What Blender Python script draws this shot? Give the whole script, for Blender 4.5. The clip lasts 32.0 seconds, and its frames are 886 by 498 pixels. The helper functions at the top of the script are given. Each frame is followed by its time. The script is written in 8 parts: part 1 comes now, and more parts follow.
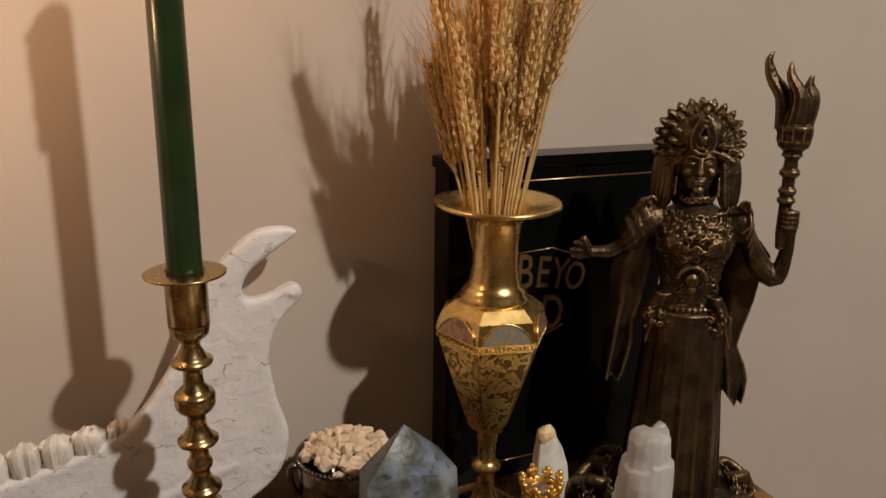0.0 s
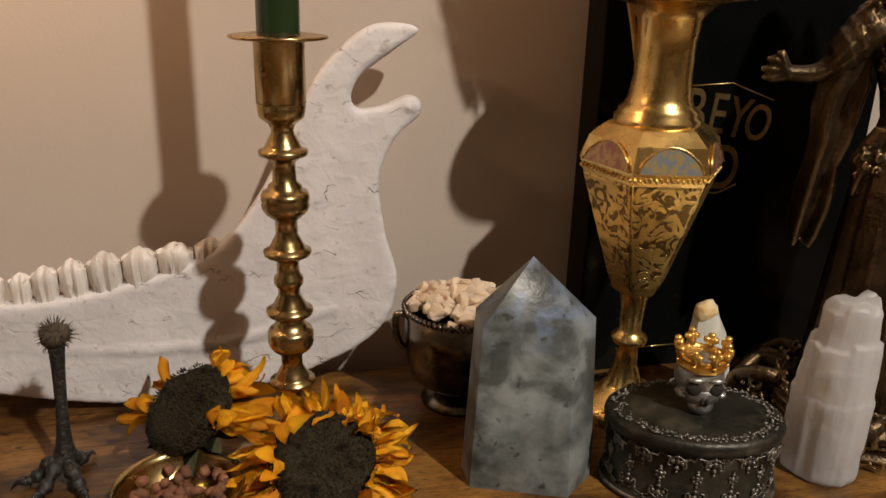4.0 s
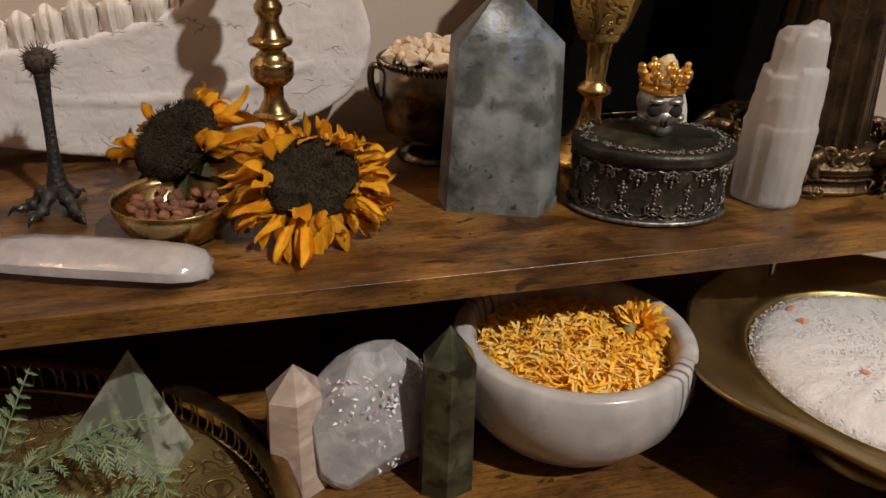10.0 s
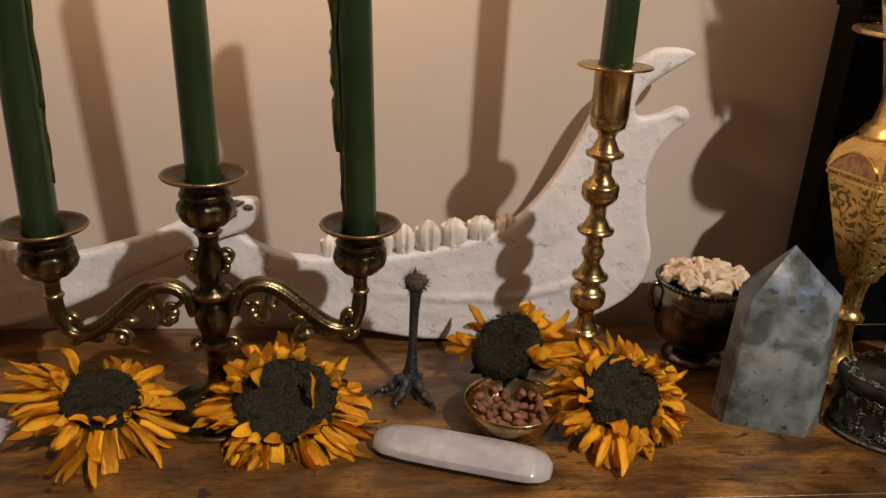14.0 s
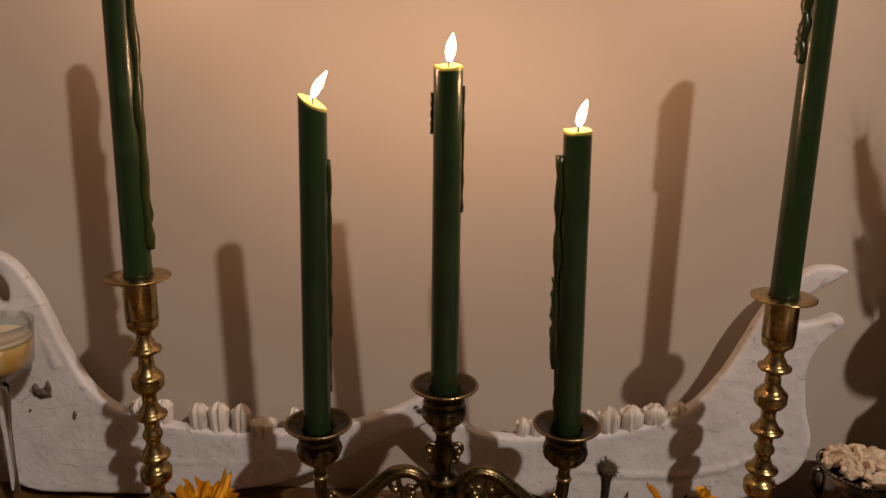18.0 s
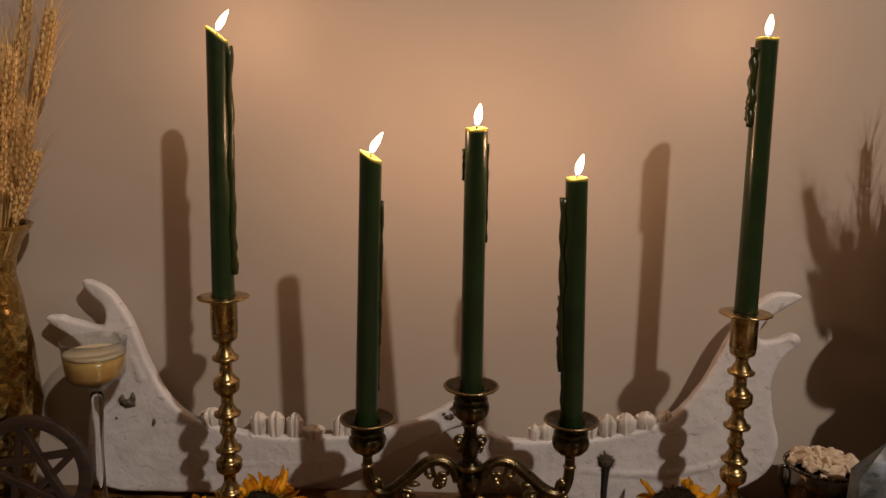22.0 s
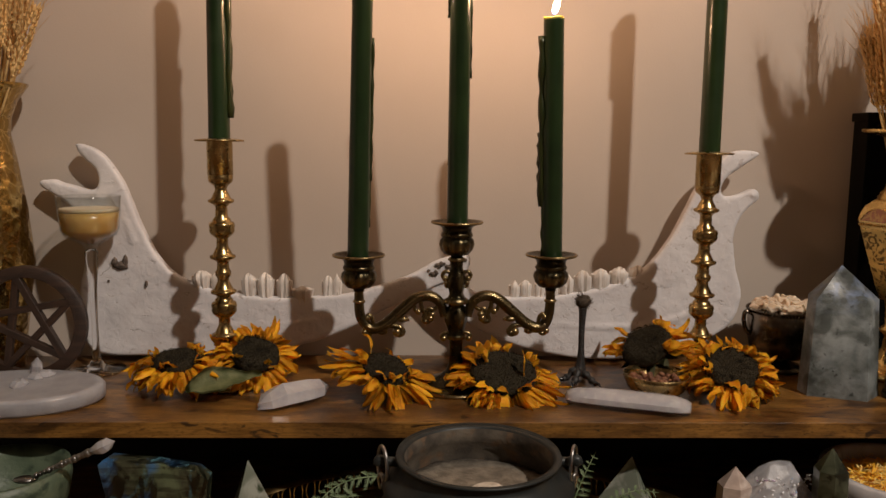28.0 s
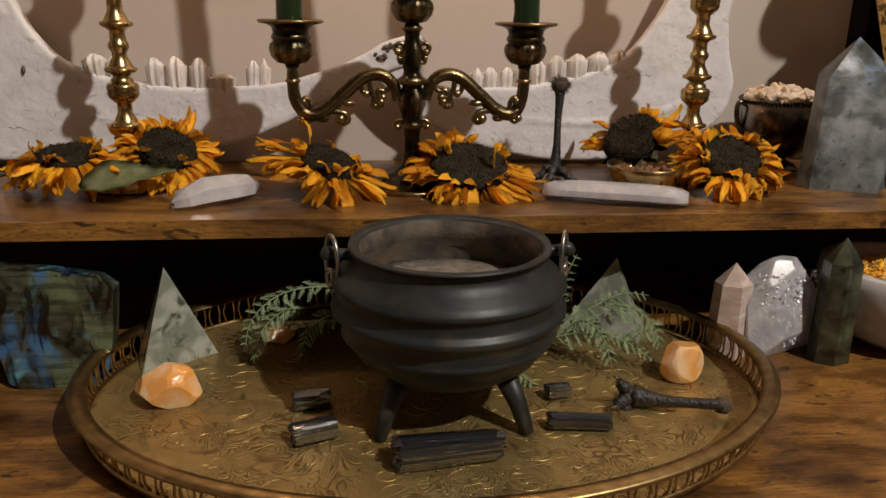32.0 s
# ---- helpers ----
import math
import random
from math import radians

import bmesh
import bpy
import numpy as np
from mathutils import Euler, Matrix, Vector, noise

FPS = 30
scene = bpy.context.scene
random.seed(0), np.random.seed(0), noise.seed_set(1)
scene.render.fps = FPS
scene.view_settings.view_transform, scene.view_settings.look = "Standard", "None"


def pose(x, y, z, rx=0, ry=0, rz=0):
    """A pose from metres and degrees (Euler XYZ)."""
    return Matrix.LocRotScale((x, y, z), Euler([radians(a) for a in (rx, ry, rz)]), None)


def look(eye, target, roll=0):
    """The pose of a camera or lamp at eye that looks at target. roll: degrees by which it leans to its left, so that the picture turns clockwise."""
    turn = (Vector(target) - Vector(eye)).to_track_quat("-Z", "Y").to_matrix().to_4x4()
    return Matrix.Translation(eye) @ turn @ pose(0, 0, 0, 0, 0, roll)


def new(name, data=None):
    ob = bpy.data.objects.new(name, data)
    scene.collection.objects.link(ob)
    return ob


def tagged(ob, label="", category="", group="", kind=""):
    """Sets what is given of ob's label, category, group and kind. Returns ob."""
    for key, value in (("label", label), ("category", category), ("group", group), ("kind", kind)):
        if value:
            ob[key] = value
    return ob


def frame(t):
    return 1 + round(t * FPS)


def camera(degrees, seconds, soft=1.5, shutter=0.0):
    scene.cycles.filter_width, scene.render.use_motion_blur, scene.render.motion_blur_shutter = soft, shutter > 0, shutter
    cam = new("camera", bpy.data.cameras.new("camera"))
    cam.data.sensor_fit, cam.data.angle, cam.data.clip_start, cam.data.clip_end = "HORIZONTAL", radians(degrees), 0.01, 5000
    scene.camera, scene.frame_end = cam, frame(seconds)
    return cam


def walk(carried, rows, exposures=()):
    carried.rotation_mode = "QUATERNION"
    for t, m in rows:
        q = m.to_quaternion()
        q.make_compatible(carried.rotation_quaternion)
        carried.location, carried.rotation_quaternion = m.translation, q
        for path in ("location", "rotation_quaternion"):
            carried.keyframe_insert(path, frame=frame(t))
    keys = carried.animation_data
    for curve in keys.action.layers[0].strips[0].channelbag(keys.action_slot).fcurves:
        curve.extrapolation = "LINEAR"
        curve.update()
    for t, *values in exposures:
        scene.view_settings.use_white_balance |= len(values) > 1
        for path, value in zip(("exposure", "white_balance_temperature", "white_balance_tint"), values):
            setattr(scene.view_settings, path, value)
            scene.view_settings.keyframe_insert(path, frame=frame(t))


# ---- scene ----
cam = camera(59.41, 32.0)
PATH = [
    (0, (0.1591, -0.3546, 0.3929), (0.5315, 0.5329, 0.1215), 0.83),
    (0.5, (0.1555, -0.3531, 0.3915), (0.4946, 0.5498, 0.1272), 0.86),
    (1, (0.1514, -0.3503, 0.3865), (0.4503, 0.5662, 0.1205), 0.88),
    (1.5, (0.1495, -0.3452, 0.3709), (0.4109, 0.5822, 0.1036), 0.92),
    (2, (0.1548, -0.3347, 0.3478), (0.3970, 0.5970, 0.0773), 1.32),
    (2.5, (0.1621, -0.3214, 0.3278), (0.3944, 0.6095, 0.0459), 1.62),
    (3, (0.1693, -0.3085, 0.3068), (0.3909, 0.6212, 0.0125), 1.69),
    (3.5, (0.1772, -0.2959, 0.2906), (0.3886, 0.6308, -0.0199), 1.68),
    (5.5, (0.2094, -0.2720, 0.2342), (0.4139, 0.6376, -0.1274), 1.42),
    (6, (0.2202, -0.2752, 0.2267), (0.4306, 0.6282, -0.1470), 0.93),
    (6.5, (0.2233, -0.2801, 0.2170), (0.4440, 0.6171, -0.1655), 0.50),
    (7, (0.2296, -0.2867, 0.2052), (0.4652, 0.6011, -0.1903), 0.25),
    (7.5, (0.2357, -0.2964, 0.1984), (0.4762, 0.5847, -0.2089), 0.05),
    (8, (0.2340, -0.3051, 0.1913), (0.4831, 0.5653, -0.2334), 0.30),
    (8.5, (0.2241, -0.3126, 0.1891), (0.4839, 0.5480, -0.2490), 0.81),
    (9, (0.2051, -0.3229, 0.1932), (0.4682, 0.5310, -0.2560), 1.12),
    (9.5, (0.1841, -0.3324, 0.1955), (0.4468, 0.5209, -0.2549), 1.73),
    (10, (0.1619, -0.3407, 0.1966), (0.4119, 0.5151, -0.2563), 2.12),
    (10.5, (0.1422, -0.3455, 0.2015), (0.3746, 0.5158, -0.2503), 2.49),
    (11, (0.1239, -0.3495, 0.2137), (0.3317, 0.5202, -0.2340), 2.52),
    (11.5, (0.1090, -0.3523, 0.2301), (0.2967, 0.5234, -0.2149), 2.63),
    (12, (0.0927, -0.3551, 0.2489), (0.2627, 0.5310, -0.1823), 2.66),
    (12.5, (0.0781, -0.3601, 0.2693), (0.2275, 0.5355, -0.1496), 2.25),
    (13, (0.0632, -0.3655, 0.2844), (0.1974, 0.5372, -0.1243), 2.26),
    (13.5, (0.0434, -0.3714, 0.3004), (0.1638, 0.5438, -0.0841), 2.52),
    (14, (0.0278, -0.3791, 0.3179), (0.1241, 0.5457, -0.0500), 2.57),
    (14.5, (0.0097, -0.3900, 0.3320), (0.0821, 0.5437, -0.0187), 2.52),
    (15, (-0.0028, -0.4011, 0.3491), (0.0476, 0.5389, 0.0117), 2.13),
    (15.5, (-0.0175, -0.4096, 0.3638), (0.0166, 0.5360, 0.0403), 1.81),
    (17.5, (-0.0506, -0.4493, 0.4194), (-0.0728, 0.5150, 0.1555), 0.90),
    (18, (-0.0600, -0.4605, 0.4367), (-0.0911, 0.5054, 0.1797), 0.68),
    (18.5, (-0.0667, -0.4808, 0.4549), (-0.1039, 0.4891, 0.2145), 0.61),
    (19, (-0.0747, -0.5077, 0.4680), (-0.1146, 0.4650, 0.2394), 0.42),
    (19.5, (-0.0779, -0.5318, 0.4777), (-0.1161, 0.4425, 0.2560), 0.43),
    (20, (-0.0744, -0.5569, 0.4741), (-0.1096, 0.4212, 0.2689), 0.42),
    (20.5, (-0.0701, -0.5719, 0.4711), (-0.1017, 0.4104, 0.2864), 0.45),
    (21, (-0.0718, -0.5863, 0.4599), (-0.1032, 0.3980, 0.2867), 0.49),
    (21.5, (-0.0755, -0.6035, 0.4445), (-0.1076, 0.3820, 0.2778), 0.57),
    (22, (-0.0809, -0.6144, 0.4292), (-0.1132, 0.3714, 0.2641), 0.65),
    (22.5, (-0.0823, -0.6302, 0.4140), (-0.1148, 0.3569, 0.2571), 0.67),
    (23, (-0.0827, -0.6446, 0.4041), (-0.1140, 0.3441, 0.2579), 0.74),
    (23.5, (-0.0846, -0.6581, 0.3928), (-0.1148, 0.3322, 0.2574), 0.82),
    (24, (-0.0876, -0.6716, 0.3804), (-0.1163, 0.3203, 0.2565), 0.96),
    (24.5, (-0.0863, -0.6823, 0.3710), (-0.1131, 0.3108, 0.2565), 1.13),
    (26.5, (-0.0897, -0.6891, 0.3259), (-0.0951, 0.3077, 0.2453), 1.12),
    (27, (-0.0948, -0.6949, 0.3054), (-0.0941, 0.3020, 0.2271), 0.86),
    (27.5, (-0.0974, -0.6963, 0.2741), (-0.0871, 0.2989, 0.1765), 0.65),
    (28, (-0.1074, -0.6867, 0.2521), (-0.0856, 0.3044, 0.1208), 0.48),
    (28.5, (-0.1179, -0.6721, 0.2354), (-0.0836, 0.3136, 0.0705), 0.44),
    (29, (-0.1246, -0.6559, 0.2196), (-0.0655, 0.3239, 0.0286), 0.53),
    (29.5, (-0.1287, -0.6413, 0.2050), (-0.0532, 0.3323, -0.0106), 0.51),
    (30, (-0.1272, -0.6284, 0.1927), (-0.0377, 0.3386, -0.0455), 0.54),
    (30.5, (-0.1260, -0.6151, 0.1805), (-0.0269, 0.3461, -0.0771), 0.61),
    (31, (-0.1260, -0.6049, 0.1700), (-0.0207, 0.3512, -0.1036), 0.74),
    (31.5, (-0.1225, -0.5893, 0.1605), (-0.0146, 0.3620, -0.1285), 0.83),
    (32, (-0.1246, -0.5728, 0.1537), (-0.0155, 0.3758, -0.1436), 0.92),
]
# the camera darkens while the flames are in view
EXPOSURES = [(0, 0.32, 6600, 10), (1.8, 0.42, 6600, 10), (3.5, 0.55, 6600, 10), (6, 0.65, 6650, 10), (9, 0.5, 6500, 11), (11, 0.6, 6500, 10), (12, 0.9, 6530, 11), (13, 0.8, 6500, 11), (15, 0.36, 6600, 12), (17.5, -0.14, 6950, 16), (21, -0.43, 7050, 17), (24.5, -0.24, 7000, 14), (27, -0.16, 6950, 16), (28, 0.2, 6700, 13), (29, 0.4, 6450, 12), (30, 0.5, 6300, 10), (32, 0.65, 6350, 10)]
walk(cam, [(t, look(eye, target, roll)) for t, eye, target, roll in PATH], EXPOSURES)
LAMP_W = 255.0
FLAME_W = 0.32


# ---- light ----
world = bpy.data.worlds.new("room_air")
scene.world = world
world.use_nodes = True
world.node_tree.nodes["Background"].inputs[0].default_value = (0.75, 0.82, 1.0, 1)
world.node_tree.nodes["Background"].inputs[1].default_value = 0.006


def lamp(name, place, watts, colour, radius):
    data = bpy.data.lights.new(name, "POINT")
    data.energy, data.color, data.shadow_soft_size = watts, colour, radius
    ob = new(name, data)
    ob.location = place
    return ob


# the shaded ceiling lamp behind the camera throws its light down on the altar
spot = bpy.data.lights.new("ceiling_lamp", "SPOT")
spot.energy, spot.color, spot.shadow_soft_size = LAMP_W, (1.0, 0.90, 0.785), 0.050
spot.spot_size, spot.spot_blend = radians(105), 0.6
spot_ob = new("ceiling_lamp", spot)
spot_ob.matrix_world = look((1.43, -2.03, 2.58), (0.0, 0.0, 0.0))


# ---- materials ----
def mat(name, c1, c2=None, rough=0.5, metal=0.0, scale=40.0, detail=4.0, mix=(0.35, 0.65), c3=None, scale3=200.0, cut3=(0.55, 0.7),
        bump=0.0, bscale=300.0, rvar=0.0, stretch=(1, 1, 1), sss=0.0, ssr=0.006, trans=0.0, ior=1.5, coat=0.0, per=0.0, kind="noise", distort=0.0):
    """A Principled material: two colours mixed by a noise in metres, a third in spots, fine relief and uneven gloss."""
    m = bpy.data.materials.new(name)
    m.use_nodes = True
    t = m.node_tree
    n, l = t.nodes, t.links
    b = n["Principled BSDF"]
    co = n.new("ShaderNodeTexCoord")
    mp = n.new("ShaderNodeMapping")
    mp.inputs["Scale"].default_value = stretch
    l.new(co.outputs["Object"], mp.inputs[0])
    info = n.new("ShaderNodeObjectInfo")
    shift = n.new("ShaderNodeVectorMath")
    shift.operation = "MULTIPLY_ADD"
    shift.inputs[1].default_value = (7.3, 3.1, 5.7)
    l.new(info.outputs["Random"], shift.inputs[0])
    l.new(mp.outputs[0], shift.inputs[2])
    vec = shift.outputs[0]

    def tex(sc, dt):
        x = n.new("ShaderNodeTexNoise")
        x.inputs["Scale"].default_value, x.inputs["Detail"].default_value, x.inputs["Distortion"].default_value = sc, dt, distort
        l.new(vec, x.inputs["Vector"])
        return x.outputs["Fac"]

    def ramp(fac, lo, hi, a, z):
        r = n.new("ShaderNodeValToRGB")
        r.color_ramp.elements[0].position, r.color_ramp.elements[1].position = lo, hi
        r.color_ramp.elements[0].color, r.color_ramp.elements[1].color = (*a, 1), (*z, 1)
        l.new(fac, r.inputs[0])
        return r.outputs[0]

    def blend(fac, a, z, how="MIX"):
        x = n.new("ShaderNodeMix")
        x.data_type, x.blend_type = "RGBA", how
        for sock, val in ((0, fac), (6, a), (7, z)):
            if hasattr(val, "is_linked"):
                l.new(val, x.inputs[sock])
            else:
                x.inputs[sock].default_value = val if sock == 0 else (*val, 1)
        return x.outputs[2]

    c2 = c2 or tuple(v * 0.72 for v in c1)
    base = tex(scale, detail)
    if kind == "wave":
        w = n.new("ShaderNodeTexWave")
        w.inputs["Scale"].default_value, w.inputs["Distortion"].default_value = scale, 6.0
        w.inputs["Detail"].default_value, w.inputs["Detail Scale"].default_value = 4.0, 1.5
        l.new(vec, w.inputs["Vector"])
        base = w.outputs["Fac"]
    colour = ramp(base, mix[0], mix[1], c1, c2)
    if c3:
        spots = ramp(tex(scale3, 3.0), cut3[0], cut3[1], (0, 0, 0), (1, 1, 1))
        colour = blend(spots, colour, c3)
    if per:
        h = n.new("ShaderNodeHueSaturation")
        mr = n.new("ShaderNodeMapRange")
        mr.inputs["To Min"].default_value, mr.inputs["To Max"].default_value = 1 - per, 1 + per
        l.new(info.outputs["Random"], mr.inputs[0])
        l.new(mr.outputs[0], h.inputs["Value"])
        l.new(colour, h.inputs["Color"])
        colour = h.outputs[0]
    l.new(colour, b.inputs["Base Color"])
    b.inputs["Metallic"].default_value = metal
    b.inputs["Roughness"].default_value = rough
    if rvar:
        rr = n.new("ShaderNodeMapRange")
        rr.inputs["To Min"].default_value, rr.inputs["To Max"].default_value = max(0.03, rough - rvar), min(1, rough + rvar)
        l.new(tex(scale * 1.7, 5.0), rr.inputs[0])
        l.new(rr.outputs[0], b.inputs["Roughness"])
    if bump:
        bp = n.new("ShaderNodeBump")
        bp.inputs["Strength"].default_value, bp.inputs["Distance"].default_value = 1.0, bump
        l.new(tex(bscale, 5.0), bp.inputs["Height"])
        l.new(bp.outputs[0], b.inputs["Normal"])
    b.inputs["Subsurface Weight"].default_value = sss
    b.inputs["Subsurface Radius"].default_value = (1.0, 0.9, 0.8)
    b.inputs["Subsurface Scale"].default_value = ssr
    b.inputs["Transmission Weight"].default_value = trans
    b.inputs["IOR"].default_value = ior
    b.inputs["Coat Weight"].default_value = coat
    b.inputs["Coat Roughness"].default_value = 0.12
    return m


M = {
    "wall": mat("warm_beige_paint", (0.545, 0.475, 0.415), (0.525, 0.455, 0.395), 0.62, scale=9, bump=0.0001, bscale=420, rvar=0.05),
    "ceiling": mat("white_ceiling_paint", (0.80, 0.78, 0.76), (0.77, 0.75, 0.73), 0.8, scale=3),
    "floor": mat("brown_floor", (0.26, 0.18, 0.12), (0.18, 0.12, 0.08), 0.5, scale=6),
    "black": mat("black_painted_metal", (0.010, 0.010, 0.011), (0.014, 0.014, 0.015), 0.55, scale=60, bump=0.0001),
    "brass": mat("aged_brass", (0.55, 0.40, 0.185), (0.38, 0.27, 0.115), 0.26, 1.0, scale=70, mix=(0.3, 0.75), c3=(0.15, 0.10, 0.045), scale3=55, cut3=(0.58, 0.78), rvar=0.10, bump=0.00006, bscale=500),
    "brass_dark": mat("dark_antique_brass", (0.062, 0.051, 0.028), (0.026, 0.023, 0.015), 0.30, 1.0, scale=120, mix=(0.3, 0.7), c3=(0.16, 0.125, 0.065), scale3=160, cut3=(0.62, 0.78), rvar=0.12, bump=0.0003, bscale=420),
    "brass_bright": mat("polished_brass", (0.90, 0.65, 0.26), (0.74, 0.50, 0.18), 0.27, 1.0, scale=60, rvar=0.08, bump=0.00005, bscale=600),
    "wax": mat("dark_green_wax", (0.018, 0.041, 0.012), (0.012, 0.029, 0.009), 0.30, scale=30, sss=0.25, ssr=0.004, coat=0.25, c3=(0.024, 0.046, 0.018), scale3=25, bump=0.0001, bscale=160),
    "wax_run": mat("olive_wax_run", (0.034, 0.042, 0.009), (0.020, 0.031, 0.008), 0.32, scale=60, sss=0.3, ssr=0.003, coat=0.2, bump=0.0002, bscale=220),
    "wax_top": mat("glow_tinted_wax_rim", (0.34, 0.34, 0.10), (0.24, 0.28, 0.08), 0.25, scale=100, sss=0.6, ssr=0.006),
    "wick": mat("charred_wick", (0.03, 0.025, 0.02), rough=0.9, scale=300),
    "bone": mat("weathered_white_bone", (0.76, 0.75, 0.77), (0.65, 0.635, 0.655), 0.62, scale=22, mix=(0.35, 0.75), c3=(0.50, 0.46, 0.45), scale3=170, cut3=(0.64, 0.76), bump=0.0010, bscale=110, detail=14, distort=0.5),
    "tooth": mat("ivory_tooth", (0.84, 0.80, 0.76), (0.70, 0.64, 0.58), 0.42, scale=110, c3=(0.30, 0.22, 0.16), scale3=120, cut3=(0.63, 0.74), bump=0.0009, bscale=210, stretch=(2, 2, 0.5), per=0.12),
    "bone_dark": mat("dark_hole_shade", (0.20, 0.16, 0.13), (0.08, 0.06, 0.05), 0.9, scale=200),
    "petal": mat("dried_golden_petal", (1.0, 0.50, 0.010), (1.0, 0.42, 0.006), 0.66, scale=90, c3=(0.92, 0.33, 0.005), scale3=130, cut3=(0.62, 0.78), bump=0.0006, bscale=420, sss=0.75, ssr=0.005, per=0.10),
    "disc": mat("dark_seed_disc", (0.024, 0.019, 0.011), (0.046, 0.037, 0.022), 0.75, scale=420, bump=0.0026, bscale=620, c3=(0.004, 0.003, 0.002), scale3=90),
    "seed": mat("seed_fringe", (0.017, 0.013, 0.007), (0.042, 0.032, 0.018), 0.6, scale=400, per=0.3),
    "leaf": mat("dried_green_leaf", (0.34, 0.35, 0.17), (0.19, 0.22, 0.09), 0.6, scale=90, bump=0.0012, bscale=200),
    "sepal": mat("dried_sepal", (0.09, 0.10, 0.04), (0.05, 0.045, 0.02), 0.8, scale=150, bump=0.0006),
    "quartz": mat("clear_quartz", (0.84, 0.82, 0.84), (0.66, 0.65, 0.69), 0.14, scale=55, trans=0.48, sss=0.4, ssr=0.012, coat=0.3, c3=(0.93, 0.92, 0.94), scale3=90, cut3=(0.52, 0.8), bump=0.0004, bscale=110, detail=8),
    "selenite": mat("white_selenite", (0.90, 0.89, 0.90), (0.78, 0.77, 0.78), 0.40, scale=70, stretch=(1, 1, 0.07), sss=0.7, ssr=0.03, bump=0.0005, bscale=240, trans=0.45, detail=8, ior=1.35),
    "slab": mat("satin_white_slab", (0.60, 0.59, 0.61), (0.48, 0.47, 0.50), 0.36, scale=60, sss=0.5, ssr=0.012, bump=0.0006, bscale=150, trans=0.35, detail=8),
    "labra": mat("grey_blue_feldspar", (0.20, 0.225, 0.23), (0.10, 0.115, 0.11), 0.40, scale=40, mix=(0.34, 0.66), detail=13, c3=(0.075, 0.085, 0.075), scale3=60, cut3=(0.55, 0.74), rvar=0.12, bump=0.0003, bscale=220, distort=0.25, sss=0.2, ssr=0.005, stretch=(1, 1, 1.25)),
    "moss": mat("moss_green_stone", (0.030, 0.036, 0.019), (0.085, 0.095, 0.060), 0.3, scale=55, mix=(0.42, 0.66), detail=10, c3=(0.012, 0.014, 0.008), scale3=80, cut3=(0.52, 0.62), coat=0.4, distort=0.5),
    "pink": mat("pale_pink_stone", (0.58, 0.47, 0.41), (0.44, 0.345, 0.30), 0.3, scale=70, c3=(0.68, 0.60, 0.54), scale3=60, stretch=(1, 1, 2.2), sss=0.25, coat=0.3, detail=9),
    "fluor": mat("pale_green_stone", (0.40, 0.42, 0.37), (0.21, 0.235, 0.19), 0.22, scale=45, mix=(0.4, 0.6), c3=(0.07, 0.09, 0.055), scale3=60, cut3=(0.56, 0.68), sss=0.35, ssr=0.012, coat=0.5, detail=9, distort=0.9),
    "citrine": mat("orange_calcite", (0.84, 0.60, 0.36), (0.80, 0.40, 0.11), 0.24, scale=50, mix=(0.40, 0.60), sss=0.9, ssr=0.008, c3=(0.84, 0.70, 0.52), scale3=70, cut3=(0.58, 0.74), coat=0.3, bump=0.0005, bscale=190, detail=9),
    "agate": mat("white_agate", (0.86, 0.85, 0.80), (0.70, 0.68, 0.60), 0.3, scale=70, sss=0.5, ssr=0.01, coat=0.3, bump=0.0005, bscale=150),
    "agate_tip": mat("honey_crystal_tip", (0.80, 0.50, 0.20), (0.86, 0.70, 0.45), 0.3, scale=120, sss=0.5, ssr=0.01),
    "tourm": mat("black_tourmaline", (0.008, 0.009, 0.010), (0.020, 0.022, 0.025), 0.18, scale=200, stretch=(0.25, 6, 6), bump=0.0008, bscale=90, coat=1.0, rvar=0.08),
    "iron": mat("black_cast_iron", (0.024, 0.029, 0.029), (0.014, 0.017, 0.017), 0.46, 0.2, scale=60, bump=0.00008, bscale=900, rvar=0.14, c3=(0.060, 0.055, 0.042), scale3=30, cut3=(0.56, 0.8), detail=10),
    "steel": mat("dull_steel", (0.42, 0.41, 0.40), (0.28, 0.27, 0.26), 0.34, 1.0, scale=120, rvar=0.1),
    "ash": mat("pale_ash", (0.24, 0.21, 0.165), (0.13, 0.11, 0.085), 0.95, scale=90, bump=0.0016, bscale=250),
    "charcoal": mat("white_burnt_charcoal", (0.66, 0.60, 0.52), (0.42, 0.37, 0.30), 0.95, scale=180, bump=0.001),
    "tray": mat("engraved_brass_tray", (0.56, 0.41, 0.165), (0.40, 0.285, 0.11), 0.44, 0.8, scale=26, mix=(0.3, 0.75), bump=0.0005, bscale=160, rvar=0.10, distort=2.0, c3=(0.20, 0.14, 0.06), scale3=34, cut3=(0.58, 0.76)),
    "tray_rim": mat("worn_brass_rim", (0.46, 0.32, 0.14), (0.27, 0.18, 0.075), 0.36, 1.0, scale=90, rvar=0.1, bump=0.0001),
    "dish": mat("olive_brass_dish", (0.46, 0.35, 0.155), (0.34, 0.26, 0.11), 0.36, 1.0, scale=35, rvar=0.10, bump=0.00015, bscale=260),
    "salt": mat("white_sea_salt", (0.86, 0.86, 0.89), (0.78, 0.78, 0.81), 0.5, scale=120, sss=0.5, ssr=0.006, bump=0.0012, bscale=420),
    "salt_grain": mat("dry_salt_grain", (0.90, 0.90, 0.93), (0.85, 0.85, 0.88), 0.6, scale=300, sss=0.6, ssr=0.003),
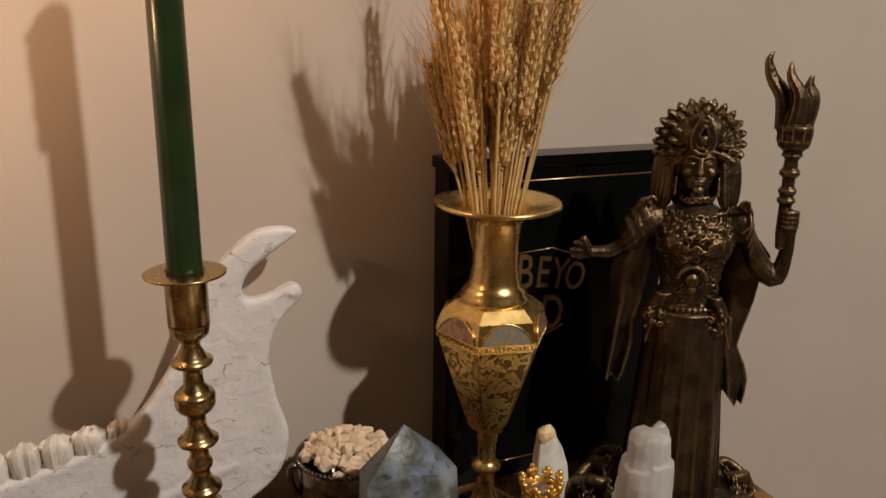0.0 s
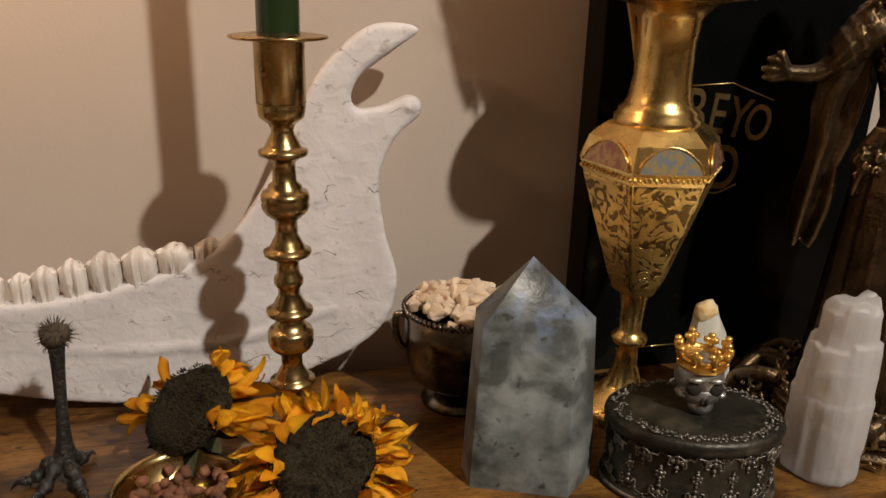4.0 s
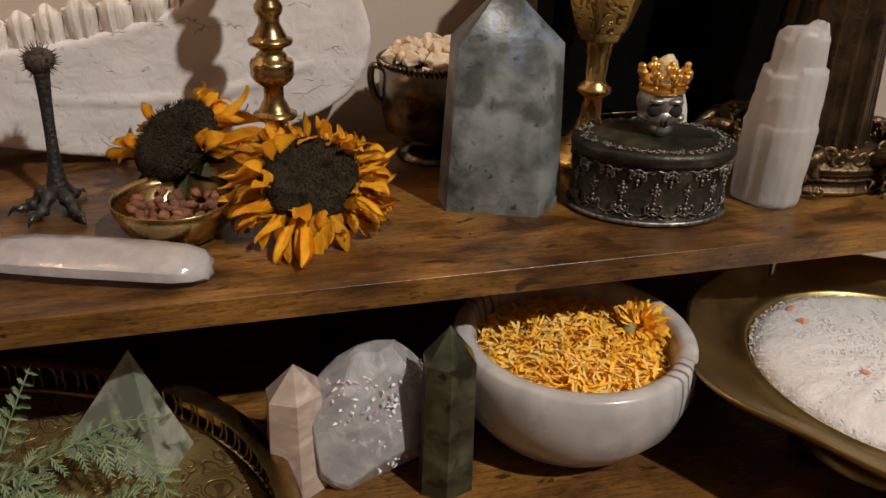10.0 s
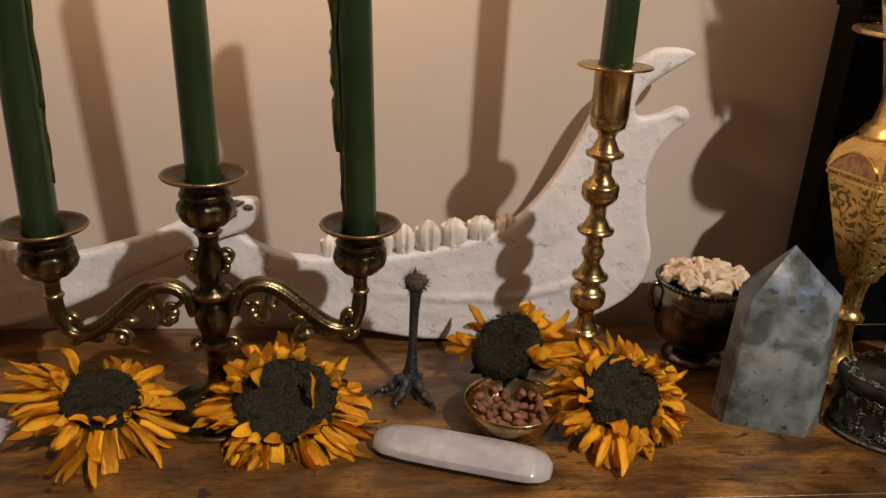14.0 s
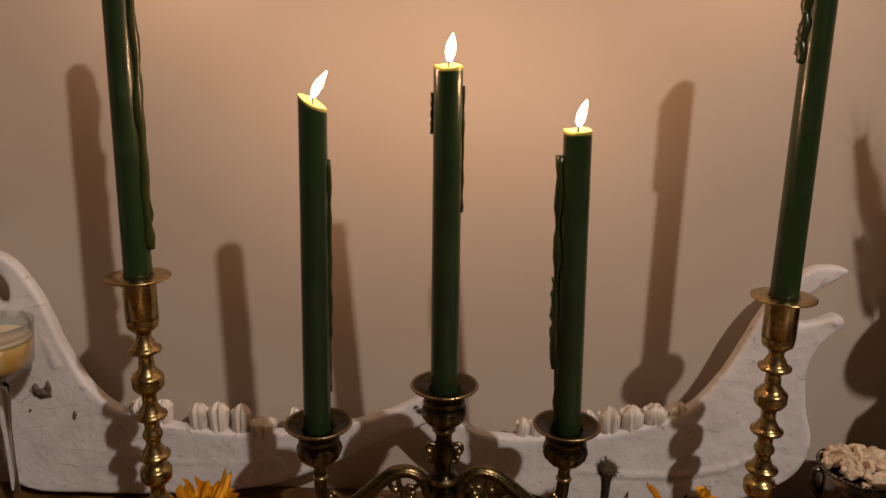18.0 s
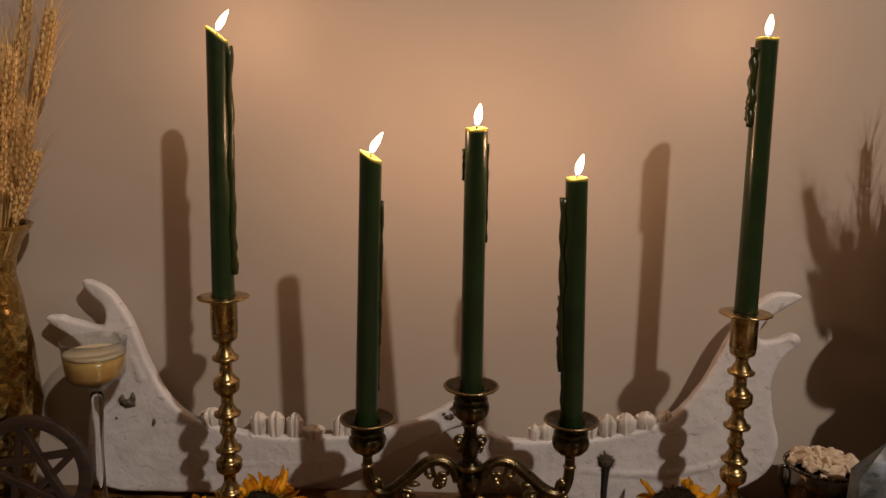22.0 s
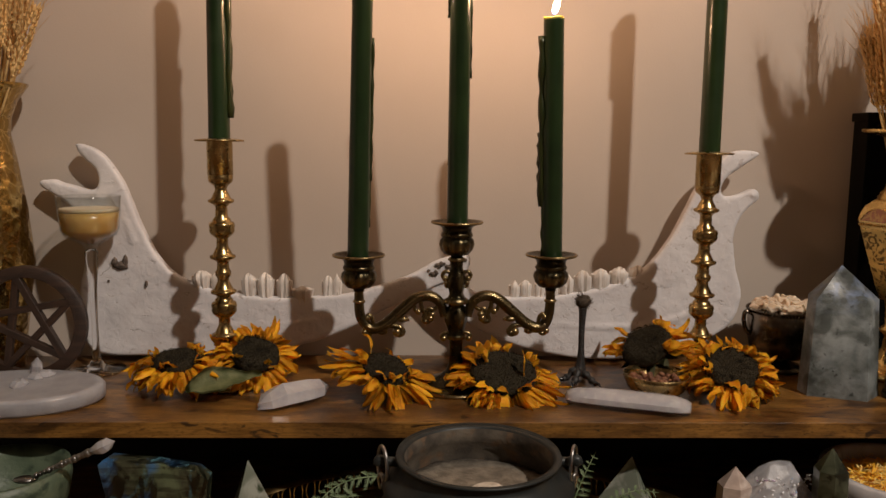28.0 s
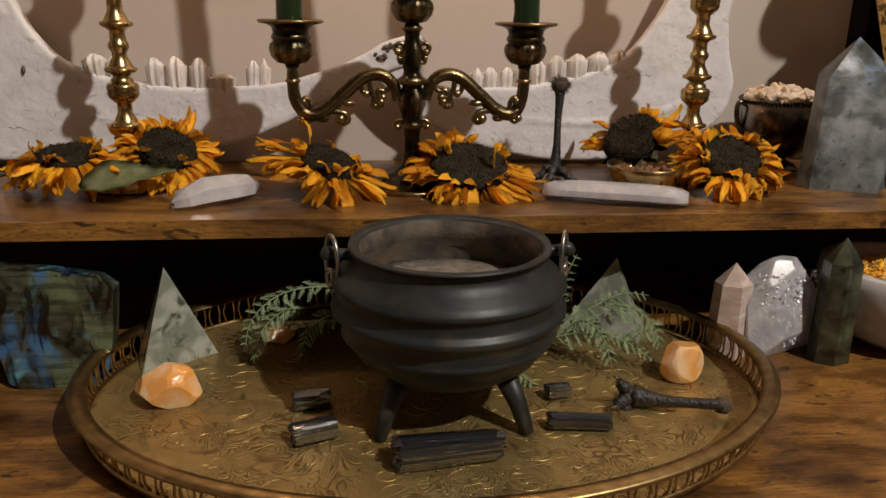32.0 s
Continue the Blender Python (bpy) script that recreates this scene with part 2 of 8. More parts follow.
    "pink_salt": mat("pink_salt_crystal", (0.70, 0.28, 0.17), (0.78, 0.42, 0.28), 0.35, scale=200, sss=0.4),
    "marigold": mat("dried_marigold", (1.0, 0.62, 0.07), (0.95, 0.48, 0.03), 0.65, scale=120, per=0.2),
    "marigold_pale": mat("pale_marigold", (0.98, 0.74, 0.26), (0.92, 0.62, 0.15), 0.65, scale=120, per=0.2),
    "silver": mat("tarnished_silver", (0.30, 0.255, 0.205), (0.125, 0.10, 0.078), 0.24, 1.0, scale=50, rvar=0.12, c3=(0.03, 0.025, 0.02), scale3=40, cut3=(0.48, 0.66), bump=0.0001),
    "resin": mat("frankincense_resin", (0.78, 0.62, 0.47), (0.70, 0.52, 0.36), 0.5, scale=90, sss=0.6, ssr=0.006, bump=0.0008, bscale=250, per=0.15),
    "bud": mat("dried_rosebud", (0.16, 0.06, 0.035), (0.26, 0.12, 0.06), 0.8, scale=220, bump=0.001, bscale=300, per=0.35),
    "pewter": mat("antique_pewter", (0.46, 0.465, 0.46), (0.24, 0.24, 0.235), 0.36, 0.8, scale=150, rvar=0.1, bump=0.0003, bscale=500),
    "box_dark": mat("blackened_pewter", (0.050, 0.048, 0.036), (0.017, 0.017, 0.013), 0.42, 0.5, scale=50, rvar=0.1, bump=0.0005, bscale=300, c3=(0.105, 0.092, 0.068), scale3=70, cut3=(0.52, 0.74), detail=9),
    "box_relief": mat("rubbed_silver_relief", (0.36, 0.35, 0.32), (0.085, 0.080, 0.066), 0.42, 0.8, scale=330, bump=0.0003),
    "gold": mat("gilded_resin", (0.86, 0.44, 0.07), (0.66, 0.29, 0.04), 0.30, 0.85, scale=150, bump=0.0005, bscale=300),
    "bronze": mat("cold_cast_bronze", (0.115, 0.074, 0.038), (0.032, 0.022, 0.014), 0.38, 0.8, scale=60, mix=(0.3, 0.72), bump=0.0006, bscale=420, rvar=0.1, detail=9),
    "box_board": mat("glossy_black_board", (0.003, 0.0035, 0.0033), (0.004, 0.0045, 0.0042), 0.12, scale=40),
    "foil": mat("gold_foil", (0.80, 0.60, 0.28), (0.60, 0.43, 0.19), 0.34, 1.0, scale=200),
    "talon": mat("dried_bird_leg", (0.016, 0.015, 0.015), (0.034, 0.030, 0.027), 0.45, scale=170, bump=0.0014, bscale=420),
    "tuft": mat("brown_feather_tuft", (0.10, 0.075, 0.05), (0.05, 0.035, 0.025), 0.9, scale=400),
    "fern": mat("dried_grey_green_fern", (0.27, 0.34, 0.19), (0.11, 0.17, 0.07), 0.65, scale=120, per=0.15),
    "stalk": mat("straw_stalk", (0.70, 0.50, 0.23), (0.58, 0.38, 0.15), 0.5, scale=120, per=0.15),
    "kernel": mat("wheat_kernel", (0.78, 0.54, 0.24), (0.64, 0.40, 0.15), 0.55, scale=240, bump=0.0004, per=0.2),
    "awn": mat("wheat_awn", (0.76, 0.52, 0.24), (0.64, 0.40, 0.16), 0.5, scale=200, per=0.2),
    "glass": mat("clear_glass", (1, 1, 1), (1, 1, 1), 0.02, trans=1.0, ior=1.48),
    "drink": mat("cloudy_orange_drink", (0.80, 0.52, 0.19), (0.74, 0.43, 0.13), 0.25, scale=60, sss=0.6, ssr=0.01),
    "foam": mat("pale_foam", (0.86, 0.74, 0.54), (0.80, 0.64, 0.42), 0.5, scale=150, sss=0.5, ssr=0.006, bump=0.0005),
    "wood_dark": mat("dark_carved_wood", (0.028, 0.016, 0.011), (0.055, 0.029, 0.018), 0.5, scale=30, stretch=(1, 1, 7), bump=0.0005, bscale=200),
    "jade": mat("green_serpentine", (0.135, 0.175, 0.115), (0.07, 0.10, 0.065), 0.45, scale=40, c3=(0.04, 0.06, 0.04), scale3=90, cut3=(0.54, 0.68), bump=0.0004, detail=7),
}


def noise_node(m, stretch, detail=6.0, distort=0.0, place=(0, 0, 0)):
    """A noise over the object's metres, stretched; returns its value socket."""
    n, l = m.node_tree.nodes, m.node_tree.links
    co, mp, nz = n.new("ShaderNodeTexCoord"), n.new("ShaderNodeMapping"), n.new("ShaderNodeTexNoise")
    mp.inputs["Scale"].default_value, mp.inputs["Location"].default_value = stretch, place
    nz.inputs["Scale"].default_value, nz.inputs["Detail"].default_value, nz.inputs["Distortion"].default_value = 1.0, detail, distort
    l.new(co.outputs["Object"], mp.inputs[0])
    l.new(mp.outputs[0], nz.inputs["Vector"])
    return nz.outputs["Fac"]


def ramp_node(m, fac, lo, hi, a, z):
    n, l = m.node_tree.nodes, m.node_tree.links
    r = n.new("ShaderNodeValToRGB")
    r.color_ramp.elements[0].position, r.color_ramp.elements[1].position = lo, hi
    r.color_ramp.elements[0].color, r.color_ramp.elements[1].color = (*a, 1), (*z, 1)
    l.new(fac, r.inputs[0])
    return r.outputs[0]


def mix_node(m, fac, a, z, how="MIX"):
    n, l = m.node_tree.nodes, m.node_tree.links
    x = n.new("ShaderNodeMix")
    x.data_type, x.blend_type = "RGBA", how
    for sock, val in ((0, fac), (6, a), (7, z)):
        if hasattr(val, "is_linked"):
            l.new(val, x.inputs[sock])
        else:
            x.inputs[sock].default_value = val if sock == 0 else (*val, 1)
    return x.outputs[2]


def base_of(m):
    return m.node_tree.nodes["Principled BSDF"].inputs["Base Color"]


def repaint(m, colour):
    m.node_tree.links.new(colour, base_of(m))


def wood_material():
    """Rustic brown board: honey ground, smoky patches, fine grain along x, dark pores and knots."""
    m = mat("rustic_brown_board", (0.175, 0.086, 0.026), (0.094, 0.044, 0.014), 0.32, scale=26, stretch=(1.0, 1.9, 1.9), mix=(0.36, 0.64), detail=12,
            bump=0.00022, bscale=300, rvar=0.10, distort=0.9)
    col = base_of(m).links[0].from_socket
    honey = ramp_node(m, noise_node(m, (10, 21, 21), 12.0, 0.9), 0.46, 0.64, (0, 0, 0), (0.9, 0.9, 0.9))
    col = mix_node(m, honey, col, (0.335, 0.163, 0.038))
    grain = ramp_node(m, noise_node(m, (34, 620, 620), 9.0, 0.3), 0.34, 0.62, (0.48, 0.44, 0.40), (1.12, 1.12, 1.12))
    col = mix_node(m, 0.7, col, grain, "MULTIPLY")
    pores = ramp_node(m, noise_node(m, (210, 640, 640), 6.0, 0.2, (2, 5, 1)), 0.53, 0.64, (1, 1, 1), (0.30, 0.26, 0.22))
    col = mix_node(m, 0.55, col, pores, "MULTIPLY")
    smoky = ramp_node(m, noise_node(m, (13, 30, 30), 12.0, 1.0, (1, 2, 3)), 0.50, 0.66, (1, 1, 1), (0.34, 0.29, 0.25))
    col = mix_node(m, 0.85, col, smoky, "MULTIPLY")
    knots = ramp_node(m, noise_node(m, (46, 105, 105), 12.0, 0.8, (4, 1, 2)), 0.615, 0.675, (0, 0, 0), (0.85, 0.85, 0.85))
    col = mix_node(m, knots, col, (0.022, 0.012, 0.008))
    repaint(m, col)
    return m


M["wood"] = wood_material()
M["box_board"].node_tree.nodes["Principled BSDF"].inputs["Specular IOR Level"].default_value = 0.12
for k in ("disc", "seed"):
    M[k].node_tree.nodes["Principled BSDF"].inputs["Specular IOR Level"].default_value = 0.15


def veined(name, c1, c2, scale, lo, hi, rough=0.25, distort=3.0, stretch=(1, 1, 1), sss=0.2):
    """Stone with thin wandering veins, from the edges of stretched cells."""
    m = mat(name, c1, tuple(v * 0.86 for v in c1), rough, scale=22, sss=sss, ssr=0.005, coat=0.4)
    n, l = m.node_tree.nodes, m.node_tree.links
    b = n["Principled BSDF"]
    base = b.inputs["Base Color"].links[0].from_socket
    co = n.new("ShaderNodeTexCoord")
    nz = n.new("ShaderNodeTexNoise")
    nz.inputs["Scale"].default_value, nz.inputs["Detail"].default_value = scale * 0.8, 5.0
    l.new(co.outputs["Object"], nz.inputs["Vector"])
    add = n.new("ShaderNodeVectorMath")
    add.operation = "MULTIPLY_ADD"
    add.inputs[1].default_value = (0.05 * distort / 3,) * 3
    l.new(nz.outputs["Color"], add.inputs[0])
    l.new(co.outputs["Object"], add.inputs[2])
    mp = n.new("ShaderNodeMapping")
    mp.inputs["Scale"].default_value = stretch
    l.new(add.outputs[0], mp.inputs[0])
    w = n.new("ShaderNodeTexVoronoi")
    w.feature = "DISTANCE_TO_EDGE"
    w.inputs["Scale"].default_value = scale
    l.new(mp.outputs[0], w.inputs["Vector"])
    r = n.new("ShaderNodeValToRGB")
    r.color_ramp.elements[0].position, r.color_ramp.elements[1].position = lo, hi
    r.color_ramp.elements[0].color, r.color_ramp.elements[1].color = (1, 1, 1, 1), (0, 0, 0, 1)
    l.new(w.outputs[0], r.inputs[0])
    mx = n.new("ShaderNodeMix")
    mx.data_type = "RGBA"
    l.new(r.outputs[0], mx.inputs[0])
    l.new(base, mx.inputs[6])
    mx.inputs[7].default_value = (*c2, 1)
    l.new(mx.outputs[2], b.inputs["Base Color"])
    return m


M["marble"] = veined("grey_veined_white_marble", (0.62, 0.61, 0.62), (0.50, 0.49, 0.50), 8, 0.0, 0.045, stretch=(1, 1, 0.3))


def marble_stripes(m):
    """A bundle of dark upright veins on one side, and cloudy grey patches."""
    n, l = m.node_tree.nodes, m.node_tree.links
    col = mix_node(m, ramp_node(m, noise_node(m, (38, 38, 24), 9.0, 1.2), 0.46, 0.64, (0, 0, 0), (0.9, 0.9, 0.9)), base_of(m).links[0].from_socket, (0.44, 0.435, 0.445))
    co, sep = n.new("ShaderNodeTexCoord"), n.new("ShaderNodeSeparateXYZ")
    l.new(co.outputs["Object"], sep.inputs[0])
    w = n.new("ShaderNodeTexWave")
    w.inputs["Scale"].default_value, w.inputs["Distortion"].default_value, w.inputs["Detail"].default_value, w.inputs["Detail Scale"].default_value = 42, 5.0, 3.0, 0.6
    l.new(co.outputs["Object"], w.inputs["Vector"])
    line = ramp_node(m, w.outputs["Fac"], 0.62, 0.86, (0, 0, 0), (1, 1, 1))
    far = n.new("ShaderNodeMath")
    far.operation = "ADD"
    far.inputs[1].default_value = 0.003
    l.new(sep.outputs["X"], far.inputs[0])
    ab = n.new("ShaderNodeMath")
    ab.operation = "ABSOLUTE"
    l.new(far.outputs[0], ab.inputs[0])
    near = ramp_node(m, ab.outputs[0], 0.008, 0.017, (1, 1, 1), (0, 0, 0))
    col = mix_node(m, mix_node(m, 1.0, line, near, "MULTIPLY"), col, (0.20, 0.20, 0.21))
    repaint(m, col)


marble_stripes(M["marble"])
M["crackle"] = veined("crackled_gold_leaf", (0.46, 0.30, 0.085), (0.85, 0.62, 0.25), 60, 0.0, 0.06, rough=0.24, sss=0)
M["crackle"].node_tree.nodes["Principled BSDF"].inputs["Metallic"].default_value = 1.0


def crinkled(m, scale, depth):
    """Crumpled foil relief."""
    n, l = m.node_tree.nodes, m.node_tree.links
    co, vo, bp = n.new("ShaderNodeTexCoord"), n.new("ShaderNodeTexVoronoi"), n.new("ShaderNodeBump")
    vo.inputs["Scale"].default_value, bp.inputs["Distance"].default_value = scale, depth
    l.new(co.outputs["Object"], vo.inputs["Vector"])
    l.new(vo.outputs["Distance"], bp.inputs["Height"])
    l.new(bp.outputs[0], n["Principled BSDF"].inputs["Normal"])


crinkled(M["crackle"], 110, 0.0016)


def bright_ridges(m, colour, lo=0.50, hi=0.57):
    """Blends a brighter colour into the raised ridges."""
    n = m.node_tree.nodes
    geo = n.new("ShaderNodeNewGeometry")
    repaint(m, mix_node(m, ramp_node(m, geo.outputs["Pointiness"], lo, hi, (0, 0, 0), (1, 1, 1)), base_of(m).links[0].from_socket, colour))
    return m


def cracked(m, scale, stretch, width, dark, depth):
    """Hair cracks: the thin edges of large warped cells, broken up by a noise."""
    n, l = m.node_tree.nodes, m.node_tree.links
    co, mp, vo, warp = n.new("ShaderNodeTexCoord"), n.new("ShaderNodeMapping"), n.new("ShaderNodeTexVoronoi"), n.new("ShaderNodeVectorMath")
    nz = n.new("ShaderNodeTexNoise")
    nz.inputs["Scale"].default_value, nz.inputs["Detail"].default_value = 45, 6
    warp.operation = "MULTIPLY_ADD"
    warp.inputs[1].default_value = (0.03, 0.03, 0.03)
    mp.inputs["Scale"].default_value = stretch
    l.new(co.outputs["Object"], nz.inputs["Vector"])
    l.new(nz.outputs["Color"], warp.inputs[0])
    l.new(co.outputs["Object"], warp.inputs[2])
    l.new(warp.outputs[0], mp.inputs[0])
    vo.feature = "DISTANCE_TO_EDGE"
    vo.inputs["Scale"].default_value = scale
    l.new(mp.outputs[0], vo.inputs["Vector"])
    line = ramp_node(m, vo.outputs[0], 0.0, width, (1, 1, 1), (0, 0, 0))
    gap = ramp_node(m, noise_node(m, (38, 38, 38), 4.0), 0.56, 0.62, (0, 0, 0), (0.85, 0.85, 0.85))
    fac = mix_node(m, 1.0, line, gap, "MULTIPLY")
    repaint(m, mix_node(m, fac, base_of(m).links[0].from_socket, dark))
    bp = n.new("ShaderNodeBump")
    bp.inputs["Distance"].default_value = depth
    bp.invert = True
    l.new(fac, bp.inputs["Height"])
    old = n["Principled BSDF"].inputs["Normal"]
    if old.is_linked:
        l.new(old.links[0].from_socket, bp.inputs["Normal"])
    l.new(bp.outputs[0], old)


cracked(M["bone"], 30, (0.35, 1, 1.9), 0.016, (0.36, 0.32, 0.30), 0.0006)


bright_ridges(M["bronze"], (0.46, 0.315, 0.15), 0.508, 0.575)
bright_ridges(M["brass_dark"], (0.40, 0.30, 0.15), 0.52, 0.60)
bright_ridges(M["gold"], (0.95, 0.58, 0.16), 0.51, 0.58)


def swirls(m, scale, lines, depth, dark, distort=1.5):
    """Engraved scrolling lines: the contours of a twisted noise, cut in patches."""
    n, l = m.node_tree.nodes, m.node_tree.links
    nz = noise_node(m, (scale,) * 3, 1.0, distort)
    mul, sn = n.new("ShaderNodeMath"), n.new("ShaderNodeMath")
    mul.operation, sn.operation = "MULTIPLY", "SINE"
    mul.inputs[1].default_value = lines
    l.new(nz, mul.inputs[0])
    l.new(mul.outputs[0], sn.inputs[0])
    cut = ramp_node(m, sn.outputs[0], 0.35, 0.85, (0, 0, 0), (1, 1, 1))
    patch = ramp_node(m, noise_node(m, (scale * 0.9,) * 3, 2.0, 0.5, (3, 3, 3)), 0.42, 0.52, (0, 0, 0), (1, 1, 1))
    fac = mix_node(m, 1.0, cut, patch, "MULTIPLY")
    repaint(m, mix_node(m, fac, base_of(m).links[0].from_socket, dark))
    bp = n.new("ShaderNodeBump")
    bp.inputs["Distance"].default_value = depth
    bp.invert = True
    l.new(fac, bp.inputs["Height"])
    old = n["Principled BSDF"].inputs["Normal"]
    if old.is_linked:
        l.new(old.links[0].from_socket, bp.inputs["Normal"])
    l.new(bp.outputs[0], old)
    return m


swirls(M["tray"], 34, 95, 0.0004, (0.25, 0.17, 0.07))


def etched(name):
    """Brass panels etched with dark scrolling leaves."""
    m = mat(name, (0.80, 0.57, 0.21), (0.64, 0.44, 0.15), 0.33, 1.0, scale=60, rvar=0.08)
    n, l = m.node_tree.nodes, m.node_tree.links
    b = n["Principled BSDF"]
    base = b.inputs["Base Color"].links[0].from_socket
    co = n.new("ShaderNodeTexCoord")
    nz = n.new("ShaderNodeTexNoise")
    nz.inputs["Scale"].default_value, nz.inputs["Detail"].default_value, nz.inputs["Distortion"].default_value = 95, 2.0, 2.4
    l.new(co.outputs["Object"], nz.inputs["Vector"])
    r = n.new("ShaderNodeValToRGB")
    r.color_ramp.elements[0].position, r.color_ramp.elements[1].position = 0.52, 0.57
    r.color_ramp.elements[0].color, r.color_ramp.elements[1].color = (0, 0, 0, 1), (1, 1, 1, 1)
    l.new(nz.outputs["Fac"], r.inputs[0])
    mx = n.new("ShaderNodeMix")
    mx.data_type = "RGBA"
    l.new(r.outputs[0], mx.inputs[0])
    l.new(base, mx.inputs[6])
    mx.inputs[7].default_value = (0.20, 0.130, 0.052, 1)
    l.new(mx.outputs[2], b.inputs["Base Color"])
    bp = n.new("ShaderNodeBump")
    bp.inputs["Distance"].default_value = 0.0004
    bp.invert = True
    l.new(r.outputs[0], bp.inputs["Height"])
    l.new(bp.outputs[0], b.inputs["Normal"])
    return m


M["etched"] = etched("etched_brass")


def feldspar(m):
    """Milky clouds and veils, small dark pits, and blue schiller painted into the colour of the upper end."""
    n, l = m.node_tree.nodes, m.node_tree.links
    col = base_of(m).links[0].from_socket
    veil = ramp_node(m, noise_node(m, (34, 34, 24), 12.0, 0.35, (3, 1, 7)), 0.44, 0.66, (0, 0, 0), (0.85, 0.85, 0.85))
    col = mix_node(m, veil, col, (0.30, 0.325, 0.32))
    smoke = ramp_node(m, noise_node(m, (30, 30, 38), 11.0, 0.4, (8, 2, 2)), 0.48, 0.60, (1, 1, 1), (0.28, 0.29, 0.27))
    col = mix_node(m, 0.9, col, smoke, "MULTIPLY")
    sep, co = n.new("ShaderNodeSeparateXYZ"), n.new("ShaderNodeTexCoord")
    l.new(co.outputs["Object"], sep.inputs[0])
    # the flash near the tip is a fixed blue in the base colour
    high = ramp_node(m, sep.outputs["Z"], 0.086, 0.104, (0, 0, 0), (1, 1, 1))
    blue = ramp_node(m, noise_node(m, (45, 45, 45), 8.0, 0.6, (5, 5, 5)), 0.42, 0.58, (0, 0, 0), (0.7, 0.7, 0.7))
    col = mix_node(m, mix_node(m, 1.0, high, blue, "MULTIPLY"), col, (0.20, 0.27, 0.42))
    pits = ramp_node(m, noise_node(m, (120, 120, 120), 6.0, 0.3, (2, 9, 4)), 0.63, 0.69, (0, 0, 0), (0.85, 0.85, 0.85))
    repaint(m, mix_node(m, pits, col, (0.035, 0.038, 0.036)))


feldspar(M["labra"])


def flash_stone():
    """Labradorite slab: near-black olive ground, blue and grey-green sheen painted into the colour as upright bands,
    fine dark cleavage lines.
    """
    m = mat("flashing_labradorite", (0.034, 0.040, 0.027), (0.085, 0.092, 0.055), 0.18, scale=70, coat=0.6, detail=10, distort=0.6, c3=(0.012, 0.014, 0.011), scale3=60, cut3=(0.52, 0.66))
    col = base_of(m).links[0].from_socket
    for stretch, lo, hi, hue, off in (((30, 20, 18), 0.48, 0.60, (0.12, 0.15, 0.085), 6.2), ((24, 14, 17), 0.47, 0.60, (0.045, 0.17, 0.40), 0.4), ((38, 20, 26), 0.57, 0.66, (0.13, 0.33, 0.42), 3.1)):
        col = mix_node(m, ramp_node(m, noise_node(m, stretch, 7.0, 0.5, (off, off, off)), lo, hi, (0, 0, 0), (1, 1, 1)), col, hue)
    col = mix_node(m, 0.85, col, ramp_node(m, noise_node(m, (26, 60, 170), 10.0, 0.5), 0.38, 0.54, (0.40, 0.40, 0.40), (1.1, 1.1, 1.1)), "MULTIPLY")
    col = mix_node(m, 0.9, col, ramp_node(m, noise_node(m, (52, 40, 24), 12.0, 1.2, (7, 7, 7)), 0.40, 0.50, (0.05, 0.05, 0.05), (1, 1, 1)), "MULTIPLY")
    repaint(m, col)
    return m


M["flash"] = flash_stone()


def flame_material():
    m = bpy.data.materials.new("candle_flame")
    m.use_nodes = True
    n, l = m.node_tree.nodes, m.node_tree.links
    n.remove(n["Principled BSDF"])
    e = n.new("ShaderNodeEmission")
    co = n.new("ShaderNodeTexCoord")
    sep = n.new("ShaderNodeSeparateXYZ")
    l.new(co.outputs["Generated"], sep.inputs[0])
    r = n.new("ShaderNodeValToRGB")
    r.color_ramp.elements[0].color, r.color_ramp.elements[0].position = (0.10, 0.16, 0.9, 1), 0.05
    r.color_ramp.elements[1].color, r.color_ramp.elements[1].position = (1.0, 0.72, 0.34, 1), 0.42
    l.new(sep.outputs["Z"], r.inputs[0])
    l.new(r.outputs[0], e.inputs[0])
    e.inputs[1].default_value = 14.0
    clear, both = n.new("ShaderNodeBsdfTransparent"), n.new("ShaderNodeAddShader")
    l.new(e.outputs[0], both.inputs[0])
    l.new(clear.outputs[0], both.inputs[1])
    l.new(both.outputs[0], n["Material Output"].inputs[0])
    return m


M["flame"] = flame_material()


def thin_glass():
    """Thin clear glass: see-through, with gloss that grows at grazing angles."""
    m = bpy.data.materials.new("thin_clear_glass")
    m.use_nodes = True
    n, l = m.node_tree.nodes, m.node_tree.links
    n.remove(n["Principled BSDF"])
    clear, gloss, mx = n.new("ShaderNodeBsdfTransparent"), n.new("ShaderNodeBsdfGlossy"), n.new("ShaderNodeMixShader")
    clear.inputs[0].default_value = (0.95, 0.96, 0.955, 1)
    gloss.inputs["Roughness"].default_value = 0.06
    lw, pw, ad = n.new("ShaderNodeLayerWeight"), n.new("ShaderNodeMath"), n.new("ShaderNodeMath")
    pw.operation, ad.operation = "POWER", "MULTIPLY_ADD"
    pw.inputs[1].default_value = 3.0
    ad.inputs[1].default_value, ad.inputs[2].default_value = 0.75, 0.05
    l.new(lw.outputs["Facing"], pw.inputs[0])
    l.new(pw.outputs[0], ad.inputs[0])
    l.new(ad.outputs[0], mx.inputs[0])
    l.new(clear.outputs[0], mx.inputs[1])
    l.new(gloss.outputs[0], mx.inputs[2])
    l.new(mx.outputs[0], n["Material Output"].inputs[0])
    return m


M["thin_glass"] = thin_glass()


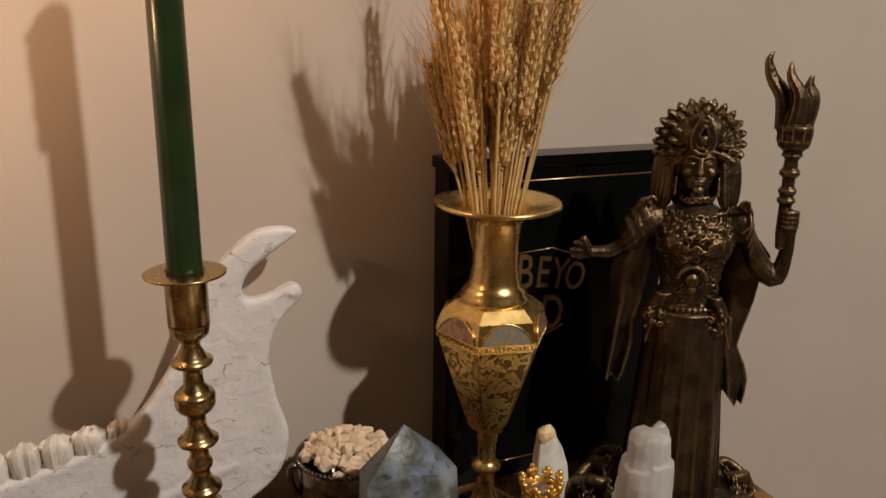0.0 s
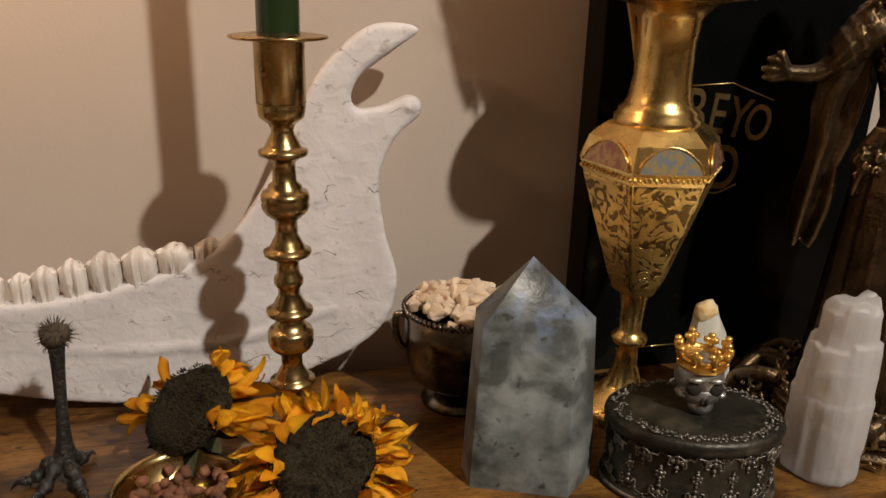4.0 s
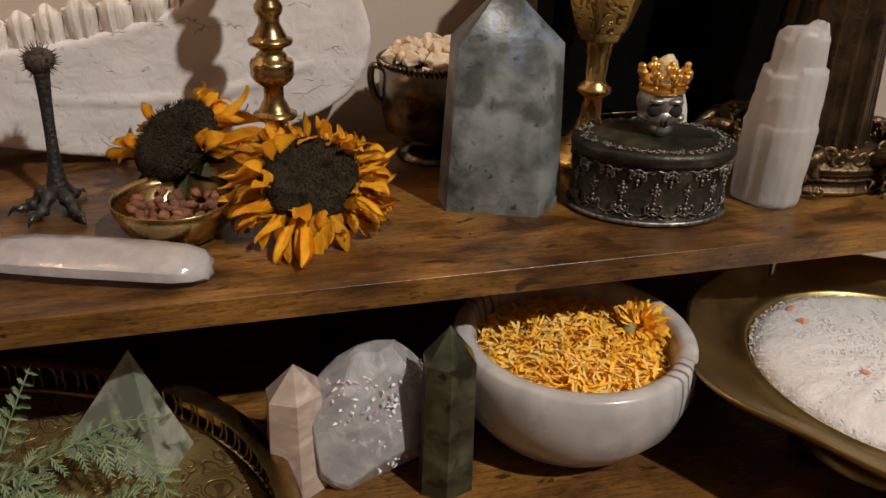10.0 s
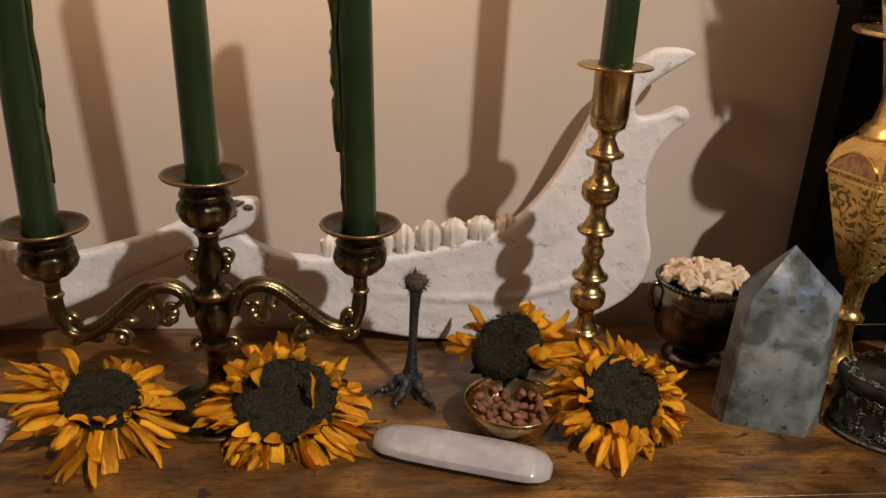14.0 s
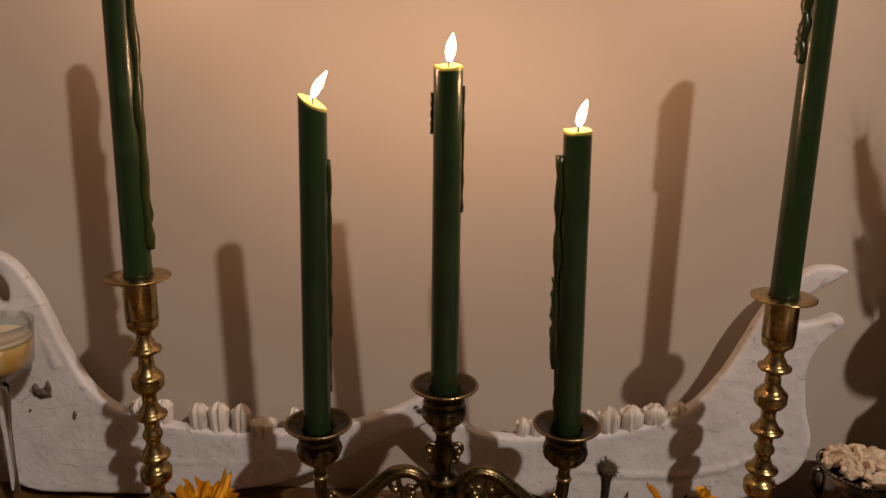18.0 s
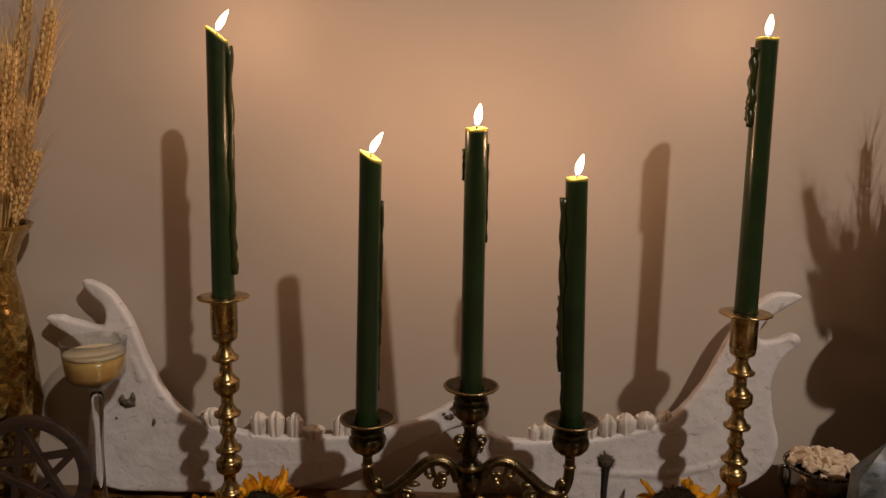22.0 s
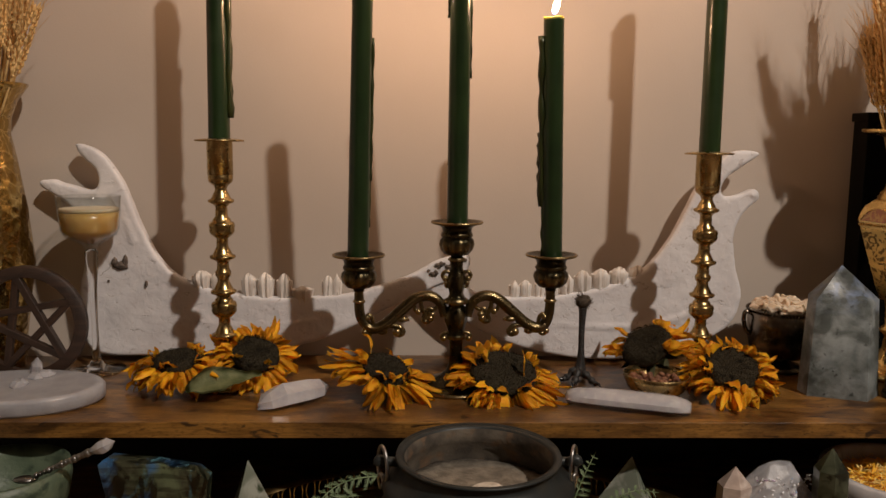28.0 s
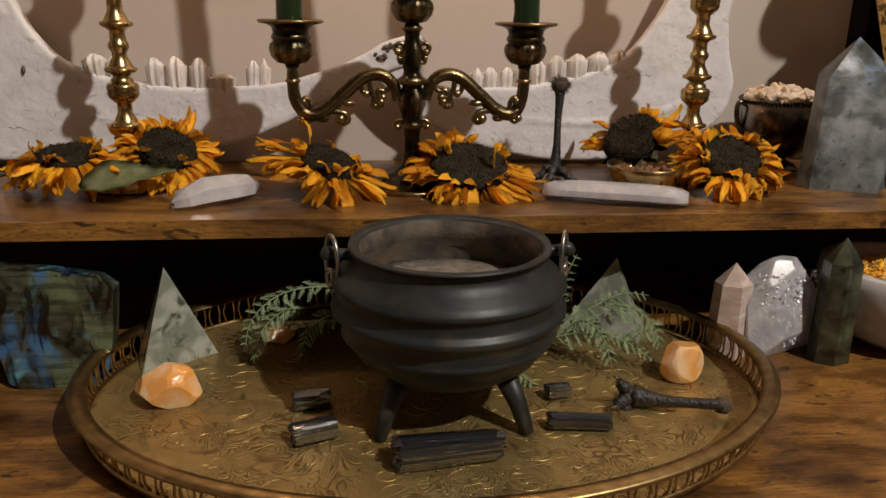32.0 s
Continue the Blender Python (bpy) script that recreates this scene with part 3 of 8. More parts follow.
# ---- mesh helpers ----
def thing(name, label, category, place=(0, 0, 0), rz=0.0, group="", kind=""):
    ob = new(name)
    ob.empty_display_size = 0.01
    ob.matrix_world = pose(*place, 0, 0, rz)
    return tagged(ob, label, category, group, kind)


def mesh_of(name, bm, material, smooth=True, normals=True):
    if normals:
        bmesh.ops.recalc_face_normals(bm, faces=bm.faces[:])
    me = bpy.data.meshes.new(name)
    bm.to_mesh(me)
    bm.free()
    if smooth:
        me.polygons.foreach_set("use_smooth", [True] * len(me.polygons))
    for one in material if isinstance(material, (list, tuple)) else [material]:
        me.materials.append(one)
    return me


def part(name, bm, material, parent=None, label="", smooth=True, m=None, sharp=None, normals=True):
    me = bm if isinstance(bm, bpy.types.Mesh) else mesh_of(name, bm, material, smooth, normals)
    if sharp:
        me.set_sharp_from_angle(angle=radians(sharp))
    ob = new(name, me)
    ob.parent = parent
    if m is not None:
        ob.matrix_basis = m
    return tagged(ob, label)


def lathe(prof, seg=32, bm=None, at=(0, 0, 0), wave=None):
    """Turns a profile of (radius, height) round the z axis. wave(angle, radius, height) may change the radius."""
    bm = bm or bmesh.new()
    at = Vector(at)
    rings = []
    for r, z in prof:
        if r < 1e-6:
            rings.append([bm.verts.new(at + Vector((0, 0, z)))])
            continue
        ring = []
        for k in range(seg):
            a = 2 * math.pi * k / seg
            q = wave(a, r, z) if wave else r
            ring.append(bm.verts.new(at + Vector((q * math.cos(a), q * math.sin(a), z))))
        rings.append(ring)
    skin(bm, rings)
    return bm


def skin(bm, rings, closed=True):
    for a, b in zip(rings, rings[1:]):
        if len(a) == 1 and len(b) == 1:
            continue
        n = max(len(a), len(b))
        for k in range(n if closed else n - 1):
            j = (k + 1) % n
            if len(a) == 1:
                bm.faces.new((a[0], b[k], b[j]))
            elif len(b) == 1:
                bm.faces.new((a[k], a[j], b[0]))
            else:
                bm.faces.new((a[k], a[j], b[j], b[k]))


def tube(pts, rads, seg=8, bm=None, flat=1.0, caps=True):
    """A tapered tube along points; flat squeezes it across."""
    bm = bm or bmesh.new()
    pts = [Vector(p) for p in pts]
    if not isinstance(rads, (list, tuple)):
        rads = [rads] * len(pts)
    side = None
    rings = []
    for i, p in enumerate(pts):
        d = (pts[min(i + 1, len(pts) - 1)] - pts[max(i - 1, 0)]).normalized()
        if side is None:
            side = d.orthogonal().normalized()
        side = (side - d * side.dot(d)).normalized()
        other = d.cross(side)
        rings.append([bm.verts.new(p + rads[i] * (math.cos(2 * math.pi * k / seg) * side + flat * math.sin(2 * math.pi * k / seg) * other)) for k in range(seg)])
    if caps:
        rings = [[bm.verts.new(pts[0])]] + rings + [[bm.verts.new(pts[-1])]]
    skin(bm, rings)
    return bm


def smooth_path(ctrl, n=6):
    """Catmull-Rom points through control points."""
    c = [Vector(p) for p in ctrl]
    c = [2 * c[0] - c[1]] + c + [2 * c[-1] - c[-2]]
    out = []
    for i in range(1, len(c) - 2):
        for k in range(n):
            t = k / n
            p0, p1, p2, p3 = c[i - 1], c[i], c[i + 1], c[i + 2]
            out.append(0.5 * (2 * p1 + (p2 - p0) * t + (2 * p0 - 5 * p1 + 4 * p2 - p3) * t * t + (3 * p1 - p0 - 3 * p2 + p3) * t ** 3))
    out.append(c[-2])
    return out


def box(size, at=(0, 0, 0), bm=None, bevel=0.0):
    bm = bm or bmesh.new()
    made = bmesh.ops.create_cube(bm, size=1.0, matrix=Matrix.LocRotScale(at, None, size))
    if bevel:
        edges = list({e for v in made["verts"] for e in v.link_edges})
        bmesh.ops.bevel(bm, geom=edges, offset=bevel, segments=3, affect="EDGES", profile=0.6)
    return bm


def ball(at, size, sub=2, bm=None, rough=0.0, freq=60.0, seed=0.0, m=None):
    """A lumpy ellipsoid."""
    bm = bm or bmesh.new()
    size = Vector(size if isinstance(size, (list, tuple)) else (size,) * 3)
    made = bmesh.ops.create_icosphere(bm, subdivisions=sub, radius=1.0)
    for v in made["verts"]:
        d = v.co.copy()
        s = 1 + rough * noise.noise(d * freq + Vector((seed, seed * 1.7, -seed)))
        p = Vector((d.x * size.x, d.y * size.y, d.z * size.z)) * s
        v.co = (m @ p if m else p) + Vector(at)
    return bm


def bumpy(bm, amount, freq, seed=0.0):
    bm.normal_update()
    for v in bm.verts:
        v.co += v.normal * amount * noise.fractal(v.co * freq + Vector((seed, seed, seed)), 1.0, 2.0, 3)
    return bm


def crystal(n, levels, tip, bm=None, turn=0.0, jag=0.0, seed=1):
    """A faceted point: levels of (z, rx, ry) and a tip (x, y, z)."""
    bm = bm or bmesh.new()
    rnd = random.Random(seed)
    side = [1 + rnd.uniform(-jag, jag) for _ in range(n)]
    ang = [2 * math.pi * (k + rnd.uniform(-jag, jag)) / n + turn for k in range(n)]
    rings = [[bm.verts.new((0, 0, levels[0][0]))]]
    for z, rx, ry in levels:
        last = z == levels[-1][0]
        rings.append([bm.verts.new((rx * side[k] * math.cos(ang[k]), ry * side[k] * math.sin(ang[k]), z + (rnd.uniform(-1, 1) * jag * 0.12 * rx if last else 0))) for k in range(n)])
    rings.append([bm.verts.new(tip)])
    skin(bm, rings)
    return bm


def chunk(q, seed):
    """A broken lump: the hull of a few scattered points with its edges rubbed off."""
    rnd = random.Random(seed)
    bm = bmesh.new()
    for _ in range(11):
        d = Vector((rnd.gauss(0, 1), rnd.gauss(0, 1), rnd.gauss(0, 1))).normalized() * q * rnd.uniform(0.9, 1.12)
        bm.verts.new((d.x, d.y * 0.84, d.z * 0.76))
    bmesh.ops.convex_hull(bm, input=bm.verts[:])
    bmesh.ops.bevel(bm, geom=bm.edges[:], offset=q * 0.07, segments=1, affect="EDGES", clamp_overlap=True)
    return bm


def edged(bm, offset=0.0008):
    """Softens the facets' edges a little."""
    bmesh.ops.bevel(bm, geom=[e for e in bm.edges if len(e.link_faces) == 2 and e.calc_face_angle(0) > 0.2], offset=offset, segments=1, affect="EDGES")
    return bm


def fused(ob, voxel, rounds=4, push=0.0, size=0.02):
    """Joins the overlapping shells of a mesh into one rounded skin."""
    r = ob.modifiers.new("join", "REMESH")
    r.mode, r.voxel_size, r.use_smooth_shade = "VOXEL", voxel, True
    s = ob.modifiers.new("round", "SMOOTH")
    s.factor, s.iterations = 0.5, rounds
    if push:
        tex = bpy.data.textures.new("lumps", "CLOUDS")
        tex.noise_scale, tex.noise_depth = size, 3
        d = ob.modifiers.new("wear", "DISPLACE")
        d.texture, d.strength, d.mid_level = tex, push, 0.5
    return ob


# ---- room ----
def slab_part(name, size, at, material, label="", rz=0.0):
    ob = part(name, box(size), material, None, label, smooth=False)
    ob.matrix_world = pose(*at, 0, 0, rz)
    return tagged(ob, label, kind="structure")


FLOOR, CEIL = -0.50, 3.30
WALL_Y, WALL_TURN = 0.240, 1.6
slab_part("wall_north", (5.6, 0.10, CEIL - FLOOR), (0, WALL_Y + 0.05, (FLOOR + CEIL) / 2), M["wall"], "plain warm beige painted wall behind the altar", WALL_TURN)
# unseen sides, floor and ceiling, added to close the room and bounce light
slab_part("wall_south", (5.6, 0.10, CEIL - FLOOR), (0, -4.3, (FLOOR + CEIL) / 2), M["wall"], "plain beige painted wall")
slab_part("wall_east", (0.10, 4.7, CEIL - FLOOR), (2.7, -2.0, (FLOOR + CEIL) / 2), M["wall"], "plain beige painted wall")
slab_part("wall_west", (0.10, 4.7, CEIL - FLOOR), (-2.7, -2.0, (FLOOR + CEIL) / 2), M["wall"], "plain beige painted wall")
slab_part("floor", (5.6, 4.9, 0.08), (0, -2.0, FLOOR - 0.04), M["floor"], "dark wooden floor")
slab_part("ceiling", (5.6, 4.9, 0.08), (0, -2.0, CEIL + 0.04), M["ceiling"], "plain white painted ceiling")


# ---- table and riser shelf ----
def board(name, size, at, parent):
    bm = box(size, (0, 0, 0), bevel=0.0006)
    return part(name, bm, M["wood"], parent, m=pose(*at), smooth=False)


TABLE = -0.120
table = thing("side_table", "low rustic brown wooden table with dark metal legs", "table", (0.05, 0.0, FLOOR))
board("tabletop", (1.50, 0.60, 0.022), (-0.09, -0.07, TABLE - 0.011 - FLOOR), table)
for sx in (-0.81, 0.63):
    for sy in (-0.34, 0.20):
        part("leg", box((0.03, 0.03, TABLE - 0.022 - FLOOR), (sx, sy, (TABLE - 0.022 - FLOOR) / 2), bevel=0.002), M["black"], table, smooth=False)
shelf = thing("riser_shelf", "brown wood-grain riser shelf board on black metal legs", "shelf", (0.06, 0.0, TABLE))
board("shelf_board", (1.314, 0.232, 0.0148), (-0.053, 0.116, -TABLE - 0.0074), shelf)
for sx in (-0.69, 0.588):
    for sy in (0.016, 0.212):
        part("leg", box((0.020, 0.020, -TABLE - 0.0148), (sx, sy, (-TABLE - 0.0148) / 2), bevel=0.0015), M["black"], shelf, smooth=False)
# assumed black sheet across the back, from table to board
part("back_panel", box((1.262, 0.006, -TABLE - 0.0148), (-0.055, 0.205, (-TABLE - 0.0148) / 2)), M["black"], shelf, "matt black sheet closing the back", smooth=False)
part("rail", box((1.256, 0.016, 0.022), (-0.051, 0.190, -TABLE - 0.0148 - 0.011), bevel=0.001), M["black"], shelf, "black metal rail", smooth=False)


# ---- candles and their holders ----
def flange(z):
    """A thin turned disc with a stepped shoulder above it."""
    return [(0.0060, z - 0.0062), (0.0088, z - 0.0036), (0.0126, z - 0.0021), (0.0132, z - 0.0006), (0.0130, z + 0.0007), (0.0100, z + 0.0018), (0.0094, z + 0.0030), (0.0082, z + 0.0056), (0.0060, z + 0.0098)]


def knob(z):
    """A ribbed bulb with a small collar above it."""
    return [(0.0060, z - 0.0104), (0.0088, z - 0.0084), (0.0090, z - 0.0076), (0.0108, z - 0.0068), (0.0124, z - 0.0044), (0.0130, z - 0.0020), (0.0125, z - 0.0006), (0.0130, z + 0.0010), (0.0130, z + 0.0034), (0.0120, z + 0.0056), (0.0094, z + 0.0062), (0.0090, z + 0.0088), (0.0064, z + 0.0112)]


STICK = [(0, 0), (0.036, 0), (0.0365, 0.003), (0.033, 0.006), (0.022, 0.010), (0.012, 0.020), (0.0070, 0.032), (0.0052, 0.041)]
STICK += flange(0.0525) + knob(0.0800) + flange(0.0970)[1:]
STICK += [(0.0061, 0.1105), (0.0080, 0.1130), (0.0083, 0.1150), (0.0080, 0.1172), (0.0064, 0.1192)] + flange(0.1325) + knob(0.1610) + flange(0.1885)
STICK += [(0.0058, 0.2000), (0.0074, 0.2035), (0.0086, 0.2042), (0.0118, 0.2068), (0.0124, 0.2100), (0.0126, 0.2128), (0.0122, 0.2134), (0.0130, 0.2142)]


def candlestick(place, lean, tall):
    h = thing("candlestick", "turned antique brass candlestick with a round drip pan", "candlestick", place, group="brass candlesticks")
    h.matrix_world = pose(*place, 0, lean, 0) @ Matrix.Diagonal((1, 1, tall, 1))
    part("stem", lathe(STICK, 40), M["brass"], h)
    part("socket", lathe([(0.0122, 0.2138), (0.0129, 0.2142), (0.0129, 0.2470), (0.0132, 0.2480), (0.0116, 0.2480), (0.0114, 0.216), (0, 0.216)], 40), M["brass"], h)
    part("drip_pan", lathe([(0.0129, 0.2478), (0.0240, 0.2462), (0.0250, 0.2468), (0.0250, 0.2478), (0.0240, 0.2482), (0.0125, 0.2495), (0.0118, 0.2490)], 48), M["brass"], h)
    return h


def candle(foot, top, label, drips=(), slant=0.0, flame=0.0, seed=0, radius=0.0104):
    """A taper from the socket to the rim, with runs of wax, a wick and a flame. drips: (angle, upper, lower, thickness)."""
    foot, top = Vector(foot), Vector(top)
    long = (top - foot).length
    h = thing("taper_candle", label, "candle", foot, group="green taper candles")
    h.matrix_world = Matrix.Translation(foot) @ Vector((0, 0, 1)).rotation_difference(top - foot).to_matrix().to_4x4()
    rnd = random.Random(seed)
    bm = bmesh.new()
    rows = [(0.0, 1.06), (0.02, 1.05), (0.3, 1.03), (0.6, 1.0), (0.8, 0.985), (0.93, 0.97), (0.985, 0.98), (1.0, 0.95)]
    rings = [[bm.verts.new((0, 0, 0))]]
    for f, s in rows:
        rings.append([bm.verts.new((radius * s * math.cos(a), radius * s * math.sin(a), long * f + (slant * radius * math.cos(a) if f > 0.97 else 0)))
                      for a in (2 * math.pi * k / 28 for k in range(28))])
    skin(bm, rings)
    part("wax_body", bm, M["wax"], h)
    # melted rim: the flame's glow through the wax is painted in as yellow
    bm = bmesh.new()
    rings = []
    for r, z in ((0.955, -0.0022), (0.99, -0.0008), (0.95, 0.0010), (0.80, 0.0007), (0.70, -0.0018), (0.30, -0.0026), (0.0, -0.0026)):
        if r == 0:
            rings.append([bm.verts.new((0, 0, long + z))])
        else:
            rings.append([bm.verts.new((radius * r * math.cos(a), radius * r * math.sin(a), long + z + slant * radius * r * math.cos(a) + 0.0004 * math.sin(3 * a + seed))) for a in (2 * math.pi * k / 28 for k in range(28))])
    skin(bm, rings)
    part("melted_rim", bm, M["wax_top"], h, "melted rim painted yellow for the flame's glow")
    part("wick", tube([(0, 0, long - 0.003), (0.0002, 0, long + 0.002), (0.0009, 0, long + 0.006)], [0.0007, 0.0007, 0.0005], 6), M["wick"], h, "charred wick")
    for ang, up, lo, th in drips:
        pts, rad = [], []
        steps = 22
        for i in range(steps + 1):
            z = long * (up + (lo - up) * i / steps)
            wob = ang + 0.10 * math.sin(i * 0.9 + seed)
            pts.append(((radius + th * 0.35) * math.cos(wob), (radius + th * 0.35) * math.sin(wob), z))
            rad.append(th * (0.55 + 0.45 * abs(math.sin(i * 0.63 + seed)) + 0.25 * rnd.random()) * (1.25 if i == steps - 1 else 1))
        part("wax_drip", tube(pts, rad, 8), M["wax_run"], h, "run of dripped wax")
    fl = lathe([(0, 0), (0.0018, 0.0010), (0.0034, 0.0040), (0.0043, 0.0085), (0.0043, 0.0120), (0.0035, 0.0165), (0.0021, 0.0205), (0.0008, 0.0235), (0, 0.0245)], 16)
    for v in fl.verts:
        v.co.x += flame * v.co.z * (0.5 + v.co.z / 0.0245 * 0.5)
    part("flame", fl, M["flame"], h, "small bright candle flame", m=pose(0.0006, 0, long + 0.003) @ Matrix.Diagonal((0.80, 0.80, 0.78, 1)))
    up = (top - foot).normalized()
    lamp("candle_light", top + up * 0.022, FLAME_W, (1.0, 0.57, 0.31), 0.006)
    return h


CS1, CS5 = (-0.3184, 0.1160, 0.0), (0.1892, 0.1282, 0.0)
candlestick(CS1, 0.0, 1.035)
candlestick(CS5, 0.0, 0.997)
candle((-0.3184, 0.1160, 0.248), (-0.3172, 0.1215, 0.5045), "dark green taper candle with long wax runs, lit", ((-0.15, 0.96, 0.12, 0.0034), (0.25, 0.75, 0.2, 0.0026)), -0.7, 0.55, 1)
candle((0.1892, 0.1282, 0.239), (0.1902, 0.1300, 0.5050), "dark green taper candle with a lump of wax, lit", ((3.3, 0.97, 0.70, 0.0036), (2.9, 0.8, 0.72, 0.003)), 0.0, 0.10, 2)
candle((-0.1772, 0.1010, 0.130), (-0.1694, 0.0830, 0.3955), "dark green taper candle with slanting top, lit", ((0.1, 0.85, 0.33, 0.0018), (0.2, 0.6, 0.15, 0.0012)), -0.5, 0.50, 3)
candle((-0.0757, 0.1052, 0.164), (-0.0752, 0.0800, 0.4210), "tallest dark green taper candle in the candelabra, lit", ((0.05, 0.95, 0.60, 0.0011), (3.1, 0.93, 0.82, 0.0014)), 0.0, 0.12, 4)
candle((0.0230, 0.1090, 0.130), (0.0164, 0.0930, 0.3775), "dark green taper candle with thick wax runs, lit", ((3.2, 0.93, 0.25, 0.0034), (2.9, 0.55, 0.28, 0.0040), (3.4, 0.35, 0.02, 0.0014)), 0.0, 0.25, 5)


def candelabra(place, rz):
    h = thing("candelabra", "dark antique brass three-armed candelabra with scrolls", "candelabra", place, rz)
    part("base", lathe([(0, 0), (0.040, 0), (0.041, 0.002), (0.039, 0.004), (0.036, 0.0045), (0.034, 0.007), (0.026, 0.010), (0.016, 0.014), (0.010, 0.020), (0.0075, 0.026), (0.0072, 0.03)], 40), M["brass_dark"], h)
    stem = lathe([(0.0070, 0.028), (0.0068, 0.046), (0.0075, 0.052), (0.0105, 0.054), (0.0098, 0.057), (0.0080, 0.060), (0.0095, 0.066), (0.0118, 0.073), (0.0118, 0.080), (0.0095, 0.086), (0.0080, 0.089),
                  (0.0128, 0.091), (0.0128, 0.0945), (0.0088, 0.097), (0.0070, 0.101), (0.0085, 0.108), (0.0100, 0.115), (0.0082, 0.123), (0.0062, 0.128), (0.0070, 0.134), (0.0095, 0.1365), (0.0070, 0.139)], 28,
                 wave=lambda a, r, z: r * (1 + (0.10 * math.sin(4 * a) if 0.06 < z < 0.085 or 0.1 < z < 0.123 else 0)))
    part("stem", stem, M["brass_dark"], h)
    cup = [(0, 0.000), (0.0055, 0.000), (0.0060, 0.003), (0.0120, 0.0045), (0.0165, 0.0095), (0.0182, 0.0150), (0.0172, 0.0195), (0.0150, 0.0220), (0.0166, 0.0240), (0.0162, 0.0262), (0.0148, 0.0280), (0.0156, 0.0320), (0.0188, 0.0345),
           (0.0262, 0.0362), (0.0272, 0.0375), (0.0264, 0.0388), (0.0240, 0.0378), (0.0150, 0.0355), (0.0118, 0.034), (0.0112, 0.024), (0, 0.024)]
    for x, z in ((-0.1005, 0.1035), (0, 0.1375), (0.0985, 0.1035)):
        part("candle_cup", lathe(cup, 40, wave=lambda a, r, q: r * (1 + (0.035 * math.sin(12 * a) if 0.004 < q < 0.02 else 0))), M["brass_dark"], h, m=pose(x, 0, z))
    for s in (-1, 1):
        end = 0.1005 if s < 0 else 0.0985
        arm = smooth_path([(s * x, 0, z) for x, z in ((0.0120, 0.0770), (0.0155, 0.0890), (0.0230, 0.0965), (0.0330, 0.0985), (0.0440, 0.0945), (0.0580, 0.0825), (0.0720, 0.0700), (0.0830, 0.0645), (0.0920, 0.0665), (end - 0.0015, 0.0775), (end, 0.0900), (end, 0.1050))], 6)
        bm = tube(arm, [0.0048 + 0.0012 * math.sin(math.pi * i / (len(arm) - 1)) for i in range(len(arm))], 12)
        tube([p + Vector((0, -0.0046, 0.0012)) for p in arm[8:50]], 0.0015, 6, bm)
        for leaf_path, th in ((((0.0370, 0.0960), (0.0360, 0.0865), (0.0325, 0.0790), (0.0345, 0.0735), (0.0300, 0.0715), (0.0270, 0.0750)), 0.0030), (((0.0175, 0.0900), (0.0230, 0.0845), (0.0290, 0.0850), (0.0300, 0.0800), (0.0255, 0.0790)), 0.0026),
                              (((0.0440, 0.0930), (0.0430, 0.0850), (0.0395, 0.0820)), 0.0024), (((0.0740, 0.0680), (0.0650, 0.0672), (0.0585, 0.0655), (0.0555, 0.0605), (0.0590, 0.0580), (0.0615, 0.0605)), 0.0034),
                              (((0.0840, 0.0630), (0.0780, 0.0600), (0.0735, 0.0610), (0.0750, 0.0640)), 0.0026), (((0.0900, 0.0650), (0.0880, 0.0600), (0.0920, 0.0580), (0.0945, 0.0610)), 0.0026), (((0.0860, 0.0670), (0.0870, 0.0750), (0.0905, 0.0785), (0.0925, 0.0755)), 0.0026),
                              (((0.0060, 0.1230), (0.0120, 0.1240), (0.0145, 0.1200), (0.0120, 0.1170)), 0.0024), (((0.0060, 0.1090), (0.0105, 0.1080), (0.0110, 0.1120)), 0.0018), (((0.0075, 0.0600), (0.0125, 0.0590), (0.0150, 0.0560), (0.0130, 0.0535)), 0.0024)):
            curve = smooth_path([(s * x, -0.001, z) for x, z in leaf_path], 4)
            tube(curve, [th * (0.75 + 0.35 * k / (len(curve) - 1)) for k in range(len(curve))], 9, bm)
            ball(curve[-1], th * 1.45, 2, bm)
        ball((s * 0.0560, -0.001, 0.0740), (0.0075, 0.0045, 0.0030), 2, bm, 0.3, 3)
        ball((s * end, 0, 0.0930), (0.0068, 0.0068, 0.0028), 2, bm)
        part("arm", bm, M["brass_dark"], h, "scrolled dark brass arm")
    return h


candelabra((-0.0757, 0.1050, 0.0), 2.4)


# ---- jaw bones ----
def outline_slab(ctrl, thick, bm, n=4):
    """A closed outline in x and z, filled and given thickness along y."""
    pts = [Vector((x, 0, z)) for x, z in ctrl]
    ring = []
    c = pts
    for i in range(len(c)):
        p0, p1, p2, p3 = c[i - 1], c[i], c[(i + 1) % len(c)], c[(i + 2) % len(c)]
        for k in range(n):
            t = k / n
            ring.append(0.5 * (2 * p1 + (p2 - p0) * t + (2 * p0 - 5 * p1 + 4 * p2 - p3) * t * t + (3 * p1 - p0 - 3 * p2 + p3) * t ** 3))
    front = [bm.verts.new(p + Vector((0, -thick / 2, 0))) for p in ring]
    back = [bm.verts.new(p + Vector((0, thick / 2, 0))) for p in ring]
    bm.faces.new(front)
    bm.faces.new(back[::-1])
    for i in range(len(ring)):
        j = (i + 1) % len(ring)
        bm.faces.new((front[j], front[i], back[i], back[j]))
    return bm


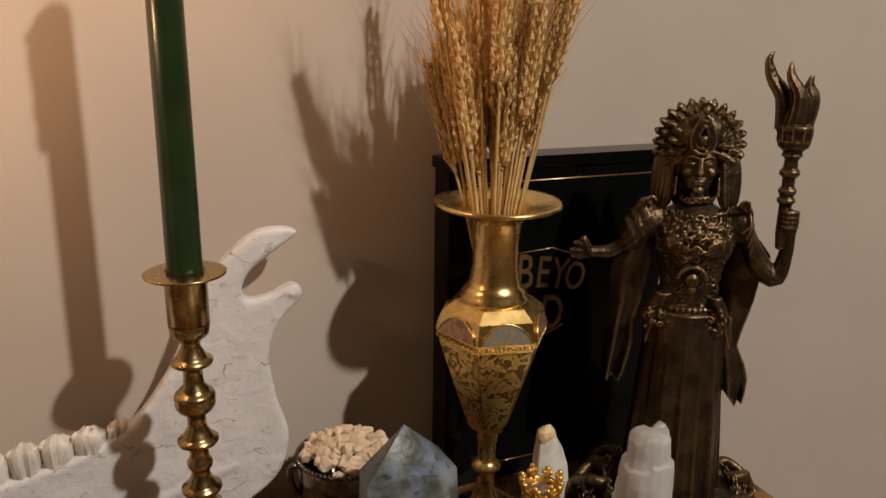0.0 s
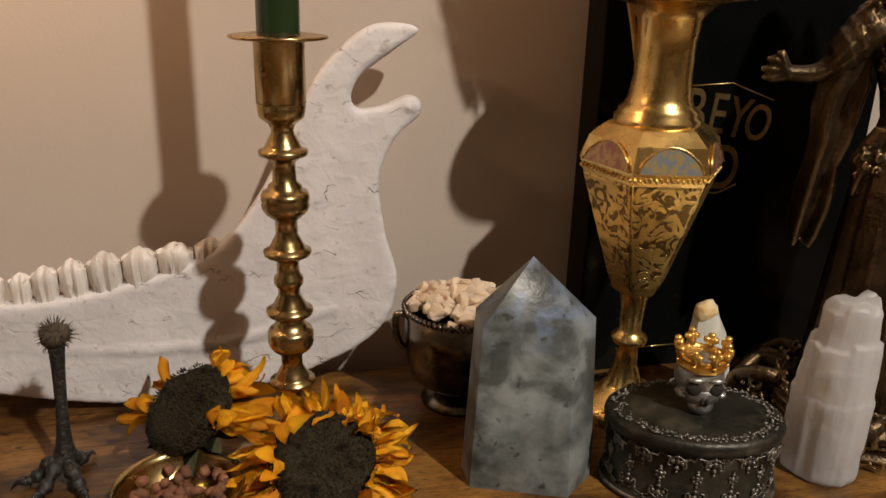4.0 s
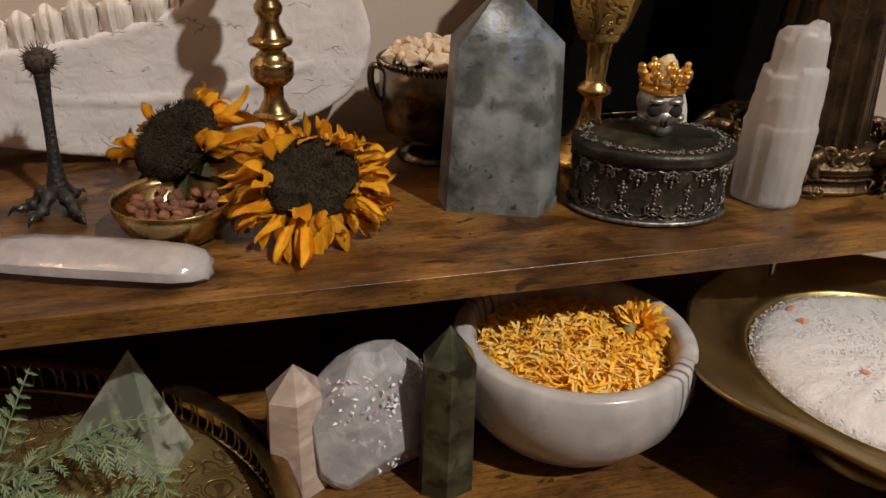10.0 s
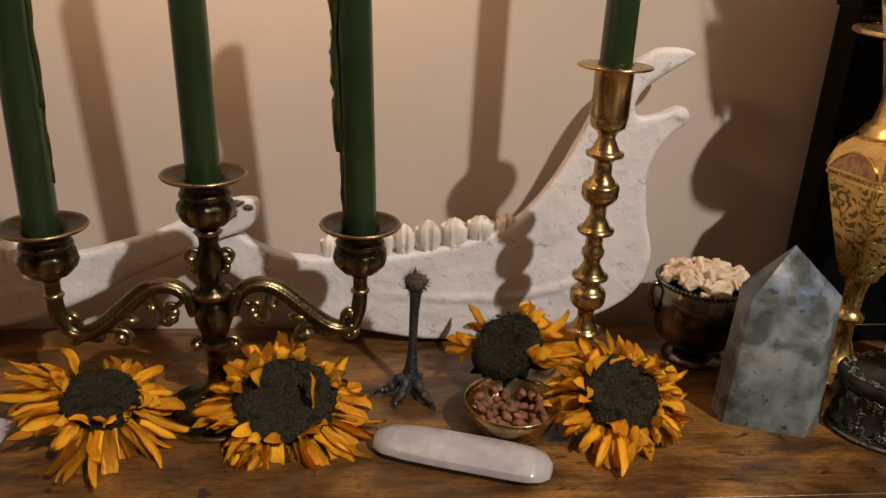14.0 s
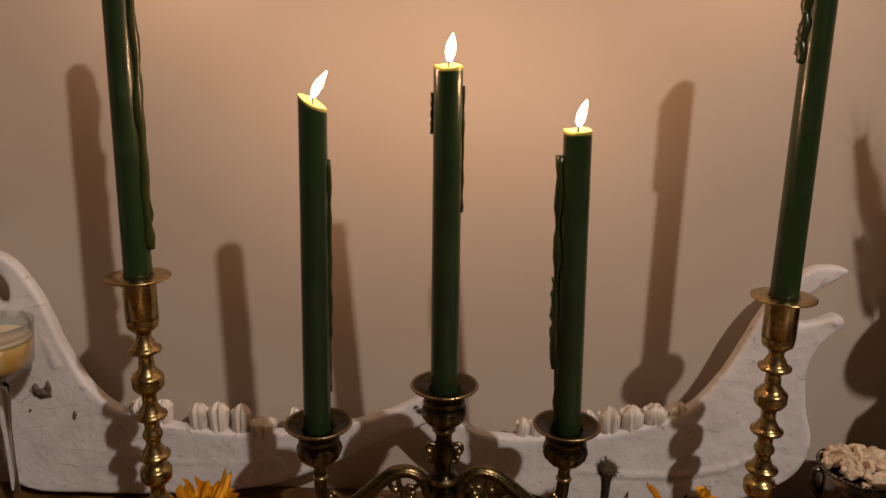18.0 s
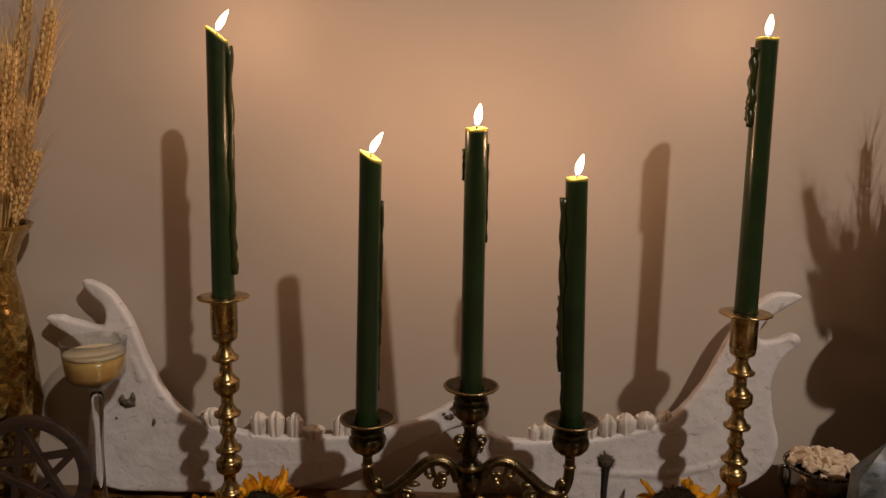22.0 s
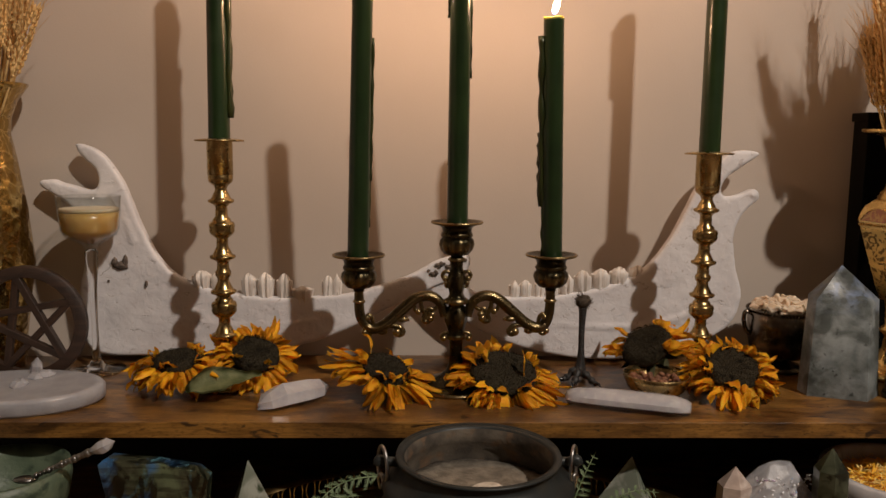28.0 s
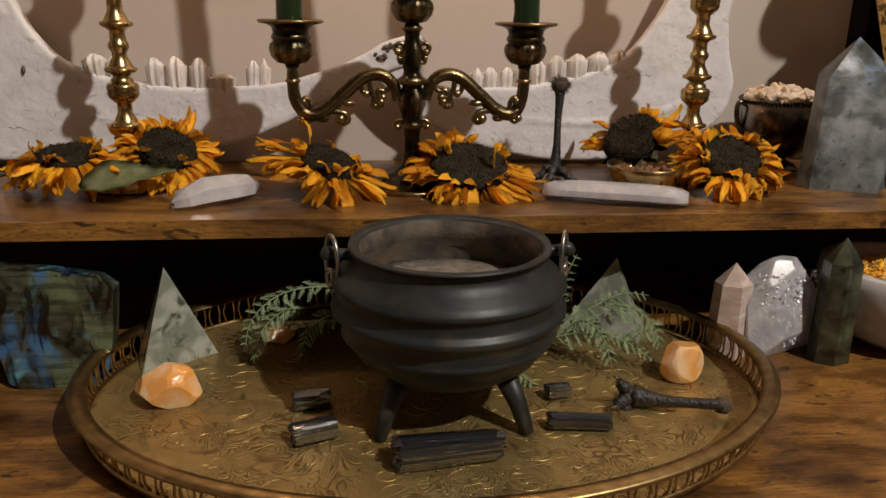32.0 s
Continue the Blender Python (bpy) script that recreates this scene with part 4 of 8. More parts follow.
def tooth(parent, x, z, h, w, lean, lobes=2, seed=0, dark=False):
    """A molar: ribbed upright sides, a groove between its lobes and a worn crown of blunt cusps."""
    rnd = random.Random(seed * 7 + 1)
    bm = bmesh.new()
    n = 26
    wide, deep = w * 0.62, w * 0.55
    shape = []
    for k in range(n):
        a = 2 * math.pi * (k + 0.5) / n
        u = math.copysign(abs(math.cos(a)) ** 0.8, math.cos(a))
        groove = 1 - (0.24 * math.exp(-(u / 0.14) ** 2) if lobes == 2 else 0) - 0.10 * math.exp(-((abs(u) - 0.5) / 0.12) ** 2)
        shape.append((wide * u, deep * math.sin(a) * groove * rnd.uniform(0.93, 1.07), 0.62 * math.cos(math.pi * u * 0.5) ** 2 + 0.38 * math.sin(math.pi * lobes * (u * 0.5 + 0.5)) ** 2))
    rings = [[bm.verts.new((0, 0, -0.012))]]
    worn = rnd.uniform(-0.10, 0.10)
    for f, sx in ((-0.012, 0.74), (0.0, 0.80), (h * 0.22, 0.92), (h * 0.50, 1.0), (h * 0.70, 1.02)):
        rings.append([bm.verts.new((px * sx + rnd.uniform(-1, 1) * 0.00025, py * sx + rnd.uniform(-1, 1) * 0.00025, f + rnd.uniform(-1, 1) * 0.0004)) for px, py, _ in shape])
    for sx, sy, lo, up in ((0.97, 0.92, 0.64, 0.26), (0.84, 0.66, 0.66, 0.38), (0.60, 0.34, 0.66, 0.42)):
        rings.append([bm.verts.new((px * sx, py * sy + 0.0004, h * (lo + (up + worn * px / wide) * c * (1 if py < 0 else 0.7)) + rnd.uniform(-1, 1) * 0.0004)) for px, py, c in shape])
    rings.append([bm.verts.new((0, 0.001, h * 0.98))])
    skin(bm, rings)
    return part("tooth", bm, M["tooth"], parent, "brown stained tooth" if dark else "", m=pose(x, 0.0005, z, 0, lean, 0), sharp=48)


def jaw(name, label, place, lean, ctrl, ridge, knobs, teeth, hollow=None):
    h = thing(name, label, "bone", place, group="pair of jaw bones")
    h.matrix_world = pose(*place, lean, 0, 0)
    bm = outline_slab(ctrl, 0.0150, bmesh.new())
    for pts, rad, fl in ridge:
        tube(smooth_path(pts, 5), [rad[0] + (rad[1] - rad[0]) * k / (5 * (len(pts) - 1)) for k in range(5 * (len(pts) - 1) + 1)], 12, bm, fl)
    for at, size in knobs:
        ball(at, size, 3, bm, 0.15, 2)
    body = part("jawbone", bm, M["bone"], h)
    fused(body, 0.0019, 8, 0.0022, 0.030)
    for k, (x, z, hh, w, ln, lobes, dark) in enumerate(teeth):
        tooth(h, x, z, hh, w, ln, lobes, k + 3, dark)
    # no hole is cut: dark lumpy balls stand for the shade inside
    for k, (at, size) in enumerate(hollow or ()):
        part("hole", ball(at, size, 3, rough=0.5, freq=3, seed=k), M["bone_dark"], h, "dark ball for the shade in a hole", m=pose(0, 0, 0))
    return h


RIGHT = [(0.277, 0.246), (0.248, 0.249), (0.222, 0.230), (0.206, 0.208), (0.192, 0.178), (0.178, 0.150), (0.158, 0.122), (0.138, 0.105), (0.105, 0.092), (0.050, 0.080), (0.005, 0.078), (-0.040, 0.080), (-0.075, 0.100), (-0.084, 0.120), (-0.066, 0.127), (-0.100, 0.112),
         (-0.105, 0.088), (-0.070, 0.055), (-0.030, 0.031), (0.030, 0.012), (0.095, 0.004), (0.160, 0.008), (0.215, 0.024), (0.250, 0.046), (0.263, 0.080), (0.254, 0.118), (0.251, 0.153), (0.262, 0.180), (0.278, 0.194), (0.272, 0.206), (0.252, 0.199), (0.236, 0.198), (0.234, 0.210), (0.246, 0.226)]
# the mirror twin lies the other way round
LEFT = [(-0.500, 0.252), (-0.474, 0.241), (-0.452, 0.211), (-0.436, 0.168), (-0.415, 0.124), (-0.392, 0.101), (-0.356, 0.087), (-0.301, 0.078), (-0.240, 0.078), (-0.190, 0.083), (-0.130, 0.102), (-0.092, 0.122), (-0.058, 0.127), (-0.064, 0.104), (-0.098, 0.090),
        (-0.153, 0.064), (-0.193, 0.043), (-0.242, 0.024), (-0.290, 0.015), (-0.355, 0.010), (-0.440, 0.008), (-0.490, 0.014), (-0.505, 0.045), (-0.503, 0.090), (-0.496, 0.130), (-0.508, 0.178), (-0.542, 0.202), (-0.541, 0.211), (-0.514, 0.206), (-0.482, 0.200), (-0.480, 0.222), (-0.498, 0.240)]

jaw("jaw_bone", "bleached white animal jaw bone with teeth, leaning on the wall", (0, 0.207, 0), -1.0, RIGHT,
    [([(-0.02, 0.0, 0.055), (0.06, -0.002, 0.045), (0.15, -0.002, 0.045), (0.22, -0.001, 0.065)], (0.006, 0.0080), 1), ([(0.20, 0, 0.16), (0.225, 0, 0.212), (0.268, 0, 0.243)], (0.0085, 0.0038), 1)],
    [((0.271, 0, 0.199), (0.0085, 0.0095, 0.0065))],
    [(0.140, 0.098, 0.018, 0.014, 2, 2, False), (0.119, 0.092, 0.022, 0.018, 1, 2, False), (0.098, 0.087, 0.025, 0.018, 0, 2, False), (0.077, 0.084, 0.026, 0.017, -1, 2, False), (0.058, 0.082, 0.024, 0.014, -2, 2, False), (0.041, 0.081, 0.021, 0.013, 0, 2, False), (0.026, 0.080, 0.018, 0.011, 2, 2, False),
     (0.010, 0.079, 0.019, 0.012, -3, 2, False), (-0.004, 0.078, 0.018, 0.011, 3, 1, False)])
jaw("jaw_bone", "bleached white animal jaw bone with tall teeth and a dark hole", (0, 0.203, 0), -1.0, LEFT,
    [([(-0.10, 0.0, 0.10), (-0.20, -0.002, 0.058), (-0.32, -0.002, 0.045), (-0.44, -0.001, 0.06)], (0.005, 0.0070), 1), ([(-0.44, 0, 0.14), (-0.465, 0, 0.21), (-0.495, 0, 0.243)], (0.0095, 0.005), 1)],
    [((-0.532, 0, 0.206), (0.011, 0.009, 0.0060))],
    [(-0.366, 0.088, 0.020, 0.018, -4, 2, True), (-0.346, 0.084, 0.023, 0.016, -2, 2, False), (-0.312, 0.078, 0.027, 0.015, 0, 2, False), (-0.293, 0.077, 0.029, 0.016, 0, 2, False), (-0.272, 0.076, 0.029, 0.015, 2, 2, False), (-0.250, 0.076, 0.014, 0.020, 0, 2, True), (-0.222, 0.077, 0.026, 0.011, 3, 2, False), (-0.211, 0.078, 0.025, 0.010, 1, 1, False)],
    [((-0.4560, -0.0085, 0.1140), (0.0085, 0.0030, 0.0045)), ((-0.4500, -0.0085, 0.1190), (0.0028, 0.0026, 0.0070)), ((-0.4620, -0.0085, 0.1180), (0.0030, 0.0026, 0.0050)), ((-0.4270, -0.0095, 0.0930), (0.0016, 0.0016, 0.0038)), ((-0.4700, -0.0085, 0.0960), (0.0012, 0.0014, 0.0014))]
    + [((-0.104 + 0.0060 * (k % 7) + 0.0022 * ((k * 5) % 3), -0.0086, 0.1100 + 0.0022 * (k % 7) - 0.0050 * (k // 7) + 0.0014 * ((k * 3) % 4)), (0.0016 + 0.0011 * ((k * 5) % 3), 0.0013, 0.0013 + 0.0008 * ((k * 7) % 3))) for k in range(14)])


# ---- sunflowers ----
def petal_mesh(k):
    """A dried ray petal: folded along its middle, ruffled, with a blunt or curled tip."""
    rnd = random.Random(k + 40)
    bm = bmesh.new()
    long, wide = 0.0300 * rnd.uniform(0.78, 1.12), 0.0036 * rnd.uniform(0.7, 1.4)
    nl, nw = 9, 4
    twist, fold, sway = rnd.uniform(-0.8, 0.8), rnd.uniform(-0.5, 1.2), rnd.uniform(-0.55, 0.55)
    down, tip = rnd.uniform(0.0, 0.8), rnd.uniform(-1.6, 1.0)
    p, rows = Vector((0, 0, 0)), []
    for i in range(nl + 1):
        f = i / nl
        pitch, yaw = -down * f + tip * f ** 3 + 0.15 * math.sin(7 * f + k), sway * f + 0.12 * math.sin(6 * f + 2 * k)
        ahead = Vector((math.cos(pitch) * math.cos(yaw), math.cos(pitch) * math.sin(yaw), math.sin(pitch)))
        side = Vector((-math.sin(yaw), math.cos(yaw), 0))
        up = ahead.cross(side) * -1
        side, up = side * math.cos(twist * f) + up * math.sin(twist * f), up * math.cos(twist * f) - side * math.sin(twist * f)
        w = wide * (0.42 + 0.58 * math.sin(math.pi * min(0.80, 0.08 + 0.66 * f))) * (1 - 0.80 * max(0, (f - 0.66) / 0.34) ** 1.8)
        rows.append([bm.verts.new(p + side * w * u + up * (fold * w * (u * u - 0.5) * 0.9 + 0.0009 * math.sin(11 * f + 4 * u + k) * abs(u) + 0.00035 * math.cos(9 * u))) for u in (j / nw * 2 - 1 for j in range(nw + 1))])
        p = p + ahead * long / nl
    for a, b in zip(rows, rows[1:]):
        for j in range(nw):
            bm.faces.new((a[j], a[j + 1], b[j + 1], b[j]))
    bmesh.ops.solidify(bm, geom=bm.faces[:], thickness=0.0003)
    return mesh_of("petal", bm, M["petal"])


PETALS = [petal_mesh(k) for k in range(11)]


def sunflower(place, facing, label, disc=0.026, count=36, droop=0.5, gaps=(), long=1.0, seed=0, odd=(), spin=0.0, stem=None):
    """A dried flower head: seed disc, fringe, sepals and petals. facing: the way that the disc looks."""
    rnd = random.Random(seed)
    h = thing("sunflower", label, "sunflower", place, group="dried sunflower heads")
    h.matrix_world = Matrix.Translation(place) @ Vector(facing).to_track_quat("Z", "Y").to_matrix().to_4x4() @ pose(0, 0, 0, 0, 0, spin)
    disc *= 1.12
    prof = [(0, 0.0045), (disc * 0.35, 0.0040), (disc * 0.62, 0.0062), (disc * 0.85, 0.0058), (disc * 0.98, 0.0025), (disc * 1.02, -0.001), (disc * 0.9, -0.006), (disc * 0.5, -0.011), (0.006, -0.013), (0, -0.013)]
    bm = lathe(prof, 48, wave=lambda a, r, z: r * (1 + 0.05 * math.sin(2 * a + seed) + 0.03 * math.sin(5 * a)))
    bumpy(bm, 0.0010, 320, seed)
    part("seed_disc", bm, M["disc"], h, "dark brown seed disc")
    bm = bmesh.new()
    for _ in range(480):
        a = rnd.uniform(0, 2 * math.pi)
        q = disc * rnd.uniform(0.74, 1.06)
        d = Vector((math.cos(a), math.sin(a), 0))
        p = d * q + Vector((0, 0, 0.0055 - 0.004 * max(0, q / disc - 0.85) * 6))
        e = p + d * rnd.uniform(-0.0005, 0.0022) + Vector((rnd.uniform(-1, 1), rnd.uniform(-1, 1), 0)) * 0.0006 + Vector((0, 0, rnd.uniform(0.0012, 0.0032)))
        s = Vector((-d.y, d.x, 0)) * 0.00045
        v = [bm.verts.new(x) for x in (p - s, p + s, p + d * 0.0007, e)]
        for f in ((0, 1, 3), (1, 2, 3), (2, 0, 3)):
            bm.faces.new([v[i] for i in f])
    for k in range(280):
        q, a = disc * 0.80 * math.sqrt((k + rnd.random()) / 280), k * 2.39996 + rnd.uniform(-0.16, 0.16)
        p = Vector((q * math.cos(a), q * math.sin(a), 0.0044 + 0.0018 * math.exp(-((q / disc - 0.68) / 0.2) ** 2)))
        d, s = Vector((math.cos(a), math.sin(a), 0)) * 0.00062, Vector((-math.sin(a), math.cos(a), 0)) * 0.00062
        v = [bm.verts.new(x) for x in (p - d, p + s, p + d, p - s, p + Vector((0, 0, rnd.uniform(0.0008, 0.0017))))]
        for f in ((0, 1, 4), (1, 2, 4), (2, 3, 4), (3, 0, 4)):
            bm.faces.new([v[i] for i in f])
    part("seed_fringe", bm, M["seed"], h, "brown bristling fringe", smooth=False)["kind"] = "stuff"
    for k in range(14):
        bm = bmesh.new()
        a = 2 * math.pi * k / 14 + rnd.uniform(-0.15, 0.15)
        d, s = Vector((math.cos(a), math.sin(a), 0)), Vector((-math.sin(a), math.cos(a), 0))
        p = d * disc * 0.8 + Vector((0, 0, -0.007))
        r = disc * rnd.uniform(0.35, 0.6)
        v = [bm.verts.new(x) for x in (p - s * 0.006, p + s * 0.006, p + d * r * 0.6 + s * 0.0035 + Vector((0, 0, -0.002)), p + d * r + Vector((0, 0, rnd.uniform(-0.006, 0.001))), p + d * r * 0.6 - s * 0.0035 + Vector((0, 0, -0.002)))]
        bm.faces.new(v)
        bmesh.ops.solidify(bm, geom=bm.faces[:], thickness=0.0004)
        part("sepal", bm, M["sepal"], h, "withered green sepal")
    if stem:
        part("stem", tube(smooth_path([(0, 0, -0.010)] + list(stem), 4), 0.0032, 8), M["sepal"], h, "dry cut stem")
    count = int(count * 3.2)
    for k in range(count):
        a = 2 * math.pi * k / count + rnd.uniform(-0.20, 0.20)
        deg = math.degrees(a) % 360
        if any(lo <= deg <= hi for lo, hi in gaps):
            continue
        tier = k % 4
        m = pose(disc * 0.93 * math.cos(a), disc * 0.93 * math.sin(a), -0.0005 - 0.0022 * tier, 0, 0, math.degrees(a)) @ pose(0, 0, 0, rnd.uniform(-28, 28), droop * 24 * rnd.uniform(0.2, 1.6) - 10 + 9 * math.sin(3 * a + seed) + 8 * math.sin(7 * a + 2 * seed), rnd.uniform(-15, 15))
        s = long * rnd.uniform(0.72, 1.18) * (1 + 0.20 * math.sin(2 * a + 1.7 * seed) + 0.14 * math.sin(5 * a + seed))
        part("petal", PETALS[rnd.randrange(11)], None, h, m=m @ Matrix.Diagonal((s, rnd.uniform(0.85, 1.25), 1, 1)))
    for k in range(count // 6):
        a = rnd.uniform(0, 2 * math.pi)
        if any(lo <= math.degrees(a) <= hi for lo, hi in gaps):
            continue
        m = pose(0, 0, 0.0015, 0, 0, math.degrees(a)) @ pose(disc * 0.97, 0, 0, rnd.uniform(-50, 50), rnd.uniform(-125, -35), rnd.uniform(-30, 30)) @ Matrix.Diagonal((rnd.uniform(0.30, 0.52), 1.15, 1, 1))
        part("petal", PETALS[rnd.randrange(11)], None, h, m=m)
    for deg, r, tilt, s in odd:
        m = pose(0, 0, 0.0045, 0, 0, deg) @ pose(disc * r, 0, 0, 25, tilt, 0) @ Matrix.Diagonal((s, 1.5, 1, 1))
        part("petal", PETALS[(seed + int(deg)) % 11], None, h, m=m)
    return h


sunflower((0.2030, 0.0740, 0.0310), (-0.05, -0.44, 0.90), "dried sunflower head with orange petals hanging over its disc", 0.0255, 40, 0.45, (), 0.92, 11, ((60, 0.98, -150, 0.5), (85, 0.98, -140, 0.45), (110, 0.98, -150, 0.5), (38, 0.98, -145, 0.5), (132, 0.98, -140, 0.45)))
sunflower((0.1305, 0.1230, 0.0410), (-0.50, -0.44, 0.75), "small dried sunflower head leaning beside the brass bowl", 0.0236, 24, 0.35, ((95, 165), (215, 355)), 0.95, 12)
sunflower((-0.0270, 0.0820, 0.0230), (0.10, -0.34, 0.93), "large dried sunflower head with one petal standing on its disc", 0.0305, 44, 0.75, (), 1.08, 13, ((-38, 0.62, -100, 0.9), (130, 0.8, -130, 0.8)))
sunflower((-0.1470, 0.0800, 0.0265), (0.34, -0.20, 0.92), "dried sunflower head lying flat, petals splayed", 0.0225, 34, 0.70, ((40, 95),), 1.32, 14, ((95, 0.9, -95, 0.9),))
sunflower((-0.2860, 0.1120, 0.0330), (0.32, -0.52, 0.79), "dried sunflower head resting behind a green leaf", 0.0215, 30, 0.45, ((190, 230),), 0.95, 15)
sunflower((-0.3640, 0.0980, 0.0300), (-0.02, -0.10, 0.99), "dried sunflower head lying flat with drooping petals", 0.0225, 38, 1.15, ((100, 150),), 1.12, 16)
leaf = bmesh.new()
rows = []
for i in range(11):
    f = i / 10
    w = 0.016 * math.sin(math.pi * min(1, f * 0.94 + 0.06)) ** 1.25 * (1 + 0.14 * math.sin(31 * f))
    rows.append([leaf.verts.new((0.074 * f, w * u, 0.0035 * math.sin(7 * f) * u + 0.006 * u * u + 0.004 * math.sin(5 * f) + 0.0012 * math.sin(23 * f) * abs(u))) for u in (-1, -0.5, 0, 0.5, 1)])
for a, b in zip(rows, rows[1:]):
    for j in range(4):
        leaf.faces.new((a[j], a[j + 1], b[j + 1], b[j]))
bmesh.ops.solidify(leaf, geom=leaf.faces[:], thickness=0.0005)
lf = part("sunflower_leaf", leaf, M["leaf"], None)
lf.matrix_world = pose(-0.342, 0.056, 0.0095, 34, -12, 14)
tagged(lf, "curled dried green sunflower leaf on the shelf", "leaf")


# ---- stones and small things on the riser shelf ----
def stone(name, label, category, bm, material, place, turn=(0, 0, 0), group="", soft=0.0007):
    if soft:
        edged(bm, soft)
    ob = part(name, bm, material, None, smooth=False)
    ob.matrix_world = pose(*place, *turn)
    return tagged(ob, label, category, group)


def hexbar(levels, seed, jag=0.10, n=6):
    """A faceted bar along x: levels of (x, ry, rz)."""
    rnd = random.Random(seed)
    bm = bmesh.new()
    side = [1 + rnd.uniform(-jag, jag) for _ in range(n)]
    rings = []
    for x, ry, rz in levels:
        if ry == 0:
            rings.append([bm.verts.new((x, rnd.uniform(-1, 1) * 0.002, rz))])
        else:
            rings.append([bm.verts.new((x + rnd.uniform(-jag, jag) * 0.02, ry * side[k] * math.cos(2 * math.pi * (k + 0.5) / n), rz + rz * side[k] * math.sin(2 * math.pi * (k + 0.5) / n) * 0.98)) for k in range(n)])
    skin(bm, rings)
    return bm


bm = hexbar([(-0.0640, 0, 0.0056), (-0.0610, 0.0070, 0.0052), (-0.0520, 0.0128, 0.0066), (-0.036, 0.0152, 0.0072), (-0.01, 0.0160, 0.0074), (0.030, 0.0158, 0.0074), (0.050, 0.0150, 0.0070), (0.059, 0.0118, 0.0062), (0.0640, 0.0062, 0.0052), (0.0655, 0, 0.0056)], 5, 0.05, 10)
wand = thing("quartz_wand", "long double-ended milky quartz wand lying on the shelf", "crystal", (0.0885, 0.0415, 0.0004), -19.0)
wand.scale = (0.935, 1.10, 1.10)
part("stone", bm, M["quartz"], wand, sharp=48)
# flat dark balls paint the shade of two small pits
for x, y, s in ((0.022, -0.004, 0.0016), (0.015, -0.003, 0.0010)):
    part("pit", ball((x, y, 0.0136), (s, s * 0.8, 0.0006), 2), M["bone_dark"], wand, "small dark ball for the shade in a pit")
stone("quartz_point", "clear quartz point with smoky patches lying on the shelf", "crystal", hexbar([(-0.040, 0.0030, 0.0030), (-0.030, 0.0150, 0.0075), (-0.016, 0.0185, 0.0105), (0.012, 0.0165, 0.0100), (0.026, 0.0120, 0.0090), (0.040, 0, 0.0085)], 8, 0.12), M["quartz"], (-0.2350, 0.0560, 0.0004), (0, 0, 38))



def feldspar_tower(place):
    """An uneven six-sided tower: one broad face to the room, shoulders at different heights and an off-centre tip, edges worn round."""
    foot = ((-0.0375, -0.0130), (0.0150, -0.0325), (0.0370, -0.0130), (0.0340, 0.0190), (-0.0100, 0.0310), (-0.0370, 0.0090))
    lift = (0.1000, 0.0975, 0.1010, 0.1030, 0.1040, 0.1030)
    bm = bmesh.new()
    rings = [[bm.verts.new((0, 0, 0))], [bm.verts.new((x, y, 0)) for x, y in foot]]
    rings.append([bm.verts.new((x * 0.865 - 0.0005, y * 0.865, z)) for (x, y), z in zip(foot, lift)])
    rings.append([bm.verts.new((-0.0030, 0.0010, 0.1345))])
    skin(bm, rings)
    bmesh.ops.bevel(bm, geom=[e for e in bm.edges if len(e.link_faces) == 2 and e.calc_face_angle(0) > 0.2], offset=0.0022, segments=3, affect="EDGES", profile=0.6)
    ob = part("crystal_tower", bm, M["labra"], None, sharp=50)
    ob.matrix_world = pose(*place)
    return tagged(ob, "tall six-sided grey feldspar tower with a painted blue flash", "crystal")


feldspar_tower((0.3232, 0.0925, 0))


def selenite_tower(place):
    """A chiselled tower: ledges broken at uneven heights, a blunt top and fine upright fibres."""
    bm = bmesh.new()
    rnd = random.Random(14)
    seg = 40
    rows = [(0, 0.0235, 0), (0.002, 0.0248, 0), (0.030, 0.0254, 0), (0.0565, 0.0254, 1), (0.0575, 0.0240, 1), (0.0745, 0.0236, 2), (0.0755, 0.0228, 2), (0.0930, 0.0218, 3), (0.0942, 0.0184, 3),
            (0.1120, 0.0168, 4), (0.1128, 0.0154, 4), (0.1190, 0.0134, 5)]
    steps = [[0] * seg] + [[0.0] * seg for _ in range(6)]
    for lv in range(1, 7):
        k = 0
        while k < seg:
            run, hgt = rnd.randint(2, 6), rnd.uniform(-0.0046, 0.0040) * (0.7 if lv == 1 else 1)
            for q in range(k, min(seg, k + run)):
                steps[lv][q] = hgt
            k += run
    fibre = [1 + rnd.uniform(-0.03, 0.03) for _ in range(seg)]
    rings = [[bm.verts.new((0, 0, 0))]]
    for z, r, lv in rows:
        rings.append([bm.verts.new(((0.0262 - r) * 0.15 + r * fibre[k] * (1 + 0.03 * math.sin(3 * a + lv)) * math.cos(a), r * 0.92 * fibre[k] * (1 + 0.03 * math.sin(3 * a + lv)) * math.sin(a), z + steps[lv][k])) for k, a in ((k, 2 * math.pi * k / seg) for k in range(seg))])
    rings.append([bm.verts.new((0.0015, 0, 0.1195))])
    skin(bm, rings)
    ob = part("selenite_tower", bm, M["selenite"], None)
    fused(ob, 0.0011, 3, 0.0022, 0.014)
    ob.matrix_world = pose(*place, 0, 0, -10) @ Matrix.Diagonal((0.89, 0.89, 0.94, 1))
    return tagged(ob, "stepped white selenite tower with a fibrous sheen", "crystal")


selenite_tower((0.5000, 0.0610, 0))

